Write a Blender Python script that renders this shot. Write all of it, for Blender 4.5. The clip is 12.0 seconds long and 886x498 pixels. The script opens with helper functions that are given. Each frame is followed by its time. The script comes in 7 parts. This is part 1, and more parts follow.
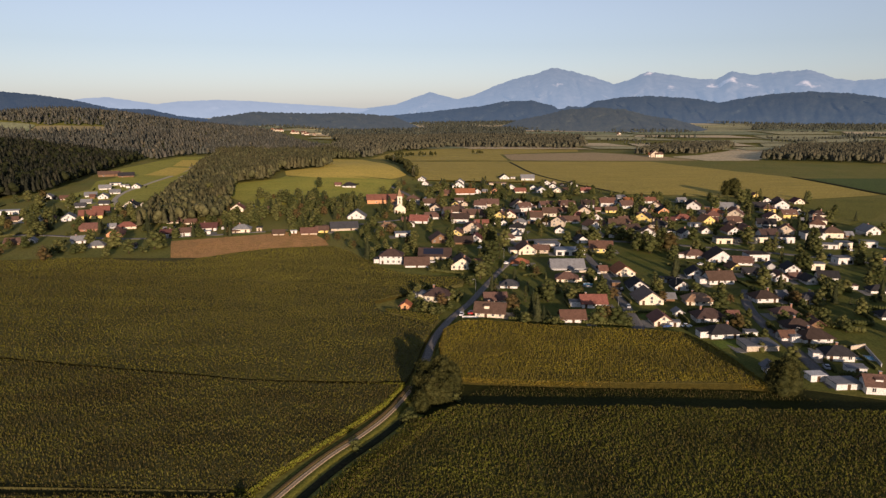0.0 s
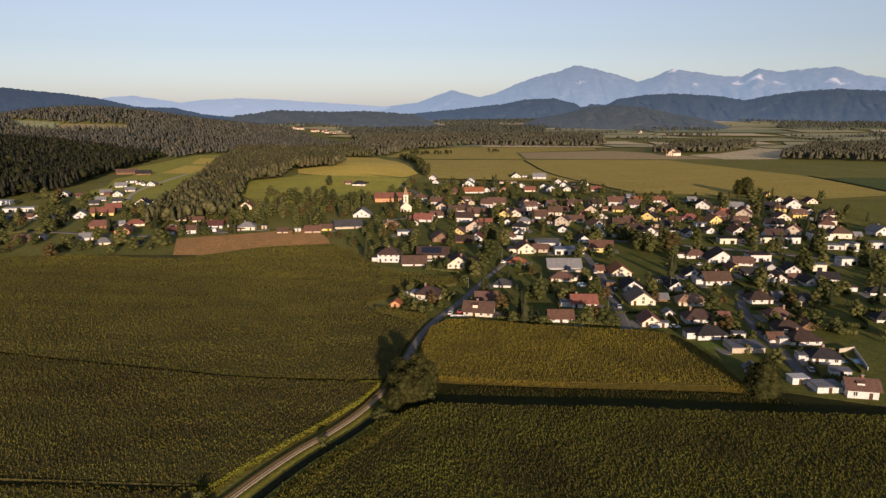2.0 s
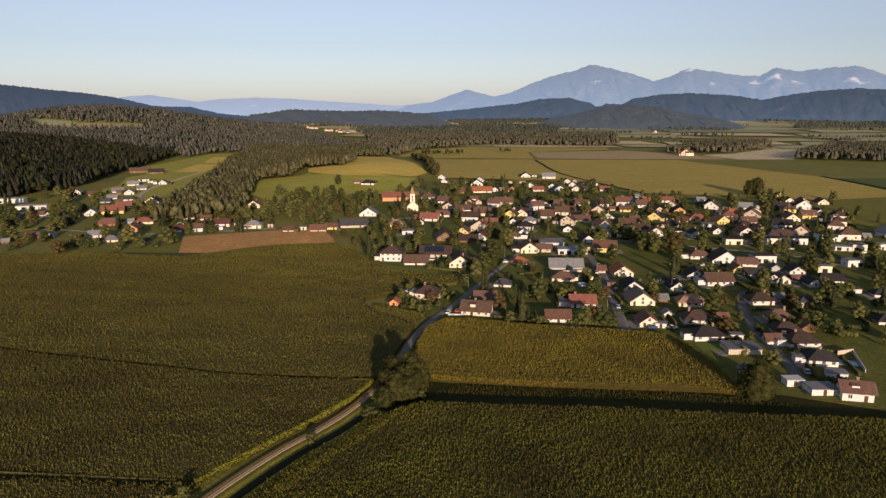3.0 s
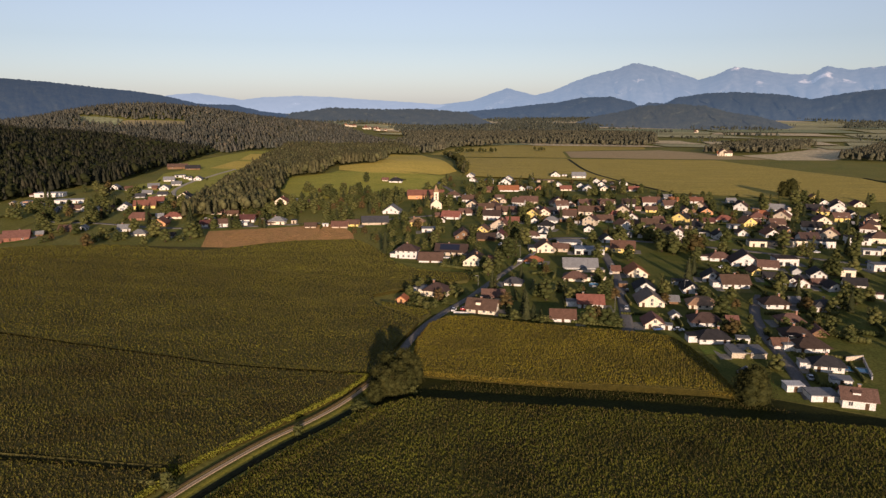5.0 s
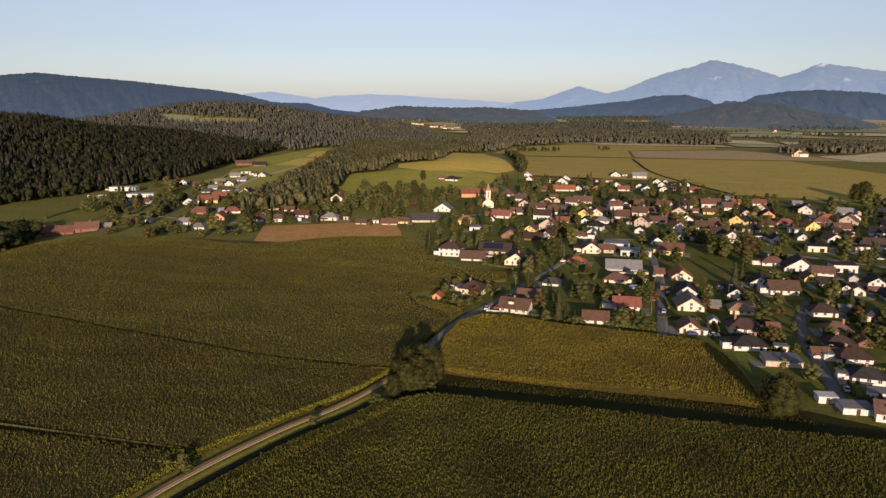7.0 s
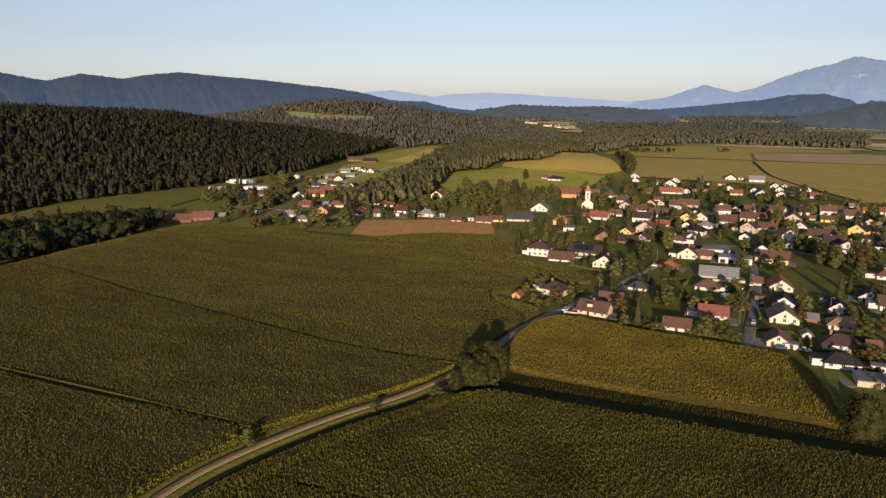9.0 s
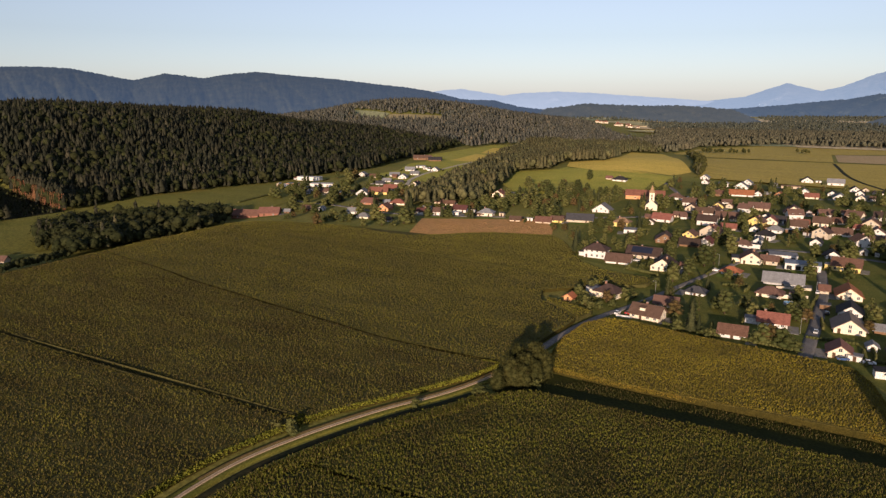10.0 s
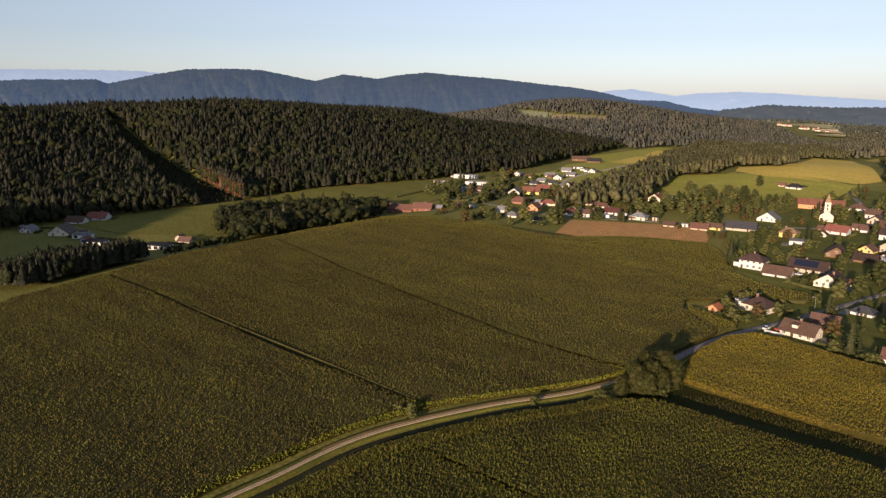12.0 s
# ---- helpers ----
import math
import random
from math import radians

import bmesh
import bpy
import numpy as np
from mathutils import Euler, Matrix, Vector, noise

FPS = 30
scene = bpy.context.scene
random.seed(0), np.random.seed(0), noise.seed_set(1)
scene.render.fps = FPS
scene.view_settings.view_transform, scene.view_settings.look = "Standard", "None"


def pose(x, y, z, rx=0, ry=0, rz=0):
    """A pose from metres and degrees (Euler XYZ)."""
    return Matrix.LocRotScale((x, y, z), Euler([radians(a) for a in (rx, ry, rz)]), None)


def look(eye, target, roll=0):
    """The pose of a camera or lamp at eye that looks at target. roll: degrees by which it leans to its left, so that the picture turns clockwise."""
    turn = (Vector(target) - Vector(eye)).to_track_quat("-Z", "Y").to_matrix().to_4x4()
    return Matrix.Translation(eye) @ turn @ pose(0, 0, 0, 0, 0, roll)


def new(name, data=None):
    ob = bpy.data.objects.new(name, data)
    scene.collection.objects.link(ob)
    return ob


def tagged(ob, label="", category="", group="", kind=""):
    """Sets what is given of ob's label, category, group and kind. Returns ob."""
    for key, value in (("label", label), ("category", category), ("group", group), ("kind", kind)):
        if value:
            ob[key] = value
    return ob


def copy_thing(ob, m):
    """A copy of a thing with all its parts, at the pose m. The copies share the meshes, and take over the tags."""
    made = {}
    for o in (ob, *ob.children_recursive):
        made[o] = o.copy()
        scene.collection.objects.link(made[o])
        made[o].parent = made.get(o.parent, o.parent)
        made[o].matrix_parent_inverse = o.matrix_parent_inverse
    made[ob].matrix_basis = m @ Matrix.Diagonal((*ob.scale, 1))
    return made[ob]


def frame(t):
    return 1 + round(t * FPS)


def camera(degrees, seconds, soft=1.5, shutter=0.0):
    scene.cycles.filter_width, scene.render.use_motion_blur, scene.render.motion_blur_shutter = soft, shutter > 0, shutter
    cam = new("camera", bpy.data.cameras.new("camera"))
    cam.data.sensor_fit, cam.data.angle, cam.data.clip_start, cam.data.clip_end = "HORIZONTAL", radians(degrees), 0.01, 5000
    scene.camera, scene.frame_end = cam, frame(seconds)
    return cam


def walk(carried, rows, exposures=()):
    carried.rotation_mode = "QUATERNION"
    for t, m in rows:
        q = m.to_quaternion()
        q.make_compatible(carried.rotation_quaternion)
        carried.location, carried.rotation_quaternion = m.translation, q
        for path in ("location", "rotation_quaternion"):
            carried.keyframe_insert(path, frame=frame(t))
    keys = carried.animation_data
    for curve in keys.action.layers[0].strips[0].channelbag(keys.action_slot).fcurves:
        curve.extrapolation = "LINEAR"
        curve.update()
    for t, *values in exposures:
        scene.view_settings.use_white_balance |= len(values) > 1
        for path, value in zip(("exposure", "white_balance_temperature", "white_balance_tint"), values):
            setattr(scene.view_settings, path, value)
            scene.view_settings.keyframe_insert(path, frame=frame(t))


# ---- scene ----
cam = camera(64.63, 12.0, soft=1.4)


def eye(x, y, z, yaw, pitch, roll):
    """A camera pose from its place, its turn to the left, its tilt up and its roll, in metres and degrees."""
    return pose(x, y, z, 90 + pitch, 0, yaw) @ pose(0, 0, 0, 0, 0, roll)


walk(cam, [
    (0.0, eye(-0.00, 0.00, 90.00, -0.000, -11.692, -0.021)),
    (0.5, eye(3.53, -0.28, 90.20, 0.380, -11.736, -0.030)),
    (1.0, eye(7.55, -0.34, 90.29, 0.877, -11.775, -0.064)),
    (1.5, eye(11.28, -0.46, 90.36, 1.406, -11.801, -0.097)),
    (2.0, eye(14.87, -0.75, 90.61, 1.949, -11.853, -0.110)),
    (2.5, eye(18.43, -0.98, 90.66, 2.525, -11.865, -0.104)),
    (3.0, eye(22.21, -0.95, 90.55, 3.207, -11.895, -0.069)),
    (5.0, eye(36.96, -1.18, 90.51, 6.573, -12.010, 0.056)),
    (5.5, eye(40.75, -1.14, 90.52, 7.892, -12.034, 0.015)),
    (6.0, eye(44.69, -1.10, 90.63, 9.325, -12.072, 0.047)),
    (6.5, eye(48.34, -1.10, 90.79, 10.668, -12.114, 0.053)),
    (7.0, eye(52.05, -0.95, 90.87, 12.308, -12.151, 0.035)),
    (9.0, eye(66.82, 0.67, 91.06, 21.773, -12.280, 0.166)),
    (9.5, eye(70.62, 1.51, 91.32, 24.412, -12.335, 0.179)),
    (10.0, eye(74.08, 2.15, 91.60, 27.454, -12.391, 0.169)),
    (10.5, eye(77.43, 3.01, 91.87, 30.691, -12.447, 0.192)),
    (11.0, eye(80.75, 3.86, 91.89, 34.011, -12.459, 0.210)),
    (11.5, eye(82.87, 4.42, 91.76, 37.381, -12.452, 0.259)),
    (12.0, eye(84.32, 4.52, 91.47, 40.770, -12.433, 0.292)),
], [(0.0, 0.0, 6150, 22), (8.0, 0.03, 6150, 22), (12.0, 0.30, 6150, 22)])

# ---- light ----
SUN_TURN, SUN_RISE = 14.5, 10.2          # shadows fall this far left of +y; height of the sun
world = bpy.data.worlds.new("sky")
scene.world = world
world.use_nodes = True
wn = world.node_tree.nodes
sky = wn.new("ShaderNodeTexSky")
sky.sky_type, sky.sun_disc = "NISHITA", False
sky.sun_elevation, sky.sun_rotation = radians(SUN_RISE), radians(180 - SUN_TURN)
sky.air_density, sky.dust_density, sky.ozone_density, sky.altitude = 1.0, 0.4, 2.5, 450
wn["Background"].inputs["Strength"].default_value = 0.116
pale = wn.new("ShaderNodeHueSaturation")
pale.inputs["Saturation"].default_value, pale.inputs["Value"].default_value = 0.50, 0.985
world.node_tree.links.new(sky.outputs[0], pale.inputs["Color"])
tint = wn.new("ShaderNodeVectorMath")
tint.operation = "MULTIPLY"
tint.inputs[1].default_value = (0.968, 1.010, 1.022)
world.node_tree.links.new(pale.outputs[0], tint.inputs[0])
world.node_tree.links.new(tint.outputs[0], wn["Background"].inputs["Color"])
lamp = bpy.data.lights.new("sun", "SUN")
lamp.energy, lamp.angle, lamp.color = 6.2, radians(0.6), (1.0, 0.77, 0.50)
a, b = radians(SUN_TURN), radians(SUN_RISE)
new("sun", lamp).matrix_world = look((0, 0, 0), (-math.sin(a) * math.cos(b), math.cos(a) * math.cos(b), -math.sin(b)))
scene.view_settings.exposure = 0.0


# ---- materials ----
def material(name, base, second=None, scale=1.0, fine=0.0, rough=0.9, bump=0.0, vary="", amount=0.25, metal=0.0, mottle=0.5, streak=1.0, spec=0.06):
    """A surface of two colours mixed by noise of that many metres, with grain, relief and variation from piece to piece."""
    m = bpy.data.materials.new(name)
    m.use_nodes = True
    n, l = m.node_tree.nodes, m.node_tree.links
    bsdf = n["Principled BSDF"]
    bsdf.inputs["Roughness"].default_value = rough
    bsdf.inputs["Metallic"].default_value = metal
    bsdf.inputs["Specular IOR Level"].default_value = spec
    geo = n.new("ShaderNodeTexCoord")
    big = n.new("ShaderNodeTexNoise")
    big.inputs["Scale"].default_value = 1.0 / scale
    big.inputs["Detail"].default_value = 4
    ramp = n.new("ShaderNodeMapRange")
    ramp.inputs["From Min"].default_value, ramp.inputs["From Max"].default_value = 0.5 - mottle * 0.5, 0.5 + mottle * 0.5
    mix = n.new("ShaderNodeMix")
    mix.data_type = "RGBA"
    mix.inputs["A"].default_value = (*base, 1)
    mix.inputs["B"].default_value = (*(second or base), 1)
    along = n.new("ShaderNodeMapping")
    along.inputs["Scale"].default_value = (1, streak, 1)
    l.new(geo.outputs["Object"], along.inputs["Vector"])
    l.new(along.outputs["Vector"], big.inputs["Vector"])
    l.new(big.outputs["Fac"], ramp.inputs["Value"])
    l.new(ramp.outputs["Result"], mix.inputs["Factor"])
    colour = mix.outputs["Result"]
    small = None
    if fine:
        small = n.new("ShaderNodeTexNoise")
        small.inputs["Scale"].default_value = 1.0 / fine
        small.inputs["Detail"].default_value = 3
        l.new(geo.outputs["Object"], small.inputs["Vector"])
        grain = n.new("ShaderNodeMapRange")
        grain.inputs["From Min"].default_value, grain.inputs["From Max"].default_value = 0.3, 0.7
        grain.inputs["To Min"].default_value, grain.inputs["To Max"].default_value = 0.65, 1.35
        l.new(small.outputs["Fac"], grain.inputs["Value"])
        times = n.new("ShaderNodeVectorMath")
        times.operation = "MULTIPLY"
        l.new(colour, times.inputs[0])
        l.new(grain.outputs["Result"], times.inputs[1])
        colour = times.outputs["Vector"]
    if vary:
        if vary == "island":
            src = n.new("ShaderNodeNewGeometry").outputs["Random Per Island"]
        else:
            src = n.new("ShaderNodeObjectInfo").outputs["Random"]
        hsv = n.new("ShaderNodeHueSaturation")
        val = n.new("ShaderNodeMapRange")
        val.inputs["To Min"].default_value, val.inputs["To Max"].default_value = 1 - amount, 1 + amount
        hue = n.new("ShaderNodeMapRange")
        hue.inputs["To Min"].default_value, hue.inputs["To Max"].default_value = 0.5 + 0.05 * amount, 0.5 - 0.05 * amount
        l.new(src, val.inputs["Value"])
        l.new(src, hue.inputs["Value"])
        l.new(val.outputs["Result"], hsv.inputs["Value"])
        l.new(hue.outputs["Result"], hsv.inputs["Hue"])
        l.new(colour, hsv.inputs["Color"])
        colour = hsv.outputs["Color"]
    l.new(colour, bsdf.inputs["Base Color"])
    if bump:
        rel = n.new("ShaderNodeBump")
        rel.inputs["Strength"].default_value = 0.7
        rel.inputs["Distance"].default_value = bump
        l.new((small or big).outputs["Fac"], rel.inputs["Height"])
        l.new(rel.outputs["Normal"], bsdf.inputs["Normal"])
    return m


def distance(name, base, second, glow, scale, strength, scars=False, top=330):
    """Far land, a plain backdrop: its haze added as glow, thickest at the foot."""
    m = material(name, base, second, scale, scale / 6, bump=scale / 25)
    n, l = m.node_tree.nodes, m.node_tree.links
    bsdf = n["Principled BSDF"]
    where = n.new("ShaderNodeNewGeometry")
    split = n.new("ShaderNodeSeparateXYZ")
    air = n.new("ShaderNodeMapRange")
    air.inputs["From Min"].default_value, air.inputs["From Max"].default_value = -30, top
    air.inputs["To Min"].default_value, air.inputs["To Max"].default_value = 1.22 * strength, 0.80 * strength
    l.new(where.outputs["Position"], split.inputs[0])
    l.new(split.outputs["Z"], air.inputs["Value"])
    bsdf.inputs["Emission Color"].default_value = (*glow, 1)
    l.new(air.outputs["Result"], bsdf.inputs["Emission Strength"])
    if scars:
        rock = n.new("ShaderNodeTexNoise")
        rock.inputs["Scale"].default_value, rock.inputs["Detail"].default_value = 1 / 140, 5
        l.new(where.outputs["Position"], rock.inputs["Vector"])
        cut = n.new("ShaderNodeMapRange")
        cut.inputs["From Min"].default_value, cut.inputs["From Max"].default_value = 0.63, 0.72
        high = n.new("ShaderNodeMapRange")
        high.inputs["From Min"].default_value, high.inputs["From Max"].default_value = 120, 230
        both = n.new("ShaderNodeMath")
        both.operation = "MULTIPLY"
        l.new(rock.outputs["Fac"], cut.inputs["Value"])
        l.new(split.outputs["Z"], high.inputs["Value"])
        l.new(cut.outputs["Result"], both.inputs[0])
        l.new(high.outputs["Result"], both.inputs[1])
        bare = n.new("ShaderNodeMix")
        bare.data_type = "RGBA"
        bare.inputs["B"].default_value = (0.52, 0.46, 0.42, 1)
        l.new(both.outputs[0], bare.inputs["Factor"])
        l.new(bsdf.inputs["Base Color"].links[0].from_socket, bare.inputs["A"])
        l.new(bare.outputs["Result"], bsdf.inputs["Base Color"])
    return m


MEADOW = material("meadow_grass", (0.140, 0.150, 0.034), (0.210, 0.180, 0.046), 45, 1.3, bump=0.15)
LAWN = material("lawn_grass", (0.074, 0.093, 0.019), (0.147, 0.138, 0.032), 12, 0.8, bump=0.05)
FOREST_FLOOR = material("forest_floor", (0.020, 0.026, 0.010), (0.035, 0.030, 0.014), 8, 1.0)
CORN = material("corn_leaves", (0.056, 0.048, 0.010), (0.106, 0.101, 0.015), 30, 0, vary="island", amount=0.2, rough=0.65, mottle=0.32, streak=3.5)
TASSEL = material("corn_tassel", (0.108, 0.084, 0.033), (0.140, 0.104, 0.040), 6, 0, vary="island", amount=0.3)
STUBBLE = material("brown_stubble", (0.44, 0.32, 0.17), (0.36, 0.27, 0.13), 9, 0.9, bump=0.1)
WHEAT = material("ripe_crop", (0.451, 0.337, 0.078), (0.317, 0.258, 0.061), 60, 2.0, bump=0.15, streak=5)
GREENCROP = material("green_crop", (0.078, 0.112, 0.030), (0.095, 0.120, 0.034), 50, 2.0, bump=0.15)
ROAD = material("worn_asphalt", (0.230, 0.207, 0.182), (0.172, 0.157, 0.143), 7, 0.6, bump=0.01)
STREET = material("street_asphalt", (0.180, 0.168, 0.157), (0.135, 0.128, 0.123), 8, 0.5, bump=0.01)
GRAVEL = material("pale_gravel", (0.512, 0.449, 0.345), (0.384, 0.326, 0.240), 4, 0.4, bump=0.02)
BARK = material("bark", (0.075, 0.052, 0.034), (0.045, 0.034, 0.024), 0.4, 0.08, bump=0.02)
LEAF = material("leaves", (0.050, 0.060, 0.018), (0.082, 0.080, 0.026), 2.5, 0.6, vary="object", amount=0.38, rough=0.7)
ALDER = material("alder_leaves", (0.029, 0.032, 0.010), (0.052, 0.049, 0.014), 1.6, 0.5, vary="object", amount=0.2, rough=0.75)
AUTUMN = material("autumn_leaves", (0.084, 0.053, 0.020), (0.064, 0.053, 0.020), 2.5, 0.6, vary="object", amount=0.25, rough=0.7)
NEEDLE = material("needles", (0.030, 0.038, 0.017), (0.050, 0.052, 0.021), 2.0, 0.5, vary="object", amount=0.3, rough=0.75)
WOOD_LEAF = material("woodland_leaves", (0.067, 0.071, 0.032), (0.101, 0.092, 0.039), 25, 2.5, vary="island", amount=0.22, rough=0.75)
WOOD_NEEDLE = material("woodland_needles", (0.052, 0.055, 0.028), (0.077, 0.068, 0.032), 40, 2.5, vary="island", amount=0.15, rough=0.8)
BARE_TRUNK = material("pine_trunks", (0.24, 0.115, 0.060), (0.16, 0.085, 0.045), 3, 0.5, vary="island", amount=0.3)
DIRT = material("bare_earth", (0.200, 0.125, 0.055), (0.130, 0.102, 0.036), 3, 0.5, bump=0.05)
TRACK = material("wheel_track", (0.45, 0.335, 0.215), (0.38, 0.28, 0.175), 3, 0.35, bump=0.02)
VERGE = material("verge_grass", (0.081, 0.088, 0.016), (0.136, 0.123, 0.024), 6, 0.6, bump=0.1)
GREEN_CORN = material("green_corn_leaves", (0.046, 0.045, 0.009), (0.106, 0.111, 0.013), 20, 0, vary="island", amount=0.14, rough=0.65, mottle=0.35)
GOLD_CORN = material("golden_corn_leaves", (0.112, 0.094, 0.014), (0.219, 0.179, 0.018), 20, 0, vary="island", amount=0.2, rough=0.65, mottle=0.4)
LANE = material("packed_earth", (0.361, 0.264, 0.167), (0.299, 0.220, 0.132), 2, 0.4, bump=0.02)
# green grass, darkened in colour for the shadow of the near maize
SHADED_GRASS = material("shaded_grass", (0.022, 0.025, 0.006), (0.036, 0.038, 0.008), 9, 0.8, bump=0.1)
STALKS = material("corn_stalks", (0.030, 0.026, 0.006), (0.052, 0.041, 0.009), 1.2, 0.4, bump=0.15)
HAY = material("bright_meadow", (0.484, 0.368, 0.073), (0.629, 0.458, 0.097), 45, 1.5, bump=0.15, streak=3)
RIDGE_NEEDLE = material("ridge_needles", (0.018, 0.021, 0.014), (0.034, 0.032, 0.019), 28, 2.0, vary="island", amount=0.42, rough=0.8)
# distant woods, greyed and blued: haze put into the base colours
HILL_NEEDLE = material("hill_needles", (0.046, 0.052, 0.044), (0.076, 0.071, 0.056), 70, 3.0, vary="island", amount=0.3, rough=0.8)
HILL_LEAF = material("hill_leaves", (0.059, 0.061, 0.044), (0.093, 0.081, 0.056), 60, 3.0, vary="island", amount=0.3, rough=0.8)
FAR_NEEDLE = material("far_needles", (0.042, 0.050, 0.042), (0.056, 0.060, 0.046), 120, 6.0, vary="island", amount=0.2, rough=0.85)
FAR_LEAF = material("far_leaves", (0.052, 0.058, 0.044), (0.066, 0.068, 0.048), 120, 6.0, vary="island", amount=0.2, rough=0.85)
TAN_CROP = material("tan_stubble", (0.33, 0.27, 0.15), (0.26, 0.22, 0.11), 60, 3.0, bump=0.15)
# far farmland, its base colours desaturated for haze
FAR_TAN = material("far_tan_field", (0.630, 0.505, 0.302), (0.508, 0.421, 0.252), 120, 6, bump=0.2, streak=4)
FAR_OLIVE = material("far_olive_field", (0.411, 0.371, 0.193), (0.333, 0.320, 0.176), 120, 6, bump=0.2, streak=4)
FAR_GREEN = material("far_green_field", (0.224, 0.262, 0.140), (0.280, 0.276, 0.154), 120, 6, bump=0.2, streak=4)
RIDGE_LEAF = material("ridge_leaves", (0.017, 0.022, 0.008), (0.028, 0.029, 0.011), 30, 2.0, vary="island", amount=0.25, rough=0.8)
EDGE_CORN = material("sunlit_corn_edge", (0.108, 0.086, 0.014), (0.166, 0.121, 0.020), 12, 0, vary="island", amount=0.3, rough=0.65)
VALLEY_GRASS = material("hollow_grass", (0.131, 0.133, 0.027), (0.188, 0.169, 0.036), 40, 1.5, bump=0.15, streak=2)
RUSSET = material("russet_stubble", (0.516, 0.272, 0.111), (0.344, 0.212, 0.074), 7, 0.9, bump=0.15, streak=4, mottle=0.3)
LIGHT_CORN = material("light_corn_leaves", (0.105, 0.099, 0.014), (0.162, 0.150, 0.018), 35, 0, vary="island", amount=0.18, rough=0.65, mottle=0.4, streak=3)
PAVING = material("grey_paving", (0.238, 0.224, 0.196), (0.168, 0.161, 0.142), 3, 0.4, bump=0.01)
# the closed stand below the maize tops, its leaf tone darkened for shade
# woods across the plain, paler and greyer to carry some haze
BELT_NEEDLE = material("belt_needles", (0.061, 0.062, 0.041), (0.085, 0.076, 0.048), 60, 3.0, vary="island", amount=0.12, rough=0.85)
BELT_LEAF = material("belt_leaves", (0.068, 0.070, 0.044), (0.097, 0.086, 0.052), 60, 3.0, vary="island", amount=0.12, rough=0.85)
BRIGHT_LAWN = material("watered_lawn", (0.100, 0.147, 0.025), (0.138, 0.168, 0.033), 5, 0.6, bump=0.03)
DRY_LAWN = material("dry_lawn", (0.180, 0.158, 0.048), (0.138, 0.134, 0.036), 4, 0.6, bump=0.03)
SOIL = material("furrow_soil", (0.034, 0.026, 0.014), (0.050, 0.036, 0.018), 3, 0.4, bump=0.05)
MARGIN_CORN = material("corn_margin_leaves", (0.093, 0.100, 0.012), (0.147, 0.144, 0.017), 14, 0, vary="island", amount=0.3, rough=0.65, mottle=0.5)
GREEN_HAY = material("green_hay_meadow", (0.266, 0.270, 0.046), (0.378, 0.331, 0.060), 30, 1.5, bump=0.15, streak=2)
MID_CORN = material("paler_corn_leaves", (0.076, 0.069, 0.012), (0.130, 0.120, 0.016), 34, 0, vary="island", amount=0.18, rough=0.65, mottle=0.35, streak=2.5)
# leaf tones taken down: the shade between plants is in these colours
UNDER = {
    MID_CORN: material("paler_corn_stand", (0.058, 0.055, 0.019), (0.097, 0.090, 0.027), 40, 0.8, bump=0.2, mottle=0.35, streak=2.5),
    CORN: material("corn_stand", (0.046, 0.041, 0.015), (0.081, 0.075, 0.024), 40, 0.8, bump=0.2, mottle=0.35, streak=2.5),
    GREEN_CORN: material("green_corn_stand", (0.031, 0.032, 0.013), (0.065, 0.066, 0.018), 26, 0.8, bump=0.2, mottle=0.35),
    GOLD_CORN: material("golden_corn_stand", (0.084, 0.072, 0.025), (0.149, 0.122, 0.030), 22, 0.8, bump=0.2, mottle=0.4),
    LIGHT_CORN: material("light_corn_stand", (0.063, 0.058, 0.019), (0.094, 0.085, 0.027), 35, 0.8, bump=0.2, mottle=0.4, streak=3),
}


# ---- building helpers ----
def ease(a, b, x):
    t = np.clip((np.asarray(x, float) - a) / (b - a), 0, 1)
    return t * t * (3 - 2 * t)


def wave(x, y, s):
    """Gentle unevenness of about that many metres across, between -1 and 1."""
    return (np.sin(x / s + 1.3 * np.sin(y / s * 0.7 + 0.4)) + np.sin(y / s * 1.17 + 1.1 * np.sin(x / s * 0.83 + 2.0))) / 2


def wood_edge(y):
    """The foot of the wooded ridge: its x along y."""
    return np.interp(y, [-60, 60, 200, 450, 600, 760, 1000, 1270, 1500], [-400, -450, -482, -482, -440, -430, -478, -455, -330])


def lie(x, y):
    """The height of the ground."""
    x, y = np.asarray(x, float), np.asarray(y, float)
    z = 3.0 * np.exp(-((x + 225) / 75) ** 2 - ((y - 215) / 140) ** 2)
    low = ease(-268, -340, x)
    z = z - low * (6.0 - 3.0 * ease(380, 480, y)) * (1 - ease(900, 1400, y))
    z = z + 13.0 * np.exp(-((x + 130) / 95) ** 2 - ((y - 890) / 160) ** 2)
    up = ease(0, 300, wood_edge(y) - x)
    cut = y - 360 + 0.106 * (x + 480)
    dip = np.exp(-(cut / np.where(cut < 0, 125.0, 42.0)) ** 2) * ease(-800, -660, x)
    z = z + up * (66 + 5 * wave(x, y, 70)) * (1 - 0.42 * dip) * (1 - 0.72 * ease(620, 1350, y)) * ease(-300, 100, y)
    # rise out of view in the south, added to throw shade on the hollow
    z = z + 48 * np.exp(-((x + 400) / 80) ** 2 - ((y + 40) / 95) ** 2)
    z = z + 60 * np.exp(-((x + 1000) / 330) ** 2 - ((y - 1850) / 260) ** 2)
    far = ease(900, 2500, np.hypot(x, y))
    return z - 12 * far + 0.25 * wave(x, y, 23) + far * 3 * wave(x, y, 160)


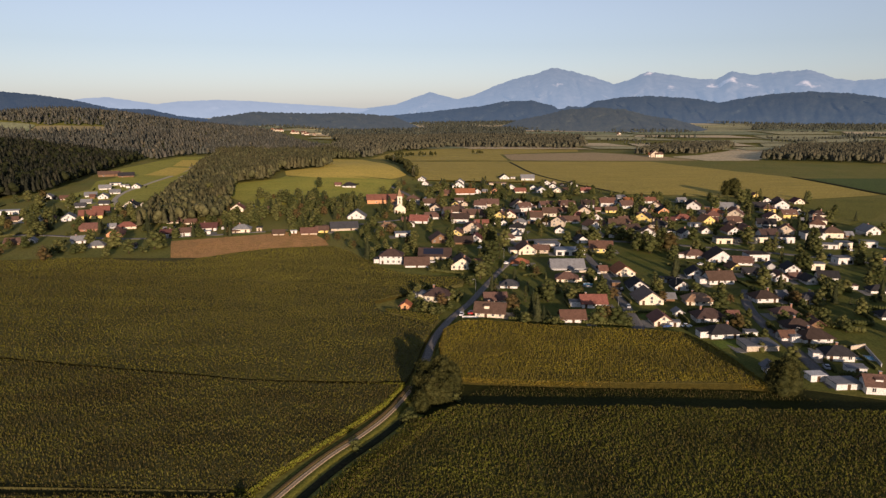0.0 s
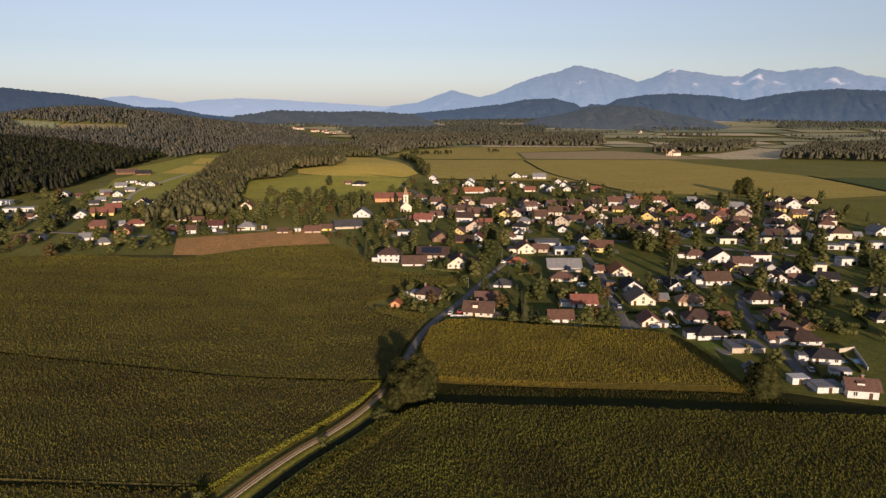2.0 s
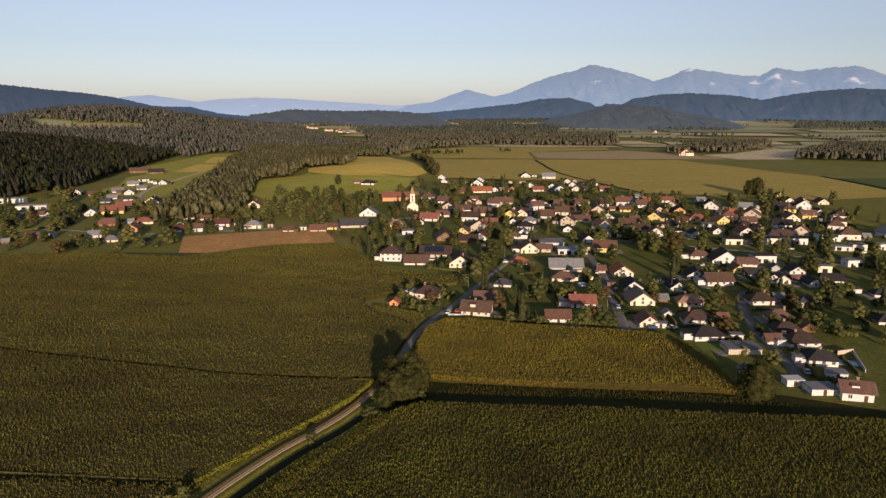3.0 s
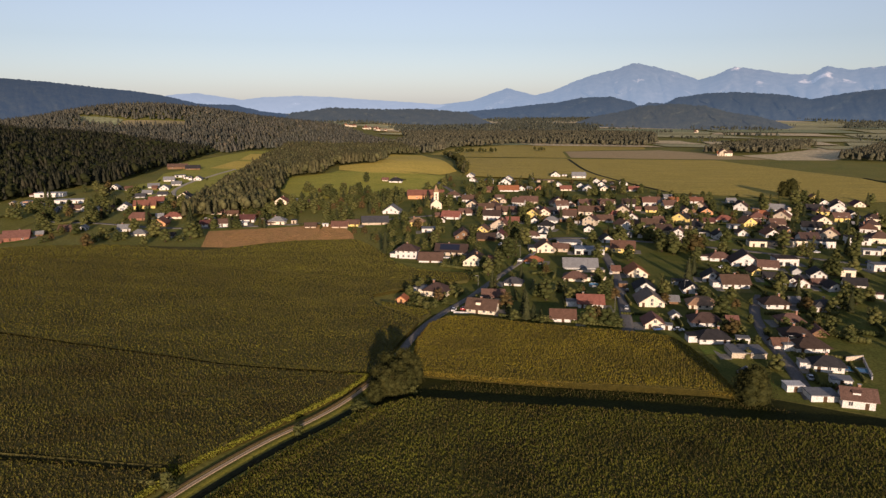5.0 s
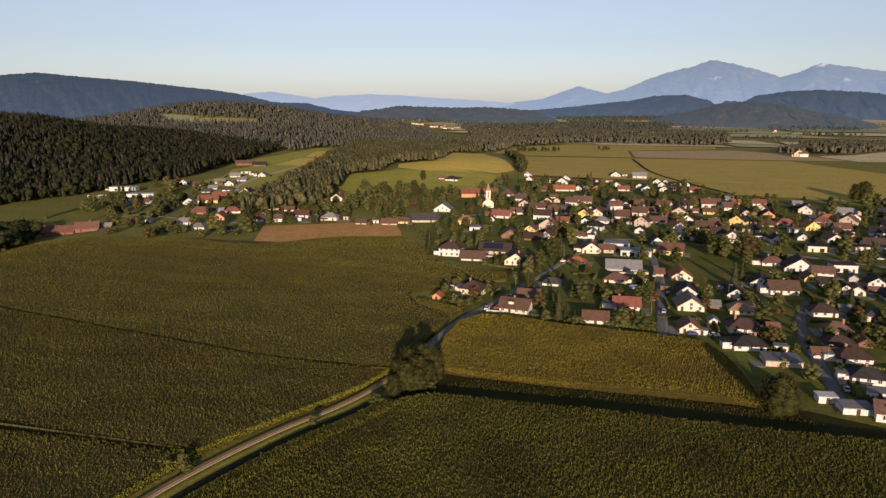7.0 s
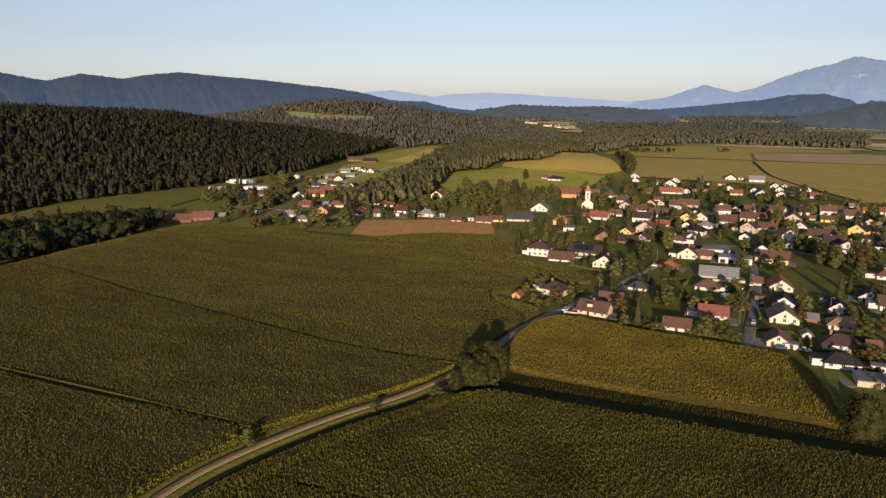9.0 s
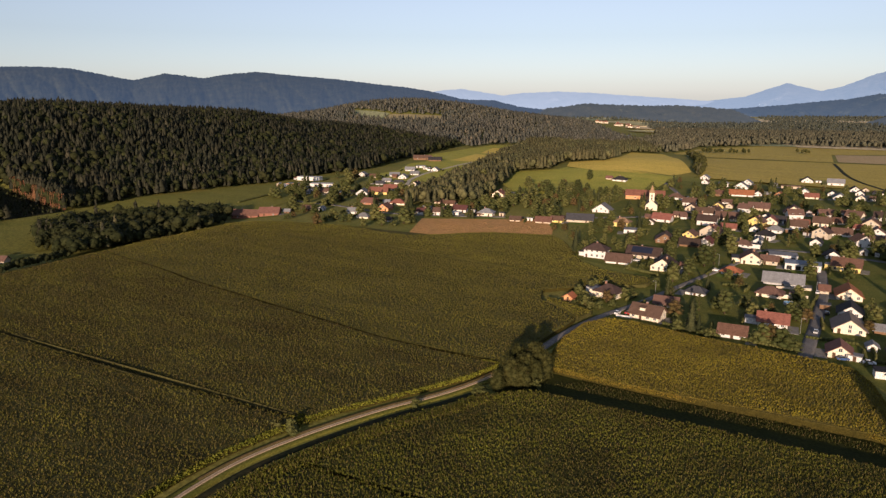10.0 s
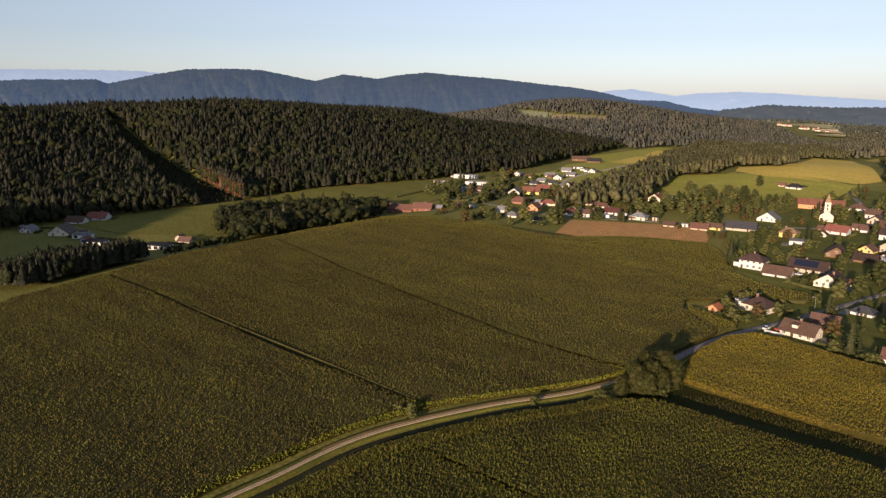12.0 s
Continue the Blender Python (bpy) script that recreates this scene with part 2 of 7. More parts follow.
def sheet(name, verts, faces, mat):
    """A mesh from arrays of corners and of triangles or quads."""
    me = bpy.data.meshes.new(name)
    verts, faces = np.asarray(verts, np.float32), np.asarray(faces, np.int32)
    k = faces.shape[1]
    me.vertices.add(len(verts))
    me.vertices.foreach_set("co", verts.ravel())
    me.loops.add(faces.size)
    me.loops.foreach_set("vertex_index", faces.ravel())
    me.polygons.add(len(faces))
    me.polygons.foreach_set("loop_start", np.arange(0, faces.size, k, dtype=np.int32))
    me.update(calc_edges=True)
    for m in mat if isinstance(mat, (list, tuple)) else [mat]:
        me.materials.append(m)
    return me


def lattice(rows, cols):
    """The quads of a grid of corners."""
    i = np.arange(rows * cols).reshape(rows, cols)
    return np.stack([i[:-1, :-1], i[:-1, 1:], i[1:, 1:], i[1:, :-1]], -1).reshape(-1, 4)


def grid_mesh(name, X, Y, Z, mat):
    return sheet(name, np.stack([X, Y, Z], -1).reshape(-1, 3), lattice(*X.shape), mat)


def smooth(me):
    me.polygons.foreach_set("use_smooth", [True] * len(me.polygons))
    return me


def part(name, bm, mat, parent=None, label=""):
    """Links a bmesh or a mesh as one object under a thing or a part."""
    me = bm
    if isinstance(bm, bmesh.types.BMesh):
        me = bpy.data.meshes.new(name)
        bm.to_mesh(me)
        bm.free()
        me.materials.append(mat)
    ob = new(name, me)
    ob.parent = parent
    return tagged(ob, label)


def spans(poly, y):
    """Where the line at y crosses a polygon: its first and last x."""
    xs = []
    for (ax, ay), (bx, by) in zip(poly, poly[1:] + poly[:1]):
        if (ay <= y < by) or (by <= y < ay):
            xs.append(ax + (bx - ax) * (y - ay) / (by - ay))
    return (min(xs), max(xs)) if len(xs) > 1 else None


def draped(name, poly, lift, mat, step=4.0, cols=24, skirt=0.0, rough=0.0, taper=False, edge=None, near_way=False):
    """A patch of ground cover inside a polygon, lifted above the ground, with a side wall if it has a skirt."""
    ys = [p[1] for p in poly]
    lo, hi = min(ys) + 1e-3, max(ys) - 1e-3
    rows = max(2, int((hi - lo) / step))
    X, Y = [], []
    for y in np.linspace(lo, hi, rows + 1):
        s = spans(poly, y)
        if s:
            X.append(np.linspace(s[0], s[1], cols))
            Y.append(np.full(cols, y))
    X, Y = np.array(X), np.array(Y)
    Z = lie(X, Y) + (lift * margin(X, Y) if taper else lift)
    if skirt:
        Z = Z + wave(X, Y, 9) * 0.14 + wave(X, Y, 31) * 0.16
    if rough:
        Z = Z + np.random.default_rng(5).uniform(-rough, rough, Z.shape)
    if skirt:
        pad = lambda A: np.pad(A, 1, mode="edge")
        X, Y, Z = pad(X), pad(Y), pad(Z)
        for e in (np.s_[0, :], np.s_[-1, :], np.s_[:, 0], np.s_[:, -1]):
            Z[e] -= skirt
    me = grid_mesh(name, X, Y, Z, mat)
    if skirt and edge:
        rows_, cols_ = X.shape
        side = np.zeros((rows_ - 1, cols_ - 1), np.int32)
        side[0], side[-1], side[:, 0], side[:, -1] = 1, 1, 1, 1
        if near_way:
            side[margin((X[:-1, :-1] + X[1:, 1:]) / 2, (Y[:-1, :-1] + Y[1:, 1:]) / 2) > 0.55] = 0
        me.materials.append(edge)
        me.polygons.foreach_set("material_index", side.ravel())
    return new(name, me)


def ribbon(name, points, width, lift, mat, step=3.0):
    """A way along points, smoothed, lying on the ground."""
    P = np.array(points, float)
    for _ in range(3):
        Q = np.empty((2 * len(P) - 2, 2))
        Q[0::2], Q[1::2] = 0.75 * P[:-1] + 0.25 * P[1:], 0.25 * P[:-1] + 0.75 * P[1:]
        P = np.vstack([P[:1], Q, P[-1:]])
    s = np.concatenate([[0], np.cumsum(np.hypot(*np.diff(P, axis=0).T))])
    n = max(2, int(s[-1] / step))
    u = np.linspace(0, s[-1], n)
    C = np.stack([np.interp(u, s, P[:, 0]), np.interp(u, s, P[:, 1])], 1)
    D = np.gradient(C, axis=0)
    D /= np.hypot(D[:, 0], D[:, 1])[:, None]
    N = np.stack([-D[:, 1], D[:, 0]], 1)
    k = np.linspace(-width / 2, width / 2, 5)
    X = C[:, :1] + N[:, :1] * k
    Y = C[:, 1:] + N[:, 1:] * k
    Z = lie(X, Y) + lift + 0.05 * (1 - (2 * k / width) ** 2)
    X, Y, Z = (np.pad(A, ((0, 0), (1, 1)), mode="edge") for A in (X, Y, Z))
    Z[:, 0] -= 0.35
    Z[:, -1] -= 0.35
    return new(name, smooth(grid_mesh(name, X, Y, Z, mat)))


# ---- ground ----
def axis(lo, mid0, mid1, hi, fine):
    mid = np.arange(mid0, mid1, fine)
    down, up, s = [], [], fine
    v = mid0
    while v > lo:
        s *= 1.14
        v -= s
        down.append(max(v, lo))
    v, s = mid[-1], fine
    while v < hi:
        s *= 1.14
        v += s
        up.append(min(v, hi))
    return np.concatenate([down[::-1], mid, up])


gx, gy = np.meshgrid(axis(-4700, -780, 420, 4700, 6.0), axis(-1500, 0, 1250, 4850, 6.0))
ground = tagged(new("ground", smooth(grid_mesh("ground", gx, gy, lie(gx, gy), MEADOW))), "grassy valley floor with low wooded ridges round it", "ground", kind="structure")


def in_poly(x, y, poly):
    inside = np.zeros(np.shape(x), bool)
    for (ax, ay), (bx, by) in zip(poly, poly[1:] + poly[:1]):
        cut = ((ay > y) != (by > y))
        with np.errstate(divide="ignore", invalid="ignore"):
            inside ^= cut & (x < (bx - ax) * (y - ay) / (by - ay) + ax)
    return inside


def scatter(poly, gap, seed, wobble=0.45):
    """Places about that far apart inside a polygon."""
    r = np.random.default_rng(seed)
    xs, ys = [p[0] for p in poly], [p[1] for p in poly]
    X, Y = np.meshgrid(np.arange(min(xs), max(xs), gap), np.arange(min(ys), max(ys), gap))
    X = X + r.uniform(-wobble, wobble, X.shape) * gap
    Y = Y + r.uniform(-wobble, wobble, Y.shape) * gap
    k = in_poly(X, Y, poly)
    return X[k], Y[k]


# ---- corn ----
def corn_plants(name, poly, row, gap, seed, height=2.5, turn=0.0, size=1.0, taper=False, leaf=None, blades=3):
    """Maize plants in rows: bent leaf blades round each top, and a tassel."""
    r = np.random.default_rng(seed)
    xs, ys = [p[0] for p in poly], [p[1] for p in poly]
    cx, cy, R = sum(xs) / len(xs), sum(ys) / len(ys), max(max(xs) - min(xs), max(ys) - min(ys))
    U, V = np.meshgrid(np.arange(-R, R, gap), np.arange(-R, R, row))
    U = U + r.uniform(-0.4, 0.4, U.shape) * gap
    V = V + r.normal(0, 0.13, V.shape) * row
    c, s = math.cos(turn), math.sin(turn)
    X, Y = cx + U * c - V * s, cy + U * s + V * c
    k = in_poly(X, Y, poly) & (r.random(X.shape) > 0.05)
    X, Y = X[k], Y[k]
    n = len(X)
    patch = wave(X, Y, 9) * 0.14 + wave(X, Y, 31) * 0.16
    tall = (height - 0.5) * margin(X, Y) + 0.5 if taper else height
    top = lie(X, Y) + tall + patch + r.normal(0, 0.16, n)
    V3 = np.empty((n, 3 * blades + 3, 3))
    for i in range(blades):
        a = r.uniform(0, 2 * np.pi, n)
        L = r.uniform(0.22, 0.68, n) * size
        w = r.uniform(0.12, 0.22, n) * size
        px, py = -np.sin(a) * w, np.cos(a) * w
        low = r.uniform(0.55, 1.05, n)
        V3[:, 3 * i] = np.stack([X + px, Y + py, top - low], 1)
        V3[:, 3 * i + 1] = np.stack([X - px + np.cos(a) * L * 0.4, Y - py + np.sin(a) * L * 0.4, top - r.uniform(0.2, 0.5, n)], 1)
        V3[:, 3 * i + 2] = np.stack([X + np.cos(a) * L, Y + np.sin(a) * L, top - r.uniform(-0.1, 0.4, n)], 1)
    a = r.uniform(0, 2 * np.pi, n)
    j = 3 * blades
    V3[:, j] = np.stack([X - 0.06 * size * np.cos(a), Y - 0.06 * size * np.sin(a), top - 0.4], 1)
    V3[:, j + 1] = np.stack([X + 0.06 * size * np.cos(a), Y + 0.06 * size * np.sin(a), top - 0.4], 1)
    V3[:, j + 2] = np.stack([X, Y, top + r.uniform(0.05, 0.35, n)], 1)
    F = np.arange(n * (j + 3)).reshape(-1, 3)
    me = sheet(name, V3.reshape(-1, 3), F, [leaf or CORN, TASSEL])
    me.polygons.foreach_set("material_index", np.tile([0] * blades + [1], n).astype(np.int32))
    return new(name, me)


def corn_side(name, poly, seed, height, leaf):
    """The outer plants of a stand, leafy from the ground up."""
    r = np.random.default_rng(seed)
    P = []
    for (ax, ay), (bx, by) in zip(poly, poly[1:] + poly[:1]):
        n = int(math.hypot(bx - ax, by - ay) / 0.05)
        t = r.uniform(0, 1, n)
        P.append(np.stack([ax + (bx - ax) * t, ay + (by - ay) * t], 1))
    P = np.concatenate(P) + r.normal(0, 0.16, (sum(map(len, P)), 2))
    if leaf is MARGIN_CORN:
        P = P[margin(P[:, 0], P[:, 1]) < 0.62]
    n = len(P)
    z = lie(P[:, 0], P[:, 1]) + r.uniform(0.3, 1.0, n) ** 0.7 * height
    V = np.empty((n, 6, 3))
    for i in range(2):
        a = r.uniform(0, 2 * np.pi, n)
        L = r.uniform(0.3, 0.75, n)
        dx, dy = np.cos(a) * L, np.sin(a) * L
        V[:, 3 * i] = np.stack([P[:, 0], P[:, 1], z - 0.5], 1)
        V[:, 3 * i + 1] = np.stack([P[:, 0] + dx * 0.5 - dy * 0.18, P[:, 1] + dy * 0.5 + dx * 0.18, z], 1)
        V[:, 3 * i + 2] = np.stack([P[:, 0] + dx, P[:, 1] + dy, z - r.uniform(0.1, 0.4, n)], 1)
    return new(name, sheet(name, V.reshape(-1, 3), np.arange(n * 6).reshape(-1, 3), leaf))


def corn_field(poly, row, gap, seed, height=2.5, turn=0.0, size=1.0, label="tall ripening maize standing in close rows", taper=False, leaf=None, skin=None, blades=3):
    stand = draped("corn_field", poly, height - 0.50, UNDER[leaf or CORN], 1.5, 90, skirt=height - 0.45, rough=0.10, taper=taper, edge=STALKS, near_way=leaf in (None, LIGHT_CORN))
    tagged(stand, label, "corn field", kind="stuff")
    tops = corn_plants("corn_plants", poly, row, gap, seed, height, turn, size, taper, leaf, blades)
    tops.parent = stand
    tagged(tops, kind="stuff")
    if skin:
        side = corn_side("corn_edge", poly, seed + 50, height, skin)
        side.parent = stand
        tagged(side, kind="stuff")


# the way between the fields
WAY = [(-46, 20), (-49, 60), (-48.5, 84), (-47.6, 96), (-47.9, 110.6), (-46.7, 122.8), (-42.5, 137), (-36.2, 153), (-29.4, 168), (-23, 178), (-15.5, 193), (-9.5, 213), (-6.4, 235), (-5.6, 243.5), (-4.4, 255), (-1.7, 269), (2.9, 286), (7.5, 299), (13, 313), (22, 345), (32, 378), (40, 400), (46, 424), (48, 450)]


def margin(x, y):
    """How tall the maize stands beside the ditch, where it thins out into grass."""
    best = np.full(np.shape(x), 1e9)
    for (ax, ay), (bx, by) in zip(WAY[1:12], WAY[2:13]):
        t = np.clip(((x - ax) * (bx - ax) + (y - ay) * (by - ay)) / ((bx - ax) ** 2 + (by - ay) ** 2), 0, 1)
        best = np.minimum(best, np.hypot(x - ax - t * (bx - ax), y - ay - t * (by - ay)))
    return 0.34 + 0.66 * ease(5, 16, best)


corn_field([(-42, 50), (190, 50), (190, 126.6), (-20, 126.8), (-36.6, 127), (-39.8, 118), (-41, 110), (-40.9, 92), (-41, 84)], 0.8, 0.62, 11, turn=0.08, label="tall ripening maize beside the ditch", taper=True, leaf=GREEN_CORN, blades=4)
corn_field([(-36, 127.5), (-20, 127.4), (200, 127.2), (200, 189), (130, 191.1), (86, 192.7), (36, 194.3), (6, 195.5), (-0.6, 192), (-6.2, 186), (-15.8, 172), (-26, 152), (-34.4, 134)], 0.8, 0.62, 17, turn=0.08, label="tall ripening maize beside the ditch", taper=True, leaf=GREEN_CORN, blades=4)
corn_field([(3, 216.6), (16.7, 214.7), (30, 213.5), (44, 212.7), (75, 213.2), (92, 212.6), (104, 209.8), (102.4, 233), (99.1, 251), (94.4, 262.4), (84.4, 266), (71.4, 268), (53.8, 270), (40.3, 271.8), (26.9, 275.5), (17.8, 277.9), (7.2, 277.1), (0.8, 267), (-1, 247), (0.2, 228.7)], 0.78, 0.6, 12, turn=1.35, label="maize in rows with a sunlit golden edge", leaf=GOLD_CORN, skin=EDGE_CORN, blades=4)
# the wide field, in strips between its wheel tracks
corn_field([(-192, 40), (-52.5, 40), (-54, 84), (-53, 110), (-52, 122), (-48.5, 136), (-45.6, 146), (-52, 146.4), (-112, 146), (-221, 148), (-263, 149.5), (-252, 104), (-217, 60)], 0.85, 0.72, 13, turn=0.02, skin=MARGIN_CORN)
corn_field([(-45.0, 148.1), (-42.4, 154), (-36.2, 165), (-27, 181), (-17.5, 198), (-12.8, 212.5), (-38, 213), (-64, 215.5), (-117, 225), (-187, 236.5), (-285, 261.5), (-279, 200), (-263, 151.6), (-221, 150.2), (-112, 148.2), (-52, 148.6)], 0.85, 0.75, 14, turn=0.02, height=2.25, skin=MARGIN_CORN)
corn_field([(-12.2, 214.8), (-10.4, 225.5), (-9, 236), (-7.6, 249), (-5.6, 262), (-4.6, 272), (-6.2, 274), (-12.7, 282), (-18.9, 287), (-24.8, 291), (-29, 299), (-32, 310), (-22.5, 319), (-14, 327), (-16, 337), (-41, 338.5), (-85, 345), (-135, 356), (-200, 362), (-299, 364), (-295, 300), (-286, 263.6), (-187, 238.8), (-117, 227.3), (-64, 217.8), (-38, 215.3)], 1.0, 0.95, 15, turn=0.02, size=1.15, height=2.0, leaf=MID_CORN)
corn_field([(-41, 340.7), (-15.5, 339.3), (-12, 329), (1.7, 336), (10, 341.5), (11, 348.5), (8, 356), (-4, 358), (-19, 363), (-32, 374), (-42, 392), (-57, 422), (-70, 437), (-104, 430), (-123.5, 418), (-139, 402), (-153, 391), (-175, 393), (-210, 400), (-262, 392), (-300, 380), (-299, 366.3), (-200, 364.3), (-135, 358.3), (-85, 347.3)], 1.05, 0.95, 16, turn=0.02, size=1.05, height=1.85, leaf=LIGHT_CORN)
corn_field([(-4.0, 273.5), (-2.4, 280), (-1.4, 286.5), (-5.2, 288), (-12, 291.5), (-18.5, 295), (-25.5, 297.5), (-24.4, 292.4), (-18.5, 288.2), (-12.3, 283.2), (-6, 275.4)], 0.8, 0.7, 19, turn=0.02, size=1.05, height=2.2, leaf=LIGHT_CORN)


# the thin sunlit outer rows along the lane
def beside(near, far, first, last):
    P = np.array(WAY[first:last], float)
    D = np.gradient(P, axis=0)
    D /= np.hypot(D[:, 0], D[:, 1])[:, None]
    R = np.stack([D[:, 1], -D[:, 0]], 1)
    return [tuple(p) for p in P + R * near] + [tuple(p) for p in (P + R * far)[::-1]]


for near, far, first, last, seed in ((8.2, 16.0, 2, 11, 91), (-8.4, -5.0, 3, 12, 92)):
    rows = corn_plants("corn_margin", beside(near, far, first, last), 0.5, 0.5, seed, 2.6, 0.4, 1.0, True, MARGIN_CORN)
    tagged(rows, "thin yellow-green outer rows of maize along the lane", "corn field", kind="stuff")

# ---- roads and fields ----
tagged(ribbon("verge", WAY[:13], 5.2, 0.42, VERGE), "grassy verge raised above the ditch", "verge", kind="structure")
# the ditch's dark strip also stands in for shade along the maize edge
tagged(ribbon("ditch", [(x + 4.3, y - 2.2) for x, y in WAY[1:11]], 2.4, 0.10, FOREST_FLOOR), "dark ditch beside the field lane, widened for the maize's shade", "ditch", kind="structure")
tagged(ribbon("bare_verge", [(x - 1.5, y + 0.75) for x, y in WAY[4:12]], 1.3, 0.47, DIRT), "strip of bare reddish earth beside the maize", "verge", kind="structure")
tagged(ribbon("road", WAY[11:], 3.4, 0.22, ROAD), "narrow worn asphalt lane into the village", "road", kind="structure")
tagged(ribbon("verge", WAY[12:17], 5.6, 0.12, VERGE), "narrow grassy verge of the lane", "verge", kind="structure")
tagged(ribbon("dirt_lane", WAY[:12], 1.5, 0.50, LANE), "unpaved lane with two pale wheel tracks", "road", kind="structure")
for side in (-0.4, 0.44):
    tagged(ribbon("wheel_track", [(x + side * 0.89, y - side * 0.45) for x, y in WAY[:12]], 0.5 if side < 0 else 0.4, 0.53, TRACK), "pale dry wheel track of a field lane", "road", kind="structure")
tagged(ribbon("street", [(86, 420), (87, 375), (84, 320), (81, 284), (80, 272)], 5.0, 0.2, STREET), "grey asphalt village street", "street", kind="structure")
tagged(ribbon("street", [(150, 335), (138.5, 309), (132, 272), (131, 246), (129, 227), (127, 212)], 4.5, 0.2, STREET), "grey asphalt village street", "street", kind="structure")
tagged(ribbon("street", [(48, 450), (60, 470), (105, 465), (170, 440), (215, 415), (270, 380)], 4.5, 0.2, STREET), "grey asphalt village street", "street", kind="structure")
tagged(ribbon("street", [(48, 450), (35, 500), (5, 560), (-20, 620), (-30, 690), (-60, 760)], 4.5, 0.2, STREET), "grey asphalt village street", "street", kind="structure")
tagged(ribbon("street", [(-20, 560), (-70, 520), (-120, 500), (-190, 470), (-240, 470), (-330, 500), (-390, 520)], 4.0, 0.2, STREET), "grey asphalt village street", "street", kind="structure")
tagged(ribbon("gravel_road", [(-260, 560), (-300, 640), (-335, 707), (-350, 800), (-362, 990), (-380, 1060)], 5.0, 0.25, GRAVEL), "pale gravel road up a side valley", "road", kind="structure")
tagged(draped("gravel_yard", [(-345, 905), (-300, 900), (-305, 985), (-345, 990)], 0.3, GRAVEL, 8, 6), "pale gravel yard in a meadow", "yard", kind="structure")

RUSSET_FIELD = [(-158, 396), (-124, 424), (-104, 436), (-74, 446), (-80, 466), (-98, 500), (-140, 478), (-182, 460)]
weeds = corn_plants("dry_weeds", RUSSET_FIELD, 1.0, 0.8, 96, 0.42, 0.5, 0.7, False, RUSSET, 2)
tagged(weeds, "dry russet weeds over harvested ground", "weeds", kind="stuff")
tagged(draped("stubble_field", RUSSET_FIELD, 0.25, RUSSET, 2, 30, rough=0.05), "bare brown harvested field", "field", kind="structure")
WIDE_FIELD = [(-30, 812), (20, 838), (150, 812), (185, 712), (262, 688), (338, 664), (442, 700), (434, 872), (330, 1125), (112, 1130), (-70, 1120)]
tagged(draped("wheat_field", WIDE_FIELD, 0.4, WHEAT, 8, 40), "broad ripe olive-gold crop field", "field", kind="structure")
for way in ([(106, 1120), (117, 908), (148, 808), (180, 720)], [(438, 880), (446, 790), (446, 690), (470, 600)]):
    tagged(ribbon("field_track", way, 4.5, 0.5, FOREST_FLOOR, 12), "dark overgrown ditch between crop fields", "ditch", kind="structure")
tagged(draped("knoll_field", [(-198, 878), (-146, 858), (-168, 1000), (-190, 1190), (-133, 1165), (-86, 1022), (-44, 850), (-56, 806), (-86, 788), (-142, 788), (-184, 822)], 0.4, HAY, 8, 16), "golden field on a low knoll", "field", kind="structure")
tagged(draped("green_meadow", [(-232, 784), (-188, 800), (-182, 818), (-142, 784), (-86, 784), (-52, 802), (-58, 700), (-100, 655), (-164, 612), (-206, 676)], 0.4, GREEN_HAY, 8, 16), "green meadow on a low knoll", "meadow", kind="structure")
tagged(draped("green_field", [(452, 690), (520, 560), (900, 700), (820, 870), (446, 868)], 0.4, GREENCROP, 10, 20), "green crop field on the plain", "field", kind="structure")
tagged(draped("pale_field", [(-124, 1192), (-72, 1136), (106, 1142), (106, 1316), (270, 1400), (282, 1498), (22, 1538), (-98, 1378)], 0.35, WHEAT, 10, 20), "ripe crop field before a wood", "field", kind="structure")
tagged(draped("pale_field", [(430, 1146), (515, 1150), (600, 1300), (762, 1560), (670, 1596), (566, 1420), (466, 1288), (402, 1246)], 0.35, FAR_TAN, 10, 20), "pale harvested field between two woods", "field", kind="structure")
tagged(draped("brown_field", [(112, 1150), (260, 1142), (420, 1148), (390, 1250), (292, 1372), (111, 1310)], 0.4, STUBBLE, 10, 20), "bare brown harvested field", "field", kind="structure")
tagged(draped("side_field", [(352, 560), (440, 680), (338, 655), (282, 610), (306, 520)], 0.4, VALLEY_GRASS, 8, 12), "green-gold crop field beside the village", "field", kind="structure")
tagged(draped("side_valley_meadow", [(-392, 690), (-392, 775), (-426, 860), (-420, 900), (-474, 1000), (-470, 1262), (-403, 1275), (-355, 1021), (-304, 839), (-268, 690), (-300, 625)], 0.12, GREEN_HAY, 8, 16), "sunlit mown meadow along a side valley", "meadow", kind="structure")
for k, strip in enumerate(([(-398, 930), (-352, 925), (-372, 1040), (-410, 1050)], [(-412, 1070), (-374, 1062), (-396, 1180), (-440, 1190)], [(-440, 1200), (-398, 1190), (-405, 1268), (-462, 1258)])):
    tagged(draped("meadow_strip", strip, 0.34, (HAY, HAY, GREEN_HAY)[k], 8, 8), "strip of mown grass along a side valley", "meadow", kind="structure")
tagged(draped("valley_field", [(-474, 215), (-474, 440), (-352, 415), (-345, 330), (-352, 262), (-410, 222)], 0.4, VALLEY_GRASS, 8, 14), "yellow-green field at the forest's foot", "field", kind="structure")
tagged(draped("valley_meadow", [(-474, 446), (-440, 560), (-380, 540), (-340, 500), (-320, 420), (-350, 420)], 0.4, VALLEY_GRASS, 8, 14), "green meadow below the hamlet", "meadow", kind="structure")
tagged(draped("valley_meadow", [(-470, 60), (-472, 180), (-380, 190), (-340, 150), (-330, 60)], 0.4, MEADOW, 8, 14), "dull green meadow in the hollow", "meadow", kind="structure")
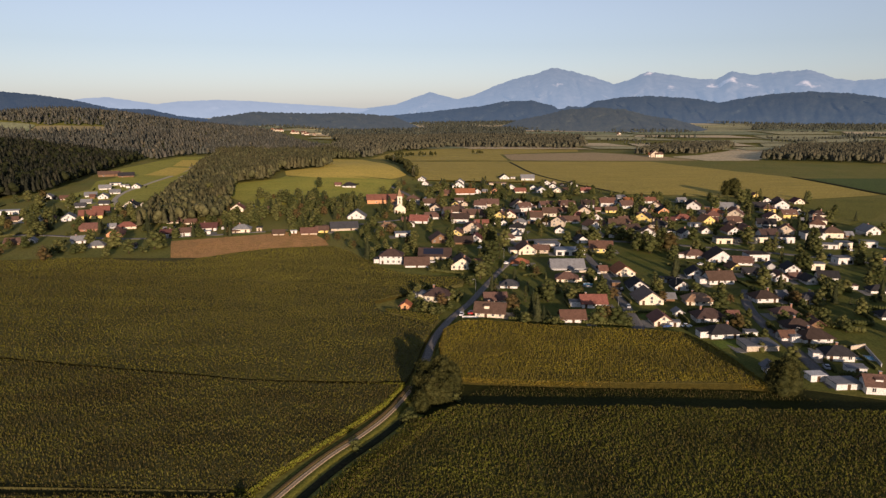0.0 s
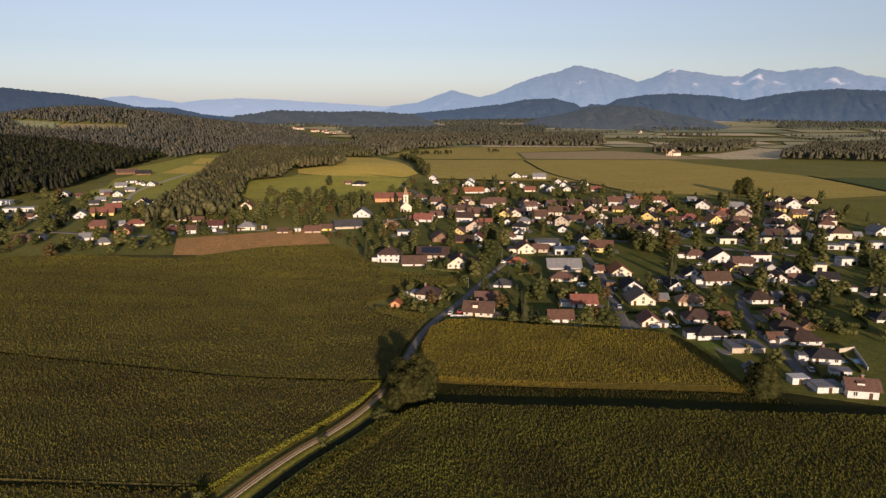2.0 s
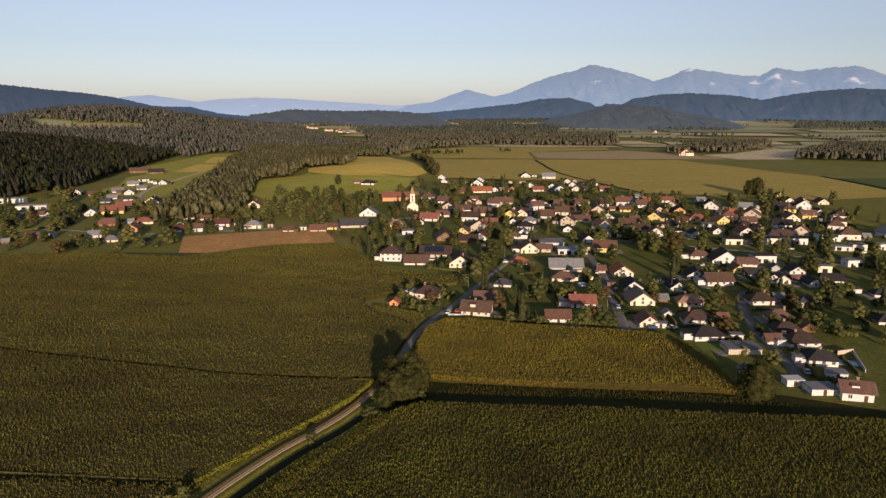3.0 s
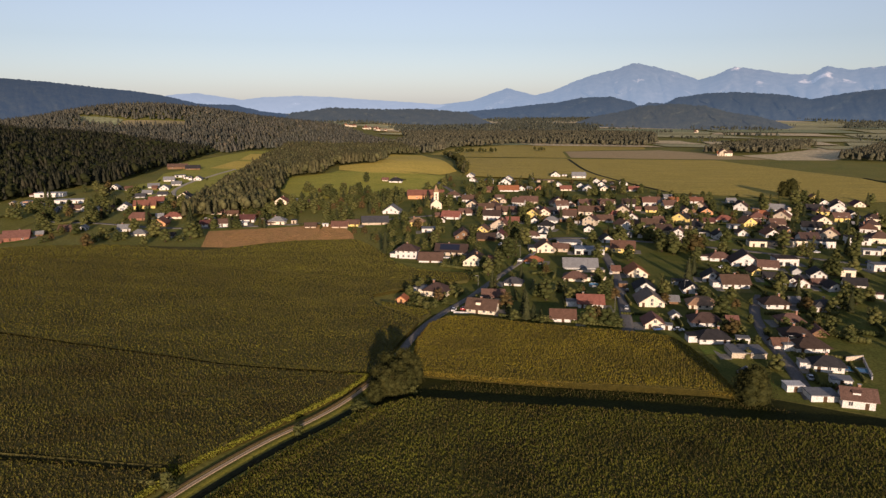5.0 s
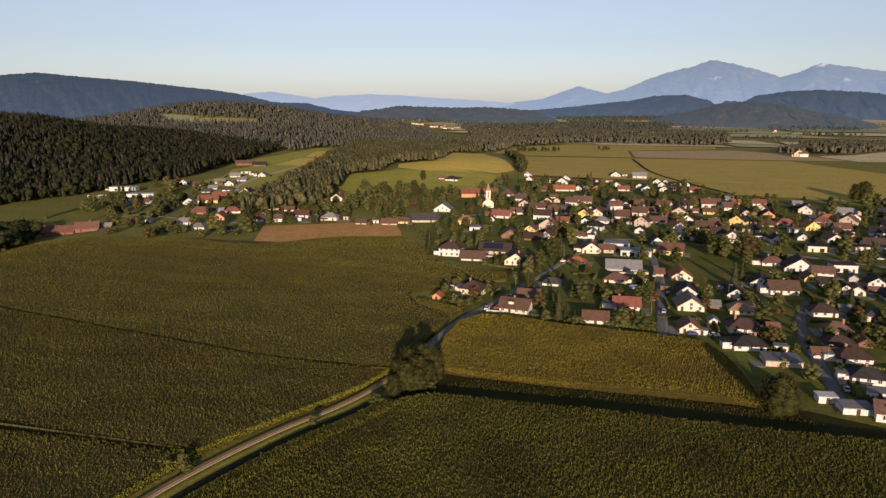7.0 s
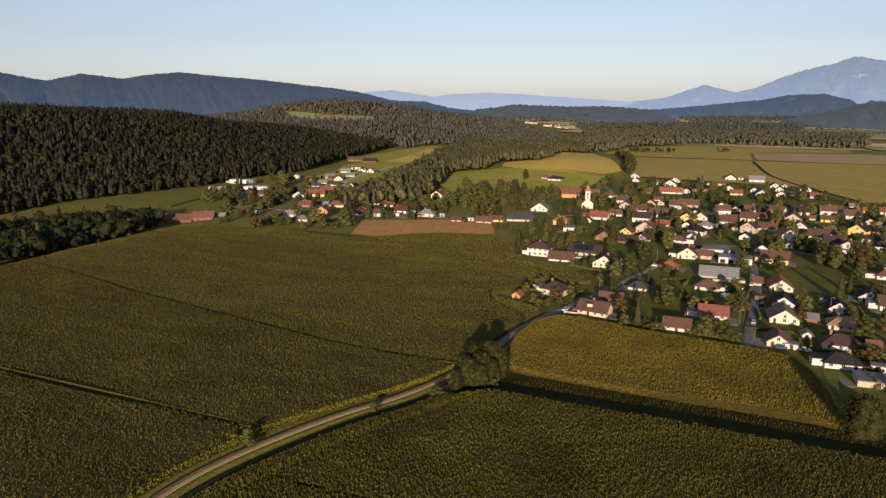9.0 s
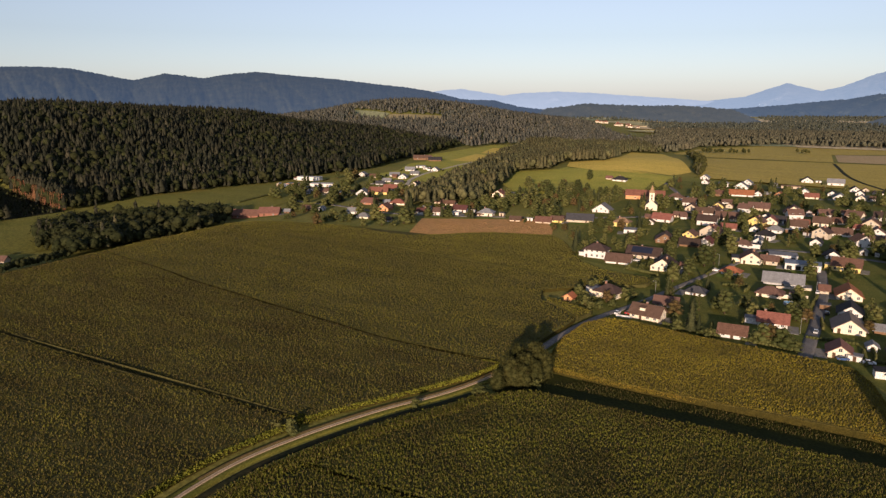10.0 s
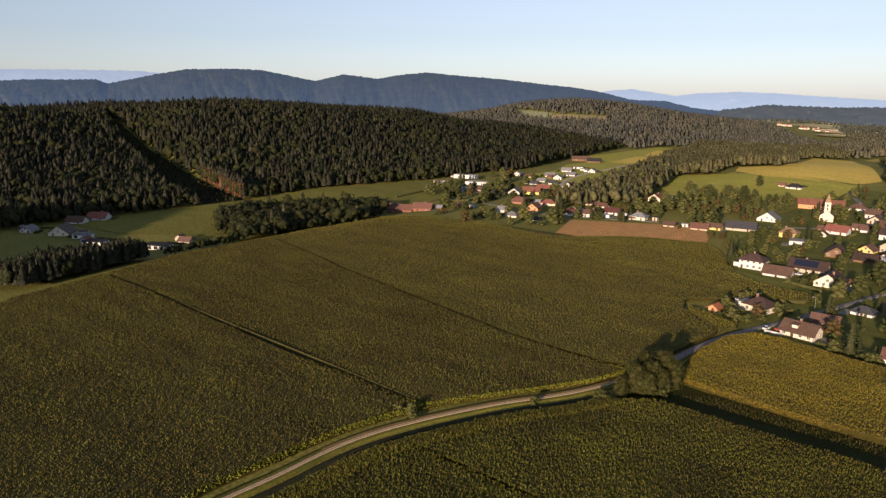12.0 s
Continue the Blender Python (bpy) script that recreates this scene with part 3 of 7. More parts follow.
tagged(draped("ditch_grass", [(-6, 190), (5, 196.5), (36, 195.3), (86, 193.7), (130, 192), (230, 188), (230, 196), (150, 198), (110, 214), (75, 212.4), (44, 212), (30, 212.8), (16.7, 214), (3, 216), (-4, 208)], 0.12, SHADED_GRASS, 1.5, 40), "grass in the hollow between the maize, darkened for its shadow", "grass", kind="structure")
tufts = corn_plants("tall_grass", [(8, 206), (36, 205), (86, 204.5), (120, 201), (104, 208), (75, 211), (44, 211), (16, 213)], 0.85, 0.8, 95, 0.6, 0.3, 0.9, False, SHADED_GRASS)
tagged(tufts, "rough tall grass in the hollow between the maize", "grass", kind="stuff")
tagged(draped("village_lawn", [(-8, 300), (-2, 284), (7, 279), (50, 272), (97, 264), (104, 250), (106, 216), (160, 196), (215, 240), (310, 430), (335, 560), (300, 660), (180, 705), (140, 790), (10, 800), (-60, 770), (-75, 560), (-62, 475), (-40, 385), (0, 372), (-6, 345)], 0.09, LAWN, 5, 40), "mown lawns and gardens round the houses", "lawn", kind="structure")

for way, wide in (([(-286, 262.6), (-187, 237.7), (-117, 226.2), (-64, 216.7), (-38, 214.2), (-13, 213.6)], 3.0), ([(-38, 127.5), (0, 127.4), (199, 127.2)], 1.8), ([(-263, 150.4), (-221, 149), (-112, 147), (-52, 147.4), (-46, 147)], 2.4)):
    tagged(ribbon("wheel_track", way, wide, 0.3, SOIL), "dark wheel track between strips of maize", "track", kind="structure")

# strips of crops across the plain, one beyond the other
CROPS = random.Random(17)
for band in range(11):
    y0 = 1480 * 1.10 ** band
    deep = y0 * 0.096
    x0 = -0.12 * y0 - 150 - (0.25 * y0 if y0 > 2150 else 0) + CROPS.uniform(0, 150)
    while x0 < 0.72 * y0:
        wide = CROPS.uniform(0.07, 0.24) * y0
        lean = CROPS.uniform(-0.04, 0.04) * y0
        if CROPS.random() < 0.88:
            quad = [(x0, y0), (x0 + wide * 0.96, y0 + lean * 0.2), (x0 + wide * 0.96 + lean, y0 + deep), (x0 + lean, y0 + deep * 0.95)]
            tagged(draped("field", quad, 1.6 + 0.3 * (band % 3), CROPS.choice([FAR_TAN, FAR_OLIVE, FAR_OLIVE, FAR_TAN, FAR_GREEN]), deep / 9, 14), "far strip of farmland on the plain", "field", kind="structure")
        x0 += wide


# ---- trees ----
def ball():
    """A round of points on a unit ball with its triangles."""
    bm = bmesh.new()
    bmesh.ops.create_icosphere(bm, subdivisions=1, radius=1)
    V = np.array([v.co[:] for v in bm.verts])
    F = np.array([[v.index for v in f.verts] for f in bm.faces])
    bm.free()
    return V, F


BALL0 = ball()


def leaves(r, C, size):
    """Loose leaf sprays: two small bent leaves at each place."""
    n = len(C)
    C = np.repeat(C, 2, axis=0) + r.normal(0, size * 0.5, (2 * n, 3))
    A = r.normal(size=(2 * n, 3))
    A /= np.linalg.norm(A, axis=1)[:, None]
    B = np.cross(A, r.normal(size=(2 * n, 3)))
    B /= np.linalg.norm(B, axis=1)[:, None]
    s = (size * r.uniform(0.5, 1.0, 2 * n))[:, None]
    V = np.stack([C - A * s, C + B * s * 0.75, C + A * s], 1).reshape(-1, 3)
    return V, np.arange(6 * n).reshape(-1, 3)


def joined(bits):
    V, F, k = [], [], 0
    for v, f in bits:
        V.append(v)
        F.append(f + k)
        k += len(v)
    return np.concatenate(V), np.concatenate(F)


def crown(seed, height, width, lobes, sprays, spray, low=0.22):
    """A leafy crown: uneven lobes with gaps between, covered in leaf sprays."""
    r = np.random.default_rng(seed)
    bits = []
    U, F = BALL0
    for i in range(lobes):
        t = (i + 0.5) / lobes
        z = height * (low + (0.93 - low) * t)
        reach = width / 2 * (1 - abs(t - 0.4) ** 1.6 * 1.1) * 0.56
        a = i * 2.4 + r.uniform(-0.5, 0.5)
        c = np.array([math.cos(a) * reach * r.uniform(0.4, 1.1), math.sin(a) * reach * r.uniform(0.4, 1.1), z])
        s = np.array([1, 1, 0.9]) * width * r.uniform(0.23, 0.34) * (1.12 - 0.5 * t)
        D = U * (1 + r.uniform(-0.34, 0.2, (len(U), 1)))
        bits.append((c + D * s * 0.86, F))
        k = sprays // lobes
        P = r.normal(size=(k, 3))
        P /= np.linalg.norm(P, axis=1)[:, None]
        bits.append(leaves(r, c + P * s * r.uniform(0.8, 1.3, (k, 1)), spray))
    return joined(bits)


def conifer(seed, height, width, tiers, sides, sprays=0, spray=0.5):
    """A spruce: drooping ragged whorls that narrow to the tip."""
    r = np.random.default_rng(seed)
    bits = []
    for i in range(tiers):
        t = i / tiers
        z0, z1 = height * (0.10 + 0.84 * t), height * min(1, 0.10 + 0.84 * (t + 1.9 / tiers))
        R = width / 2 * (1 - t) ** 0.85 + 0.1
        a = np.arange(sides) / sides * 2 * np.pi + r.uniform(0, 6)
        rr = R * np.where(np.arange(sides) % 2, r.uniform(0.45, 0.7, sides), r.uniform(0.85, 1.15, sides))
        V = np.concatenate([np.stack([np.cos(a) * rr, np.sin(a) * rr, z0 - R * 0.18 * r.uniform(0.4, 1.3, sides)], 1), [[0, 0, z1]]])
        j = np.arange(sides)
        bits.append((V, np.stack([j, (j + 1) % sides, np.full(sides, sides)], 1)))
    if sprays:
        t = r.uniform(0, 0.95, sprays)
        a = r.uniform(0, 2 * np.pi, sprays)
        R = width / 2 * (1 - t) ** 0.85 * r.uniform(0.6, 1.1, sprays)
        bits.append(leaves(r, np.stack([np.cos(a) * R, np.sin(a) * R, height * (0.10 + 0.86 * t)], 1), spray))
    return joined(bits)


def stem(height, radius, seed, limbs=4):
    """A tapered trunk with a few limbs."""
    r = np.random.default_rng(seed)
    bits = []
    def limb(a, b, r0, r1):
        a, b = np.array(a, float), np.array(b, float)
        d = (b - a) / np.linalg.norm(b - a)
        u = np.cross(d, [0.3, 0.9, 0.1])
        u /= np.linalg.norm(u)
        v = np.cross(d, u)
        k = np.arange(6) / 6 * 2 * np.pi
        ring = np.cos(k)[:, None] * u + np.sin(k)[:, None] * v
        j = np.arange(6)
        V = np.concatenate([a + ring * r0, b + ring * r1])
        F = np.concatenate([np.stack([j, (j + 1) % 6, (j + 1) % 6 + 6], 1), np.stack([j, (j + 1) % 6 + 6, j + 6], 1)])
        bits.append((V, F))
    limb((0, 0, -0.3), (0, 0, height * 0.75), radius, radius * 0.35)
    for i in range(limbs):
        a, z = i * 2.1 + r.uniform(0, 1), height * (0.25 + 0.1 * i)
        limb((0, 0, z), (math.cos(a) * height * 0.22, math.sin(a) * height * 0.22, z + height * 0.2), radius * 0.5, radius * 0.15)
    return joined(bits)


def tree_kind(name, label, V, F, leaf, height, radius, limbs=4):
    """A tree with its trunk and crown, to be copied to its places."""
    ob = tagged(new(name), label, "tree")
    part("trunk", sheet("trunk", *stem(height, radius, 3, limbs), BARK), None, ob)
    part("crown", smooth(sheet("crown", V, F, leaf)), None, ob)
    return ob


KINDS = {
    "round": tree_kind("garden_tree", "green broadleaved garden tree with a rounded crown", *crown(1, 8, 6.6, 10, 190, 0.44, low=0.14), LEAF, 8, 0.28),
    "tall": tree_kind("tall_tree", "tall green broadleaved tree beside the houses", *crown(2, 13, 7.8, 14, 290, 0.50, low=0.16), LEAF, 14, 0.4),
    "fruit": tree_kind("fruit_tree", "small green fruit tree on a lawn", *crown(3, 5.0, 4.0, 6, 120, 0.46), LEAF, 5, 0.15),
    "poplar": tree_kind("slender_tree", "slender upright green tree", *crown(4, 13, 4.0, 10, 220, 0.45, low=0.1), LEAF, 13, 0.3),
    "autumn": tree_kind("copper_tree", "broadleaved tree turning reddish brown", *crown(5, 8, 5.8, 9, 160, 0.42), AUTUMN, 8, 0.25),
    "alder": tree_kind("alder", "dense dark tree beside the field lane", *crown(9, 10, 8.4, 24, 2300, 0.34, low=0.08), ALDER, 12, 0.35),
    "spruce": tree_kind("spruce", "dark green spruce in a garden", *conifer(6, 14, 5.5, 11, 10, 120, 0.55), NEEDLE, 14, 0.25, 0),
    "thuja": tree_kind("thuja", "dense dark upright garden conifer", *crown(7, 6, 2.6, 5, 90, 0.45, low=0.08), NEEDLE, 6, 0.12, 0),
    "shrub": tree_kind("shrub", "low rounded green garden shrub", *crown(8, 2.2, 2.8, 4, 60, 0.42, low=0.2), LEAF, 2, 0.07),
}
USED = set()
TREES = random.Random(4)


def tree(kind, x, y, size=1.0):
    """One tree of a kind at a place, turned and sized by chance."""
    first = KINDS[kind]
    m = pose(x, y, float(lie(x, y)) - 0.1, 0, 0, TREES.uniform(0, 360))
    s = size * TREES.uniform(0.88, 1.12)
    if kind in USED:
        ob = copy_thing(first, m)
    else:
        USED.add(kind)
        ob = first
        ob.matrix_basis = m
    wide = 1.0 if kind in ("spruce", "thuja", "poplar", "alder") else 1.2
    ob.scale = (s * wide * TREES.uniform(0.9, 1.1), s * wide * TREES.uniform(0.9, 1.1), s * (0.93 if wide > 1 else 1.0))
    return ob


# ---- woods ----
def forest_spruce(seed, slim, rings, sides, tufts):
    """A close-grown spruce one unit high: a ragged tapering mantle of boughs, with tufts that stand out of it."""
    r = np.random.default_rng(seed)
    V, F = [], []
    for i in range(rings):
        t = i / rings
        a = (np.arange(sides) + 0.5 * (i % 2) + r.uniform(-0.3, 0.3, sides)) / sides * 2 * np.pi
        R = slim / 2 * (1 - t) ** 0.62 * r.uniform(0.68, 1.18, sides)
        V.append(np.stack([np.cos(a) * R, np.sin(a) * R, 0.22 + 0.72 * t + r.uniform(-0.05, 0.05, sides)], 1))
    V.append([[r.uniform(-0.01, 0.01), r.uniform(-0.01, 0.01), 1.0]])
    j = np.arange(sides)
    for i in range(rings - 1):
        o, u = i * sides, (i + 1) * sides
        F += [np.stack([o + j, o + (j + 1) % sides, u + j], 1), np.stack([o + (j + 1) % sides, u + (j + 1) % sides, u + j], 1)]
    o = (rings - 1) * sides
    F.append(np.stack([o + j, o + (j + 1) % sides, np.full(sides, rings * sides)], 1))
    bits = [(np.concatenate(V), np.concatenate(F))]
    if tufts:
        t, a = r.uniform(0.05, 0.9, tufts), r.uniform(0, 2 * np.pi, tufts)
        R = slim / 2 * (1 - t) ** 0.62
        c, q = np.stack([np.cos(a) * R, np.sin(a) * R, 0.24 + 0.72 * t], 1), np.stack([-np.sin(a), np.cos(a), 0 * a], 1)
        w = slim * r.uniform(0.16, 0.3, tufts)[:, None]
        out = np.stack([np.cos(a), np.sin(a), -0.5 + 0 * a], 1) * w
        T = np.stack([c - q * w * 0.6 + [0, 0, 0.04], c + q * w * 0.6 + [0, 0, 0.04], c + out], 1).reshape(-1, 3)
        bits.append((T, np.arange(3 * tufts).reshape(-1, 3)))
    return joined(bits)


def forest_crown(seed, lobes, tufts):
    """A broadleaved forest tree one unit high: a few uneven lobes with loose tufts."""
    r = np.random.default_rng(seed)
    U, F = BALL0
    bits = []
    for i in range(lobes):
        a = i * 2.2 + r.uniform(-0.4, 0.4)
        c = np.array([math.cos(a) * 0.12 * (i > 0), math.sin(a) * 0.12 * (i > 0), 0.72 - 0.16 * i])
        bits.append((c + U * (1 + r.uniform(-0.2, 0.2, (len(U), 1))) * [0.22, 0.22, 0.25], F))
        P = r.normal(size=(tufts, 3))
        P /= np.linalg.norm(P, axis=1)[:, None]
        bits.append(leaves(r, c + P * r.uniform(0.2, 0.3, (tufts, 1)), 0.09))
    return joined(bits)


def woods(name, label, X, Y, seed, share=0.7, low=15, high=24, rings=4, sides=6, tufts=8, mats=None, slim=0.30, pines=0.0):
    """A wood of spruces, pines and broadleaved trees, each a shape of its own kind, as one stand."""
    r = np.random.default_rng(seed)
    n = len(X)
    patch = wave(X, Y, 37) * 0.5 + wave(X + 300, Y, 13) * 0.5
    spruce = r.random(n) < np.clip(share + 0.35 * patch * (0 < share < 1), 0, 1)
    mid, half = (low + high) / 2, (high - low) / 2
    H = mid + half * np.clip(0.55 * patch + r.normal(0, 0.42, n), -1, 1.15)
    Z = lie(X, Y)
    obs = []
    for flag, mat in zip((True, False), mats or (WOOD_NEEDLE, WOOD_LEAF)):
        k = np.nonzero(spruce == flag)[0]
        if not len(k):
            continue
        shapes = []
        for i in range(6):
            if flag:
                shapes.append(forest_spruce(seed * 10 + i, slim * (1.35 if i < 6 * pines else 1.0), rings, sides, tufts))
            else:
                shapes.append(forest_crown(seed * 10 + i, 2, tufts // 2))
        kind = r.integers(0, 6, len(k))
        V, F, base = [], [], 0
        for i in range(6):
            v, f = shapes[i]
            m = k[kind == i]
            if not len(m):
                continue
            a = r.uniform(0, 2 * np.pi, len(m))
            c, s = np.cos(a)[:, None], np.sin(a)[:, None]
            h = (H[m] * (1.0 if flag else 0.86))[:, None]
            fat = r.uniform(0.85, 1.3, len(m))[:, None]
            W = np.stack([(v[:, 0] * c - v[:, 1] * s) * h * fat + X[m][:, None], (v[:, 0] * s + v[:, 1] * c) * h * fat + Y[m][:, None], v[:, 2] * h + Z[m][:, None] - 0.4], -1)
            V.append(W.reshape(-1, 3))
            F.append((f[None] + (np.arange(len(m)) * len(v))[:, None, None]).reshape(-1, 3) + base)
            base += len(m) * len(v)
        me = sheet(name, np.concatenate(V), np.concatenate(F), mat)
        obs.append(tagged(new(name, smooth(me) if flag and rings < 4 else me), label, "wood", kind="stuff"))
    return obs


def clear(X, Y, *polys):
    k = np.ones(len(X), bool)
    for p in polys:
        k &= ~in_poly(X, Y, p)
    return X[k], Y[k]


# the ridge to the west, its foot and its long back
RIDGE = (RIDGE_NEEDLE, RIDGE_LEAF)
# the cut, widened southward to stand in for a slope lying in shade
GULLY = [(-484, 326), (-482, 376), (-560, 386), (-700, 392), (-790, 398), (-790, 386), (-640, 356), (-540, 334)]
tagged(draped("forest_cut", GULLY, 0.3, FOREST_FLOOR, 2, 40), "dark cut up through the forest, widened for a shaded slope", "clearing", kind="structure")
X, Y = scatter(GULLY, 4.5, 45)
woods("undergrowth", "low bushes on the floor of a forest cut", X, Y, 45, 0.4, 2, 6, 4, 5, 4, RIDGE, 0.5)
X, Y = scatter([(-800, 60), (-440, 60), (-440, 700), (-800, 700)], 4.8, 21)
X, Y = clear(X, Y, GULLY)
k = X < wood_edge(Y)
edge = wood_edge(Y) - X < 11
woods("forest", "dense dark forest of spruces and broadleaved trees on a hillside", X[k & ~edge], Y[k & ~edge], 31, 0.66, 12, 23, 4, 5, 3, RIDGE, 0.29, 0.4)
woods("forest", "broadleaved trees and bushes along a forest's foot", X[k & edge], Y[k & edge], 42, 0.45, 7, 19, 4, 6, 10, RIDGE, 0.34, 0.3)
X, Y = scatter([(-800, 700), (-420, 700), (-430, 760), (-478, 1000), (-500, 1180), (-800, 1180)], 5.8, 41)
k = X < wood_edge(Y)
woods("forest", "mixed forest on a hillside", X[k], Y[k], 41, 0.6, 13, 22, 3, 5, 4, RIDGE, 0.28, 0.3)
X, Y = scatter([(-1000, 60), (-800, 60), (-800, 1180), (-1000, 1180)], 8.5, 43)
woods("forest", "dark forest over the back of a ridge", X, Y, 43, 0.95, 14, 22, 2, 5, 0, RIDGE, 0.5)
X, Y = scatter([(-1700, 1180), (-480, 1180), (-455, 1290), (-250, 1350), (-240, 1480), (-420, 1900), (-560, 2150), (-1700, 2150)], 11.5, 22)
HILL_MEADOW = [(-1104, 1696), (-945, 1652), (-920, 1557), (-1022, 1598)]
HILL_FIELD = [(-940, 1640), (-796, 1680), (-762, 1602), (-914, 1556)]
X, Y = clear(X, Y, HILL_MEADOW, HILL_FIELD)
tagged(draped("hill_meadow", HILL_MEADOW, 0.6, FAR_GREEN, 12, 12), "meadow clearing on a wooded hill", "meadow", kind="structure")
tagged(draped("hill_field", HILL_FIELD, 0.6, TAN_CROP, 12, 12), "tan harvested field on a wooded hill", "field", kind="structure")
k = (X + Y > 250) & (X > -1500)
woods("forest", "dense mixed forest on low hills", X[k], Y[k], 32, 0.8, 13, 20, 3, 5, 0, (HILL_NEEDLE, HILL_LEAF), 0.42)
# tall bare trunks with thin crowns along the cut's sunlit side
r = np.random.default_rng(8)
stems, tops = [], []
for i in range(96):
    x = -486 - i * 0.95 + r.uniform(-0.6, 0.6)
    y = 376.5 + (i % 4) * 1.5 - (x + 488) * 0.12 + r.uniform(-0.7, 0.7)
    z, h = float(lie(x, y)), r.uniform(17, 23)
    v, f = stem(h / 0.75, r.uniform(0.18, 0.32), i, 0)
    stems.append((v + [x, y, z], f))
    v, f = forest_spruce(900 + i % 5, 0.5, 3, 6, 8)
    tops.append((v * h * r.uniform(0.32, 0.44) + [x, y, z + h * 0.72], f))
trunks = tagged(new("bare_trunks", sheet("bare_trunks", *joined(stems), BARE_TRUNK)), "tall bare reddish pine trunks at a forest cut", "trunks", kind="stuff")
tops = tagged(new("pine_tops", sheet("pine_tops", *joined(tops), RIDGE_NEEDLE)), kind="stuff")
tops.parent = trunks
# an unseen wooded rise south of the hollow, added to shade it
X, Y = scatter([(-520, -160), (-330, -140), (-310, -40), (-345, 50), (-440, 70), (-520, 60)], 6.0, 30)
woods("forest", "unseen spruce forest on a rise, added to shade the hollow", X, Y, 30, 0.9, 15, 22, 4, 6, 8, RIDGE)
# the tongue of wood between the side valley and the village
X, Y = scatter([(-222, 505), (-178, 545), (-186, 600), (-204, 670), (-232, 780), (-196, 792), (-206, 880), (-146, 862), (-150, 950), (-192, 1060), (-190, 1190), (-140, 1190), (-200, 1340), (-410, 1350), (-420, 1300), (-396, 1250), (-346, 986), (-300, 823), (-266, 673), (-240, 560)], 6.3, 23)
k = (Y < 880) | (X < -190)
woods("wood", "narrow mixed wood above the village", X[k], Y[k], 33, 0.62, 12, 20, 4, 6, 12, slim=0.33, pines=0.2)
woods("wood", "sunlit young wood above a golden field", X[~k], Y[~k], 44, 0.75, 12, 17, 3, 6, 6, slim=0.34)
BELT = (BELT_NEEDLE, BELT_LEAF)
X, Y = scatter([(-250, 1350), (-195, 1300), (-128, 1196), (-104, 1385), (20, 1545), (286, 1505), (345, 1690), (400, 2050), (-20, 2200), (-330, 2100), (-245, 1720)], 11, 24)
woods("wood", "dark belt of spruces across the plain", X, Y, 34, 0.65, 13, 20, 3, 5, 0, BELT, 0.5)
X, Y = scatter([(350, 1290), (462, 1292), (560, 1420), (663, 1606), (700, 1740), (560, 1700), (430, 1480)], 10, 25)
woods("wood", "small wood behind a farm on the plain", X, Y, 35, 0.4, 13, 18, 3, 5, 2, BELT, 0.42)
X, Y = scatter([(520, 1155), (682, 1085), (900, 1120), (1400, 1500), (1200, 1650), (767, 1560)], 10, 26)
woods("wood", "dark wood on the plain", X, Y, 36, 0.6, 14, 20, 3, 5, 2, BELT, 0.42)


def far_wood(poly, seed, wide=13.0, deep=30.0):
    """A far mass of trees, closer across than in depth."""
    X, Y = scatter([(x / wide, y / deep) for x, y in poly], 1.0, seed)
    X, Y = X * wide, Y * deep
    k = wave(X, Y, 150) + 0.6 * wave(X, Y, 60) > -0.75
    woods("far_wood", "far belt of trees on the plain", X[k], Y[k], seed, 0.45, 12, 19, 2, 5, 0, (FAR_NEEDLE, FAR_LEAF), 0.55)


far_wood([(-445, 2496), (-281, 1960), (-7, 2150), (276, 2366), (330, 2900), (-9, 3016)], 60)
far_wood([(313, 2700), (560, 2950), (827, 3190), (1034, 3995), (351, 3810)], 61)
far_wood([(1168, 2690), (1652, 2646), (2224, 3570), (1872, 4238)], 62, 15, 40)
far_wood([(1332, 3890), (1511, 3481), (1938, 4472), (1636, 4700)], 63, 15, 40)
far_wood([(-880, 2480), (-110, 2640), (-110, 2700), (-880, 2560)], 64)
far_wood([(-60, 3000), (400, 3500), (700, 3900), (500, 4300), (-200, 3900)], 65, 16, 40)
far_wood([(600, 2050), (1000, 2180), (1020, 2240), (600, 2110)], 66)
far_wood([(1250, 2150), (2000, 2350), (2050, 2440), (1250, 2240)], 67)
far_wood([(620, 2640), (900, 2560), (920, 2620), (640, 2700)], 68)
for i, (poly, gap) in enumerate((([(-92, 1139), (-80, 1139), (-48, 988), (-26, 827), (-38, 827), (-60, 988)], 5.5), ([(-86, 1235), (-8, 1235), (-8, 1250), (-86, 1252)], 8), ([(55, 1305), (82, 1305), (82, 1318), (55, 1318)], 7), ([(500, 1690), (620, 1700), (620, 1730), (500, 1720)], 9))):
    X, Y = scatter(poly, gap, 50 + i)
    woods("hedgerow", "row of field trees between crops", X, Y, 80 + i, 0.1, 8, 15, tufts=6, mats=(WOOD_NEEDLE, ALDER))
# copses scattered over the plain
r = np.random.default_rng(77)
for i in range(26):
    y = r.uniform(1650, 3400)
    x = r.uniform(0.0, 0.62) * y
    n = r.integers(10, 34)
    X, Y = x + r.normal(0, 0.018 * y, n), y + r.normal(0, 9, n)
    woods("copse", "small copse between far fields", X, Y, 200 + i, 0.3, 7, 14, 2, 5, 0, (FAR_NEEDLE, FAR_LEAF), 0.5)
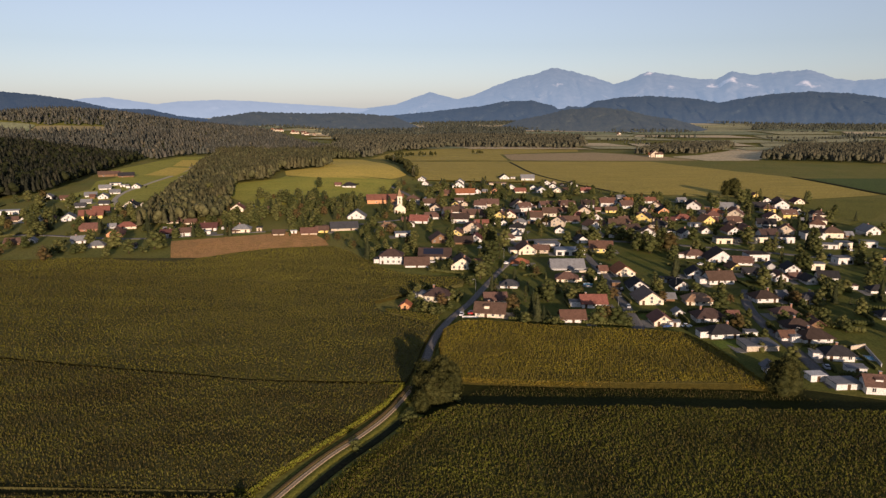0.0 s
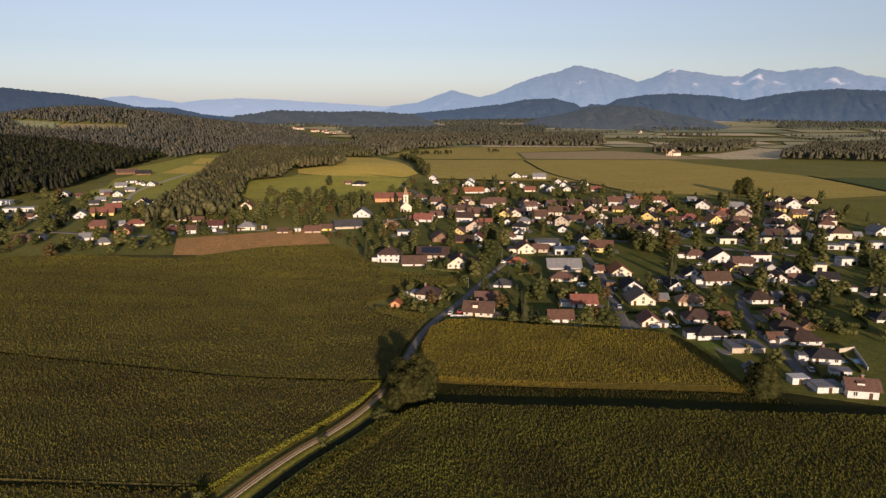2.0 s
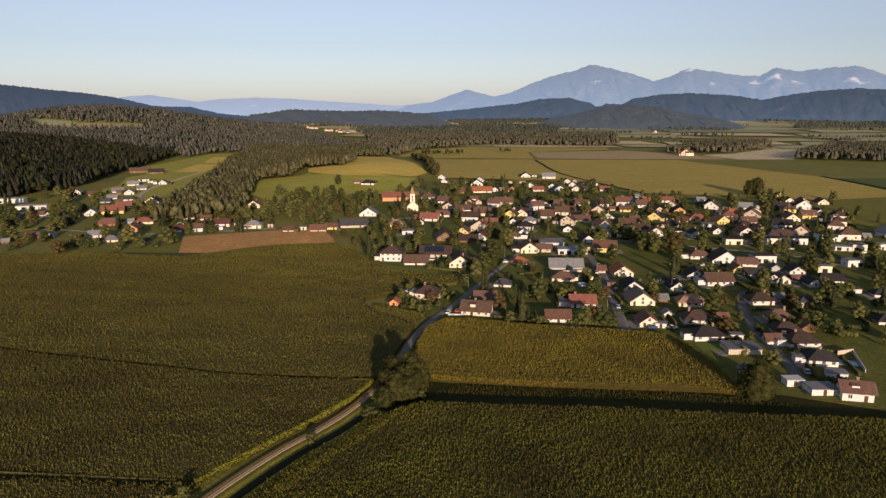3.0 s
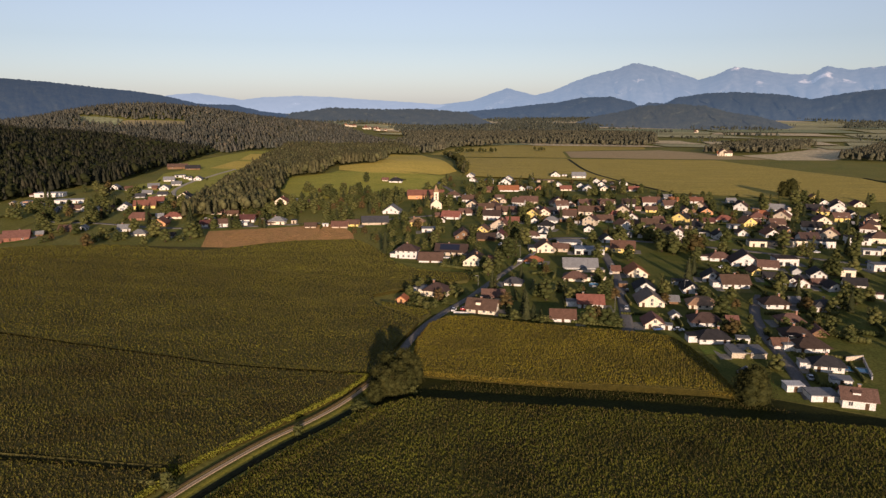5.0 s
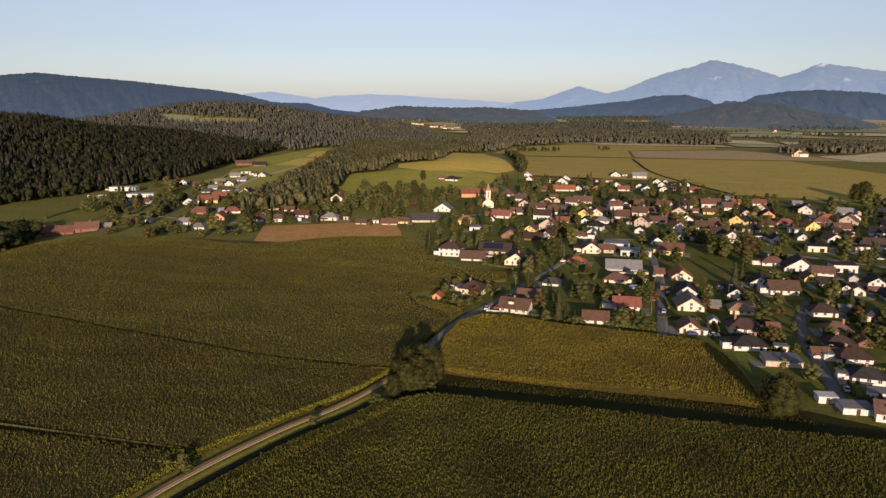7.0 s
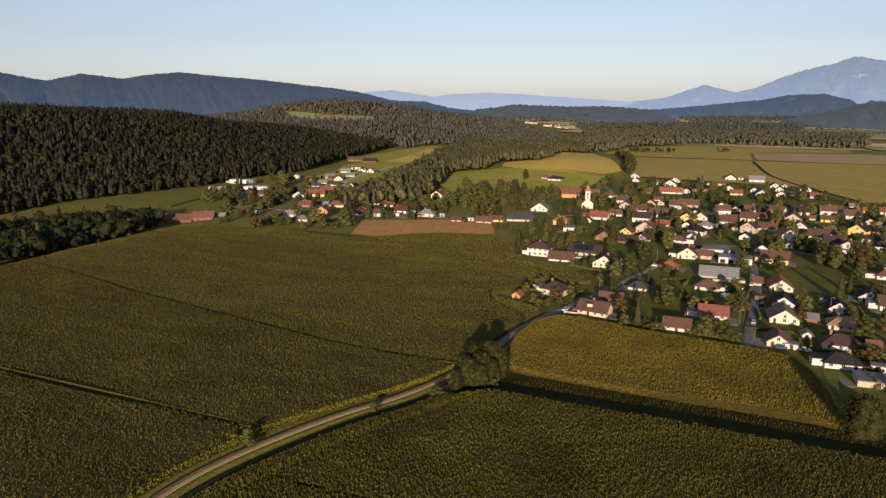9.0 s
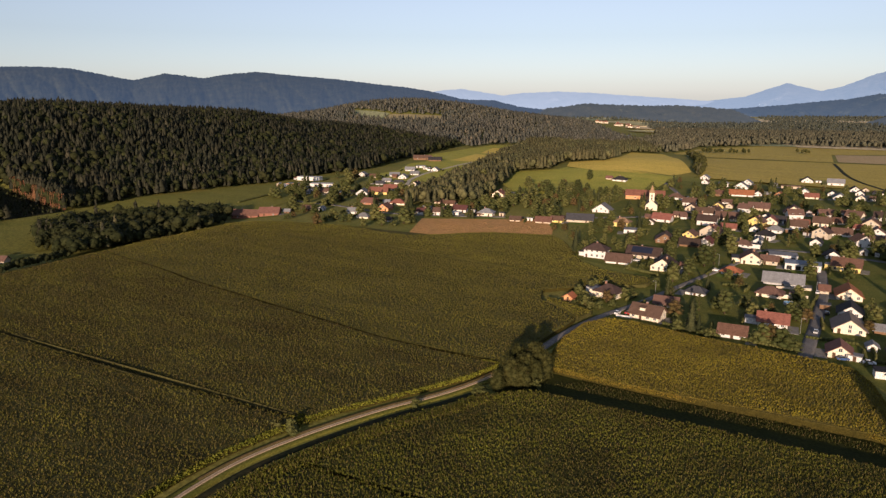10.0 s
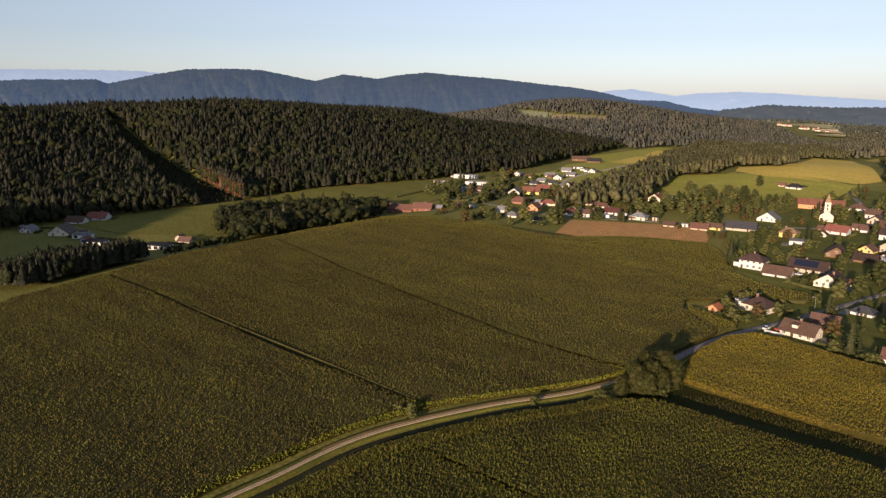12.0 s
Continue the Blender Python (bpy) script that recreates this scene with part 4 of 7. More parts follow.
# the shelter belt behind the crest of the wide field
X, Y = scatter([(-306, 98), (-268, 112), (-277, 150), (-291, 188), (-310, 190), (-318, 140)], 2.7, 27)
woods("shelter_belt", "dark close row of spruces below the field's crest", X, Y, 37, 0.8, 10, 17, 5, 7, 14, RIDGE, 0.30)
X, Y = scatter([(-300, 258), (-304, 330), (-296, 350), (-318, 400), (-348, 394), (-350, 300), (-322, 258)], 3.9, 28)
woods("shelter_belt", "thick clump of broadleaved trees below the field's crest", X, Y, 38, 0.08, 5, 18, 5, 7, 26, (WOOD_NEEDLE, RIDGE_LEAF))
X, Y = scatter([(-351, 267), (-300, 299), (-340, 337), (-328, 407), (-344, 420), (-383, 369), (-410, 329), (-400, 299)], 4.2, 19)
woods("shelter_belt", "thick clump of tall broadleaved trees in the hollow", X, Y, 36, 0.12, 7, 20, 5, 7, 24, RIDGE)
X, Y = scatter([(-296, 192), (-291, 200), (-300, 256), (-310, 256)], 3.0, 29)
woods("shelter_belt", "low bushes below the field's crest", X, Y, 39, 0.0, 4, 8, 5, 7, 20, (WOOD_NEEDLE, RIDGE_LEAF))


# ---- distance ----
def hills(name, label, mat, radius, depth, outline, foot=-25.0, rough=0.04, seed=1, step=0.14, relief=1.0, canopy=0.0, rows=22):
    """A far range: its skyline by bearing and height in degrees, with spurs and folds down its slopes."""
    az = np.arange(outline[0][0], outline[-1][0], step)
    el = np.interp(az, [o[0] for o in outline], [o[1] for o in outline])
    A, T = np.meshgrid(az, np.linspace(0, 1, rows))
    fold = np.zeros_like(A)
    for f, w, slant in ((0.9, 0.40, 1.6), (1.7, 0.30, -2.3), (3.1, 0.20, 3.0), (5.3, 0.07, -3.7), (8.9, 0.03, 4.6)):
        p = A * f + seed * (f + 1.7) + slant * T + 1.3 * np.sin(A * f * 0.43 + seed + 3 * T)
        fold += w * (1 - 2 * np.abs(np.sin(p)))
    top = 90 + radius * np.tan(np.radians(el)) * np.ones_like(A)
    crest = top + T ** 7 * rough * (top - foot) * 0.35 * sum(np.sin(A * f + seed * f) * w for f, w in ((5.0, 0.4), (11.0, 0.35), (23.0, 0.25), (47.0, 0.18)))
    Z = foot + (crest - foot) * (T ** 0.85 + 0.14 * relief * fold * np.sin(T * np.pi))
    R = radius - depth * (1 - T) + depth * 0.26 * relief * fold * np.sin(T * np.pi)
    if canopy:
        Z = Z + np.random.default_rng(seed).uniform(-canopy, canopy, Z.shape)
    Xh, Yh = 40 + R * np.sin(np.radians(A)), R * np.cos(np.radians(A))
    return tagged(new(name, smooth(grid_mesh(name, Xh, Yh, Z, mat))), label, "mountains", kind="structure")


# each range's haze is set by its glow colour, the third one
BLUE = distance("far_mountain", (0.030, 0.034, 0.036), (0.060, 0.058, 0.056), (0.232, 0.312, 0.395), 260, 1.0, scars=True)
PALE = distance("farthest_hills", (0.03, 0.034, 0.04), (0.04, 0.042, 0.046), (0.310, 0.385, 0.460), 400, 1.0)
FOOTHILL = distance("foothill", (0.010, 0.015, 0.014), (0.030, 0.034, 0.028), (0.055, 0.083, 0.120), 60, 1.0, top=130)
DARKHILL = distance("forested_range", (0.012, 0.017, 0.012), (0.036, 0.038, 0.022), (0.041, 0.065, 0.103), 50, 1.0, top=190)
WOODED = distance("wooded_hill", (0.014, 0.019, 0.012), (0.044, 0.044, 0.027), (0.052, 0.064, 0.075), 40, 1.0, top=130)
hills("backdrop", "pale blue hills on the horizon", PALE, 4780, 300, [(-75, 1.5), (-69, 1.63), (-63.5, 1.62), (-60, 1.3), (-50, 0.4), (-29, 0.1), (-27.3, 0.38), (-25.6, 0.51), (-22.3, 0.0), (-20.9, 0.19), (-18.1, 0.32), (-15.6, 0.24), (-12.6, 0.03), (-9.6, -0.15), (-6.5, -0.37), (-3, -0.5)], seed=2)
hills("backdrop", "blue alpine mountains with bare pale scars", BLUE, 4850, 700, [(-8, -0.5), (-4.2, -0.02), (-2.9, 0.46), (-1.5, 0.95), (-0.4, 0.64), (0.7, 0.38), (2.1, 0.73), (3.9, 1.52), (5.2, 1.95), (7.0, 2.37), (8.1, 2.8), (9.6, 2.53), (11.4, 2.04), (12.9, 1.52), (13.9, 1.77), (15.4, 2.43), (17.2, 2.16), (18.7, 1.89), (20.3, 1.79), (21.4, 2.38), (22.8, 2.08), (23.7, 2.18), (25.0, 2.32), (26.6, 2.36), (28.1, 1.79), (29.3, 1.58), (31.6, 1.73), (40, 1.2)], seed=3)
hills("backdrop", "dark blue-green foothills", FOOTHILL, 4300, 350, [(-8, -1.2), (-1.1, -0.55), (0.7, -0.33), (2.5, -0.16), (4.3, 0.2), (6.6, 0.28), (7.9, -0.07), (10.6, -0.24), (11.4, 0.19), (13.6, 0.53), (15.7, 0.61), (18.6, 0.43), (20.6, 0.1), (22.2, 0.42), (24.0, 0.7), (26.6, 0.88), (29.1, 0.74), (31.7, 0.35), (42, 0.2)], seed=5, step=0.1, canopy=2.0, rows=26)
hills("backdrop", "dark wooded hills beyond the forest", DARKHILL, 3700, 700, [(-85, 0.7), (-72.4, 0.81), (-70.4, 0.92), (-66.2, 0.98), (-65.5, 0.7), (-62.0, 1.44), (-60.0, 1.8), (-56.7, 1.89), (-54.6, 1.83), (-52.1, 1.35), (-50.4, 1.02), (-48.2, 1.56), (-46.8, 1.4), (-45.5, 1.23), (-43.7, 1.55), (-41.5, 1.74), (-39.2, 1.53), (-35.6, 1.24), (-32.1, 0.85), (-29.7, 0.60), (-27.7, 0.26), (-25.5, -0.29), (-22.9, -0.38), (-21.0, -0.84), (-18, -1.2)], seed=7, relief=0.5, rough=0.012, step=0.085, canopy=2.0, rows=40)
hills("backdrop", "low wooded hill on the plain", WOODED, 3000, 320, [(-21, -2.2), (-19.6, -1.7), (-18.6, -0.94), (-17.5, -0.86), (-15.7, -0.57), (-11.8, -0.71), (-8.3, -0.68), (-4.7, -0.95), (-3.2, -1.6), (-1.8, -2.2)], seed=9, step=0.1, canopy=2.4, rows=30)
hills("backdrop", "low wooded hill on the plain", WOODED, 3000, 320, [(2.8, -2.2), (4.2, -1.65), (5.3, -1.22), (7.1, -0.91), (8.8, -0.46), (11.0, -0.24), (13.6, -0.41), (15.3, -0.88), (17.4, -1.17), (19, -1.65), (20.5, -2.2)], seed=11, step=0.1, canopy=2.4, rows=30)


# ---- houses ----
WALLS = {
    "white": ((0.66, 0.64, 0.61), "white"), "cream": ((0.72, 0.64, 0.50), "cream"), "beige": ((0.52, 0.44, 0.34), "beige"),
    "yellow": ((0.72, 0.56, 0.20), "yellow"), "orange": ((0.62, 0.32, 0.16), "apricot"), "red": ((0.25, 0.115, 0.08), "red-brown"),
    "grey": ((0.42, 0.42, 0.42), "grey"), "brown": ((0.20, 0.12, 0.07), "brown wooden"), "redbrown": ((0.34, 0.17, 0.11), "russet"),
}
ROOFS = {
    "brown": ((0.112, 0.069, 0.052), "brown tiled"), "darkbrown": ((0.060, 0.041, 0.035), "dark brown tiled"), "dark": ((0.033, 0.031, 0.033), "anthracite tiled"),
    "red": ((0.190, 0.082, 0.058), "red tiled"), "redbrown": ((0.140, 0.074, 0.055), "red-brown tiled"), "darkred": ((0.105, 0.045, 0.042), "dark red tiled"),
    "orange": ((0.266, 0.107, 0.052), "orange tiled"), "grey": ((0.178, 0.178, 0.185), "grey"), "darkgrey": ((0.067, 0.067, 0.074), "dark grey"),
    "greybrown": ((0.141, 0.115, 0.096), "grey-brown tiled"), "tan": ((0.252, 0.163, 0.096), "tan tiled"), "blue": ((0.192, 0.222, 0.266), "blue-grey metal"), "white": ((0.459, 0.451, 0.444), "pale"),
}
WALL = {k: material(k + "_plaster", v[0], tuple(c * 0.84 for c in v[0]), 3.0, 0.35, bump=0.01, mottle=0.8) for k, v in WALLS.items()}
ROOF = {k: material(k + "_roofing", tuple(c * 1.2 for c in v[0]), tuple(c * 0.85 for c in v[0]), 2.2, 0.32, rough=0.75, bump=0.05, vary="object", amount=0.18) for k, v in ROOFS.items()}
FRAME = material("window_frames", (0.60, 0.58, 0.55), (0.5, 0.48, 0.46), 0.5)
DARKFRAME = material("dark_timber", (0.10, 0.06, 0.035), (0.07, 0.045, 0.03), 0.4, 0.1)
BRICK = material("chimney_brick", (0.30, 0.16, 0.11), (0.24, 0.14, 0.10), 0.3, 0.1)
CONCRETE = material("concrete", (0.36, 0.35, 0.33), (0.28, 0.27, 0.26), 1.2, 0.2)
GLASS = material("window_glass", (0.02, 0.024, 0.03), (0.03, 0.032, 0.036), 1.0, rough=0.06, spec=0.6)
SOLAR = material("solar_glass", (0.012, 0.016, 0.035), (0.02, 0.024, 0.04), 0.5, rough=0.15, spec=0.5)


def box(bm, x0, x1, y0, y1, z0, z1):
    v = [bm.verts.new(p) for p in ((x0, y0, z0), (x1, y0, z0), (x1, y1, z0), (x0, y1, z0), (x0, y0, z1), (x1, y0, z1), (x1, y1, z1), (x0, y1, z1))]
    for f in ((3, 2, 1, 0), (4, 5, 6, 7), (0, 1, 5, 4), (1, 2, 6, 5), (2, 3, 7, 6), (3, 0, 4, 7)):
        bm.faces.new([v[i] for i in f])


def slab(bm, corners, thick):
    """A roof slope: a sheet with thickness."""
    top = [bm.verts.new(c) for c in corners]
    low = [bm.verts.new((c[0], c[1], c[2] - thick)) for c in corners]
    n = len(corners)
    bm.faces.new(top)
    bm.faces.new(low[::-1])
    for i in range(n):
        bm.faces.new((top[i], low[i], low[(i + 1) % n], top[(i + 1) % n]))


def frame_mesh(name, w, h, t, mat):
    """An upright frame of four bars with a sill, its foot at the middle."""
    bm = bmesh.new()
    box(bm, -w / 2, w / 2, -0.06, 0.02, 0, 0.1)
    box(bm, -w / 2, w / 2, -0.06, 0.02, h - t, h)
    box(bm, -w / 2, -w / 2 + t, -0.06, 0.02, 0.1, h - t)
    box(bm, w / 2 - t, w / 2, -0.06, 0.02, 0.1, h - t)
    box(bm, -t / 2, t / 2, -0.05, 0.02, 0.1, h - t)
    me = bpy.data.meshes.new(name)
    bm.to_mesh(me)
    bm.free()
    me.materials.append(mat)
    return me


def plate(name, x0, x1, y0, y1, z0, z1, mat):
    bm = bmesh.new()
    box(bm, x0, x1, y0, y1, z0, z1)
    me = bpy.data.meshes.new(name)
    bm.to_mesh(me)
    bm.free()
    me.materials.append(mat)
    return me


WINDOW = (frame_mesh("window", 1.3, 1.45, 0.12, FRAME), plate("pane", -0.55, 0.55, -0.02, 0.012, 0.1, 1.33, GLASS))
WIDE = (frame_mesh("window", 2.6, 2.1, 0.10, DARKFRAME), plate("pane", -1.22, 1.22, -0.02, 0.012, 0.1, 2.0, GLASS))
DOOR = plate("door", -0.55, 0.55, -0.05, 0.02, 0.0, 2.1, DARKFRAME)
CHIMNEY = plate("chimney", -0.4, 0.4, -0.4, 0.4, -1.6, 0.9, BRICK)
CHIMNEY_CAP = plate("chimney_cap", -0.5, 0.5, -0.5, 0.5, 0.9, 1.0, CONCRETE)
HOUSES = random.Random(9)
HOMES = []


def under(name, me, parent, m, label=""):
    ob = new(name, me)
    ob.parent = parent
    ob.matrix_basis = m
    return tagged(ob, label)


def house(x, y, turn, w, d, eaves, kind, wall, roof, name="house", solar=False):
    """A house that faces -y before its turn. kind: gable (ridge along the front), front (gable to the front), hip or flat."""
    r = HOUSES
    ob = new(name)
    HOMES.append((x, y, radians(turn), w, d))
    words = {"gable": "gabled house", "front": "house with its gable to the front", "hip": "house with a hipped roof", "flat": "flat-roofed house"}
    if eaves < 2.9 or w < 6:
        words = {"gable": "low gabled outbuilding", "front": "small gabled outbuilding", "hip": "low bungalow with a hipped roof", "flat": "low flat-roofed outbuilding"}
    tagged(ob, "%s %s, %s roof" % (WALLS[wall][1], words[kind], ROOFS[roof][1]), "shed" if name == "garden_shed" else "house", "garden sheds" if name == "garden_shed" else "village houses")
    ob.matrix_basis = pose(x, y, float(lie(x, y)) - 0.25, 0, 0, turn)
    z, o, t = eaves + (0.25 if kind == "flat" else 0.05), 0.85, 0.24
    hw, hd = w / 2, d / 2
    rise = {"gable": hd * 0.72, "front": hw * 0.68, "hip": min(hw, hd) * 0.62, "flat": 0.0}[kind]
    bm = bmesh.new()
    if kind in ("gable", "front"):
        n = (0, hd) if kind == "gable" else (hw, 0)
        b = [bm.verts.new(p) for p in ((-hw, -hd, 0), (hw, -hd, 0), (hw, hd, 0), (-hw, hd, 0), (-hw, -hd, z), (hw, -hd, z), (hw, hd, z), (-hw, hd, z))]
        if kind == "gable":
            p, q = bm.verts.new((-hw, 0, z + rise)), bm.verts.new((hw, 0, z + rise))
            for f in ((b[0], b[1], b[5], b[4]), (b[1], b[2], b[6], q, b[5]), (b[2], b[3], b[7], b[6]), (b[3], b[0], b[4], p, b[7]), (b[4], b[5], q, p), (b[6], b[7], p, q), (b[3], b[2], b[1], b[0])):
                bm.faces.new(f)
        else:
            p, q = bm.verts.new((0, -hd, z + rise)), bm.verts.new((0, hd, z + rise))
            for f in ((b[0], b[1], b[5], p, b[4]), (b[1], b[2], b[6], b[5]), (b[2], b[3], b[7], q, b[6]), (b[3], b[0], b[4], b[7]), (b[5], b[6], q, p), (b[7], b[4], p, q), (b[3], b[2], b[1], b[0])):
                bm.faces.new(f)
    else:
        box(bm, -hw, hw, -hd, hd, 0, z)
    part("wall", bm, WALL[wall], ob)
    bm = bmesh.new()
    k = 0.27
    if kind == "gable":
        s = rise / hd
        for e in (-1, 1):
            c = [(-hw - o, 0, z + rise + k), (-hw - o, e * (hd + o), z - o * s + k), (hw + o, e * (hd + o), z - o * s + k), (hw + o, 0, z + rise + k)]
            slab(bm, c if e < 0 else c[::-1], t)
    elif kind == "front":
        s = rise / hw
        for e in (-1, 1):
            c = [(0, -hd - o, z + rise + k), (e * (hw + o), -hd - o, z - o * s + k), (e * (hw + o), hd + o, z - o * s + k), (0, hd + o, z + rise + k)]
            slab(bm, c if e > 0 else c[::-1], t)
    elif kind == "hip":
        s = rise / min(hw, hd)
        a, b_, zz = hw + o, hd + o, z - o * s + k
        if hw > hd:
            p, q = (-(hw - hd), 0, z + rise + k), (hw - hd, 0, z + rise + k)
            slab(bm, [p, (-a, -b_, zz), (a, -b_, zz), q], t)
            slab(bm, [q, (a, b_, zz), (-a, b_, zz), p], t)
            slab(bm, [q, (a, -b_, zz), (a, b_, zz)], t)
            slab(bm, [p, (-a, b_, zz), (-a, -b_, zz)], t)
        else:
            p, q = (0, -(hd - hw), z + rise + k), (0, hd - hw + 0.01, z + rise + k)
            slab(bm, [q, p, (a, -b_, zz), (a, b_, zz)], t)
            slab(bm, [p, q, (-a, b_, zz), (-a, -b_, zz)], t)
            slab(bm, [p, (-a, -b_, zz), (a, -b_, zz)], t)
            slab(bm, [q, (a, b_, zz), (-a, b_, zz)], t)
    else:
        box(bm, -hw - 0.25, hw + 0.25, -hd - 0.25, hd + 0.25, z + 0.004, z + 0.32)
    part("roof", bm, ROOF[roof], ob)
    if kind != "flat" and w > 6 and eaves > 2.4:
        cx, cy = (r.uniform(-0.3, 0.3) * w, d * 0.12) if kind != "front" else (w * 0.12, r.uniform(-0.2, 0.3) * d)
        top = z + rise * (0.76 if kind != "hip" else 0.8) + k + 0.3
        c = under("chimney", CHIMNEY, ob, pose(cx, cy, top))
        under("chimney_cap", CHIMNEY_CAP, c, pose(0, 0, 0))
    if solar:
        s = math.degrees(math.atan(rise / hd))
        under("solar_panel", plate("solar_panel", -w * 0.32, w * 0.32, -hd * 0.45, hd * 0.45, 0, 0.08, SOLAR), ob, pose(-w * 0.05, -hd * 0.5, z + rise * 0.5 + k + 0.05, s), "dark blue solar panels")
    # openings: the front, then the two ends
    far = math.hypot(x - 40, y) > 500
    if not far and w > 8 and eaves > 2.4 and kind != "flat":
        if r.random() < 0.55:
            e, ww, wd, wh = r.choice((-1, 1)), r.uniform(3.4, 5.0), d * r.uniform(0.5, 0.75), r.uniform(2.5, 2.9)
            x0, x1 = sorted((e * (hw + 0.004), e * (hw + ww)))
            under("wing", plate("wing", x0, x1, -hd * 0.5, -hd * 0.5 + wd, 0, wh, WALL[wall]), ob, pose(0, 0, 0))
            under("wing_roof", plate("wing_roof", x0 - 0.3 * (e < 0), x1 + 0.3 * (e > 0), -hd * 0.5 - 0.3, -hd * 0.5 + wd + 0.3, wh + 0.004, wh + 0.26, ROOF[r.choice(("grey", "darkgrey", roof))]), ob, pose(0, 0, 0))
        if kind == "gable" and r.random() < 0.4:
            cx = r.uniform(-0.25, 0.25) * w
            base, ridge, low = z + rise * 0.3, z + rise * 0.92, -hd * 0.74
            bm = bmesh.new()
            box(bm, cx - 1.1, cx + 1.1, low, -hd * 0.1, base, ridge - 0.5)
            dormer = part("dormer", bm, WALL[wall], ob)
            bm = bmesh.new()
            slab(bm, [(cx - 1.4, -hd * 0.08, ridge), (cx - 1.4, low - 0.35, ridge - 0.42), (cx + 1.4, low - 0.35, ridge - 0.42), (cx + 1.4, -hd * 0.08, ridge)], 0.14)
            part("dormer_roof", bm, ROOF[roof], dormer)
        if eaves > 4.3 and r.random() < 0.6:
            b0, b1 = (-hw * 0.8, hw * 0.5) if r.random() < 0.5 else (-hw * 0.35, hw * 0.85)
            bm = bmesh.new()
            box(bm, b0, b1, -hd - 1.3, -hd - 0.09, 2.75, 2.9)
            box(bm, b0, b1, -hd - 1.3, -hd - 1.2, 2.9, 3.75)
            box(bm, b0, b0 + 0.1, -hd - 1.2, -hd - 0.09, 2.9, 3.75)
            box(bm, b1 - 0.1, b1, -hd - 1.2, -hd - 0.09, 2.9, 3.75)
            part("balcony", bm, r.choice((DARKFRAME, CONCRETE, FRAME)), ob)
    if eaves < 2.2 or w < 4.5:
        under("door", DOOR, ob, pose(0, -hd - 0.004, 0.25))
        return ob
    floors = [1.1] if eaves < 4.4 else [1.1, 3.8]
    kindw = WIDE if kind == "flat" and wall != "grey" else WINDOW
    step = 3.6 if kindw is WIDE else 2.7
    n = max(1, min(5, int((w - 1.2) / step)))
    if far:
        n = min(n, 2)
    gap = w / n
    skip = r.randrange(n)
    for j, zf in enumerate(floors):
        for i in range(n):
            if j == 0 and i == skip and n > 1:
                under("door", DOOR, ob, pose(-hw + (i + 0.5) * gap, -hd - 0.004, 0.25))
                continue
            win = under("window", kindw[0], ob, pose(-hw + (i + 0.5) * gap, -hd - 0.004, zf - (0.6 if kindw is WIDE else 0)))
            under("pane", kindw[1], win, pose(0, 0, 0))
    if kind == "front" and rise > 2.6:
        win = under("window", WINDOW[0], ob, pose(0, -hd - 0.004, z + 0.35))
        under("pane", WINDOW[1], win, pose(0, 0, 0))
    if not far:
        for side in (-1, 1):
            m = max(1, min(3, int(d / 4.2)))
            for zf in floors:
                for i in range(m):
                    win = under("window", WINDOW[0], ob, pose(side * (hw + 0.004), -hd + (i + 0.5) * d / m, zf, 0, 0, side * 90))
                    under("pane", WINDOW[1], win, pose(0, 0, 0))
    return ob


house(-29.8, 396.2, -2, 12.6, 8.9, 5.3, "hip", "white", "darkbrown")
house(-14.8, 387.8, 2, 13.0, 9.1, 2.0, "gable", "white", "brown")
house(-4.7, 406.9, -2, 18.3, 10.0, 3.0, "gable", "beige", "darkbrown", solar=True)
house(10.5, 384.2, 1, 12.1, 13.7, 2.8, "front", "cream", "darkbrown")
house(-2.4, 317.6, -14, 10.6, 8.6, 3.6, "hip", "cream", "darkbrown")
house(-16.8, 303.3, -5, 3.9, 4.4, 2.4, "front", "orange", "orange")
house(20.6, 292.4, -10, 12.4, 8.8, 2.8, "gable", "cream", "brown")
house(24.2, 314.7, 3, 9.6, 6.8, 2.1, "gable", "cream", "brown")
house(33.2, 341.0, -7, 8.6, 6.1, 2.1, "hip", "white", "darkgrey")
house(43.9, 389.8, -7, 9.1, 6.5, 2.0, "hip", "white", "orange")
house(50.9, 422.9, 5, 10.5, 11.9, 3.2, "front", "cream", "brown")
house(60.4, 423.6, -1, 8.5, 6.0, 2.9, "gable", "beige", "brown")
house(66.6, 439.7, 5, 14.6, 10.0, 3.3, "flat", "white", "grey")
house(77.2, 419.3, -1, 17.4, 10.0, 3.4, "flat", "white", "blue")
house(68.9, 381.1, 1, 17.8, 10.0, 2.0, "gable", "grey", "grey")
house(64.4, 353.6, -7, 10.7, 7.6, 2.4, "hip", "cream", "brown")
house(67.8, 306.2, 1, 10.9, 7.7, 2.8, "gable", "white", "red")
house(54.6, 284.5, 1, 9.7, 6.9, 2.4, "gable", "white", "redbrown")
house(96.4, 337.2, -1, 9.1, 10.2, 2.4, "front", "white", "dark")
house(95.0, 314.3, 2, 11.1, 12.5, 2.4, "front", "cream", "greybrown")
house(91.0, 281.2, 1, 7.7, 8.6, 2.4, "front", "cream", "redbrown")
house(95.8, 277.8, -9, 4.3, 3.2, 2.0, "flat", "white", "grey")
house(101.8, 291.9, 2, 3.2, 3.7, 2.4, "front", "white", "grey")
house(118.2, 338.2, -0, 8.0, 9.0, 2.4, "front", "white", "dark")
house(116.0, 351.9, -5, 7.1, 5.2, 2.0, "flat", "grey", "dark")
house(134.3, 362.4, -9, 9.1, 10.3, 2.4, "front", "white", "dark")
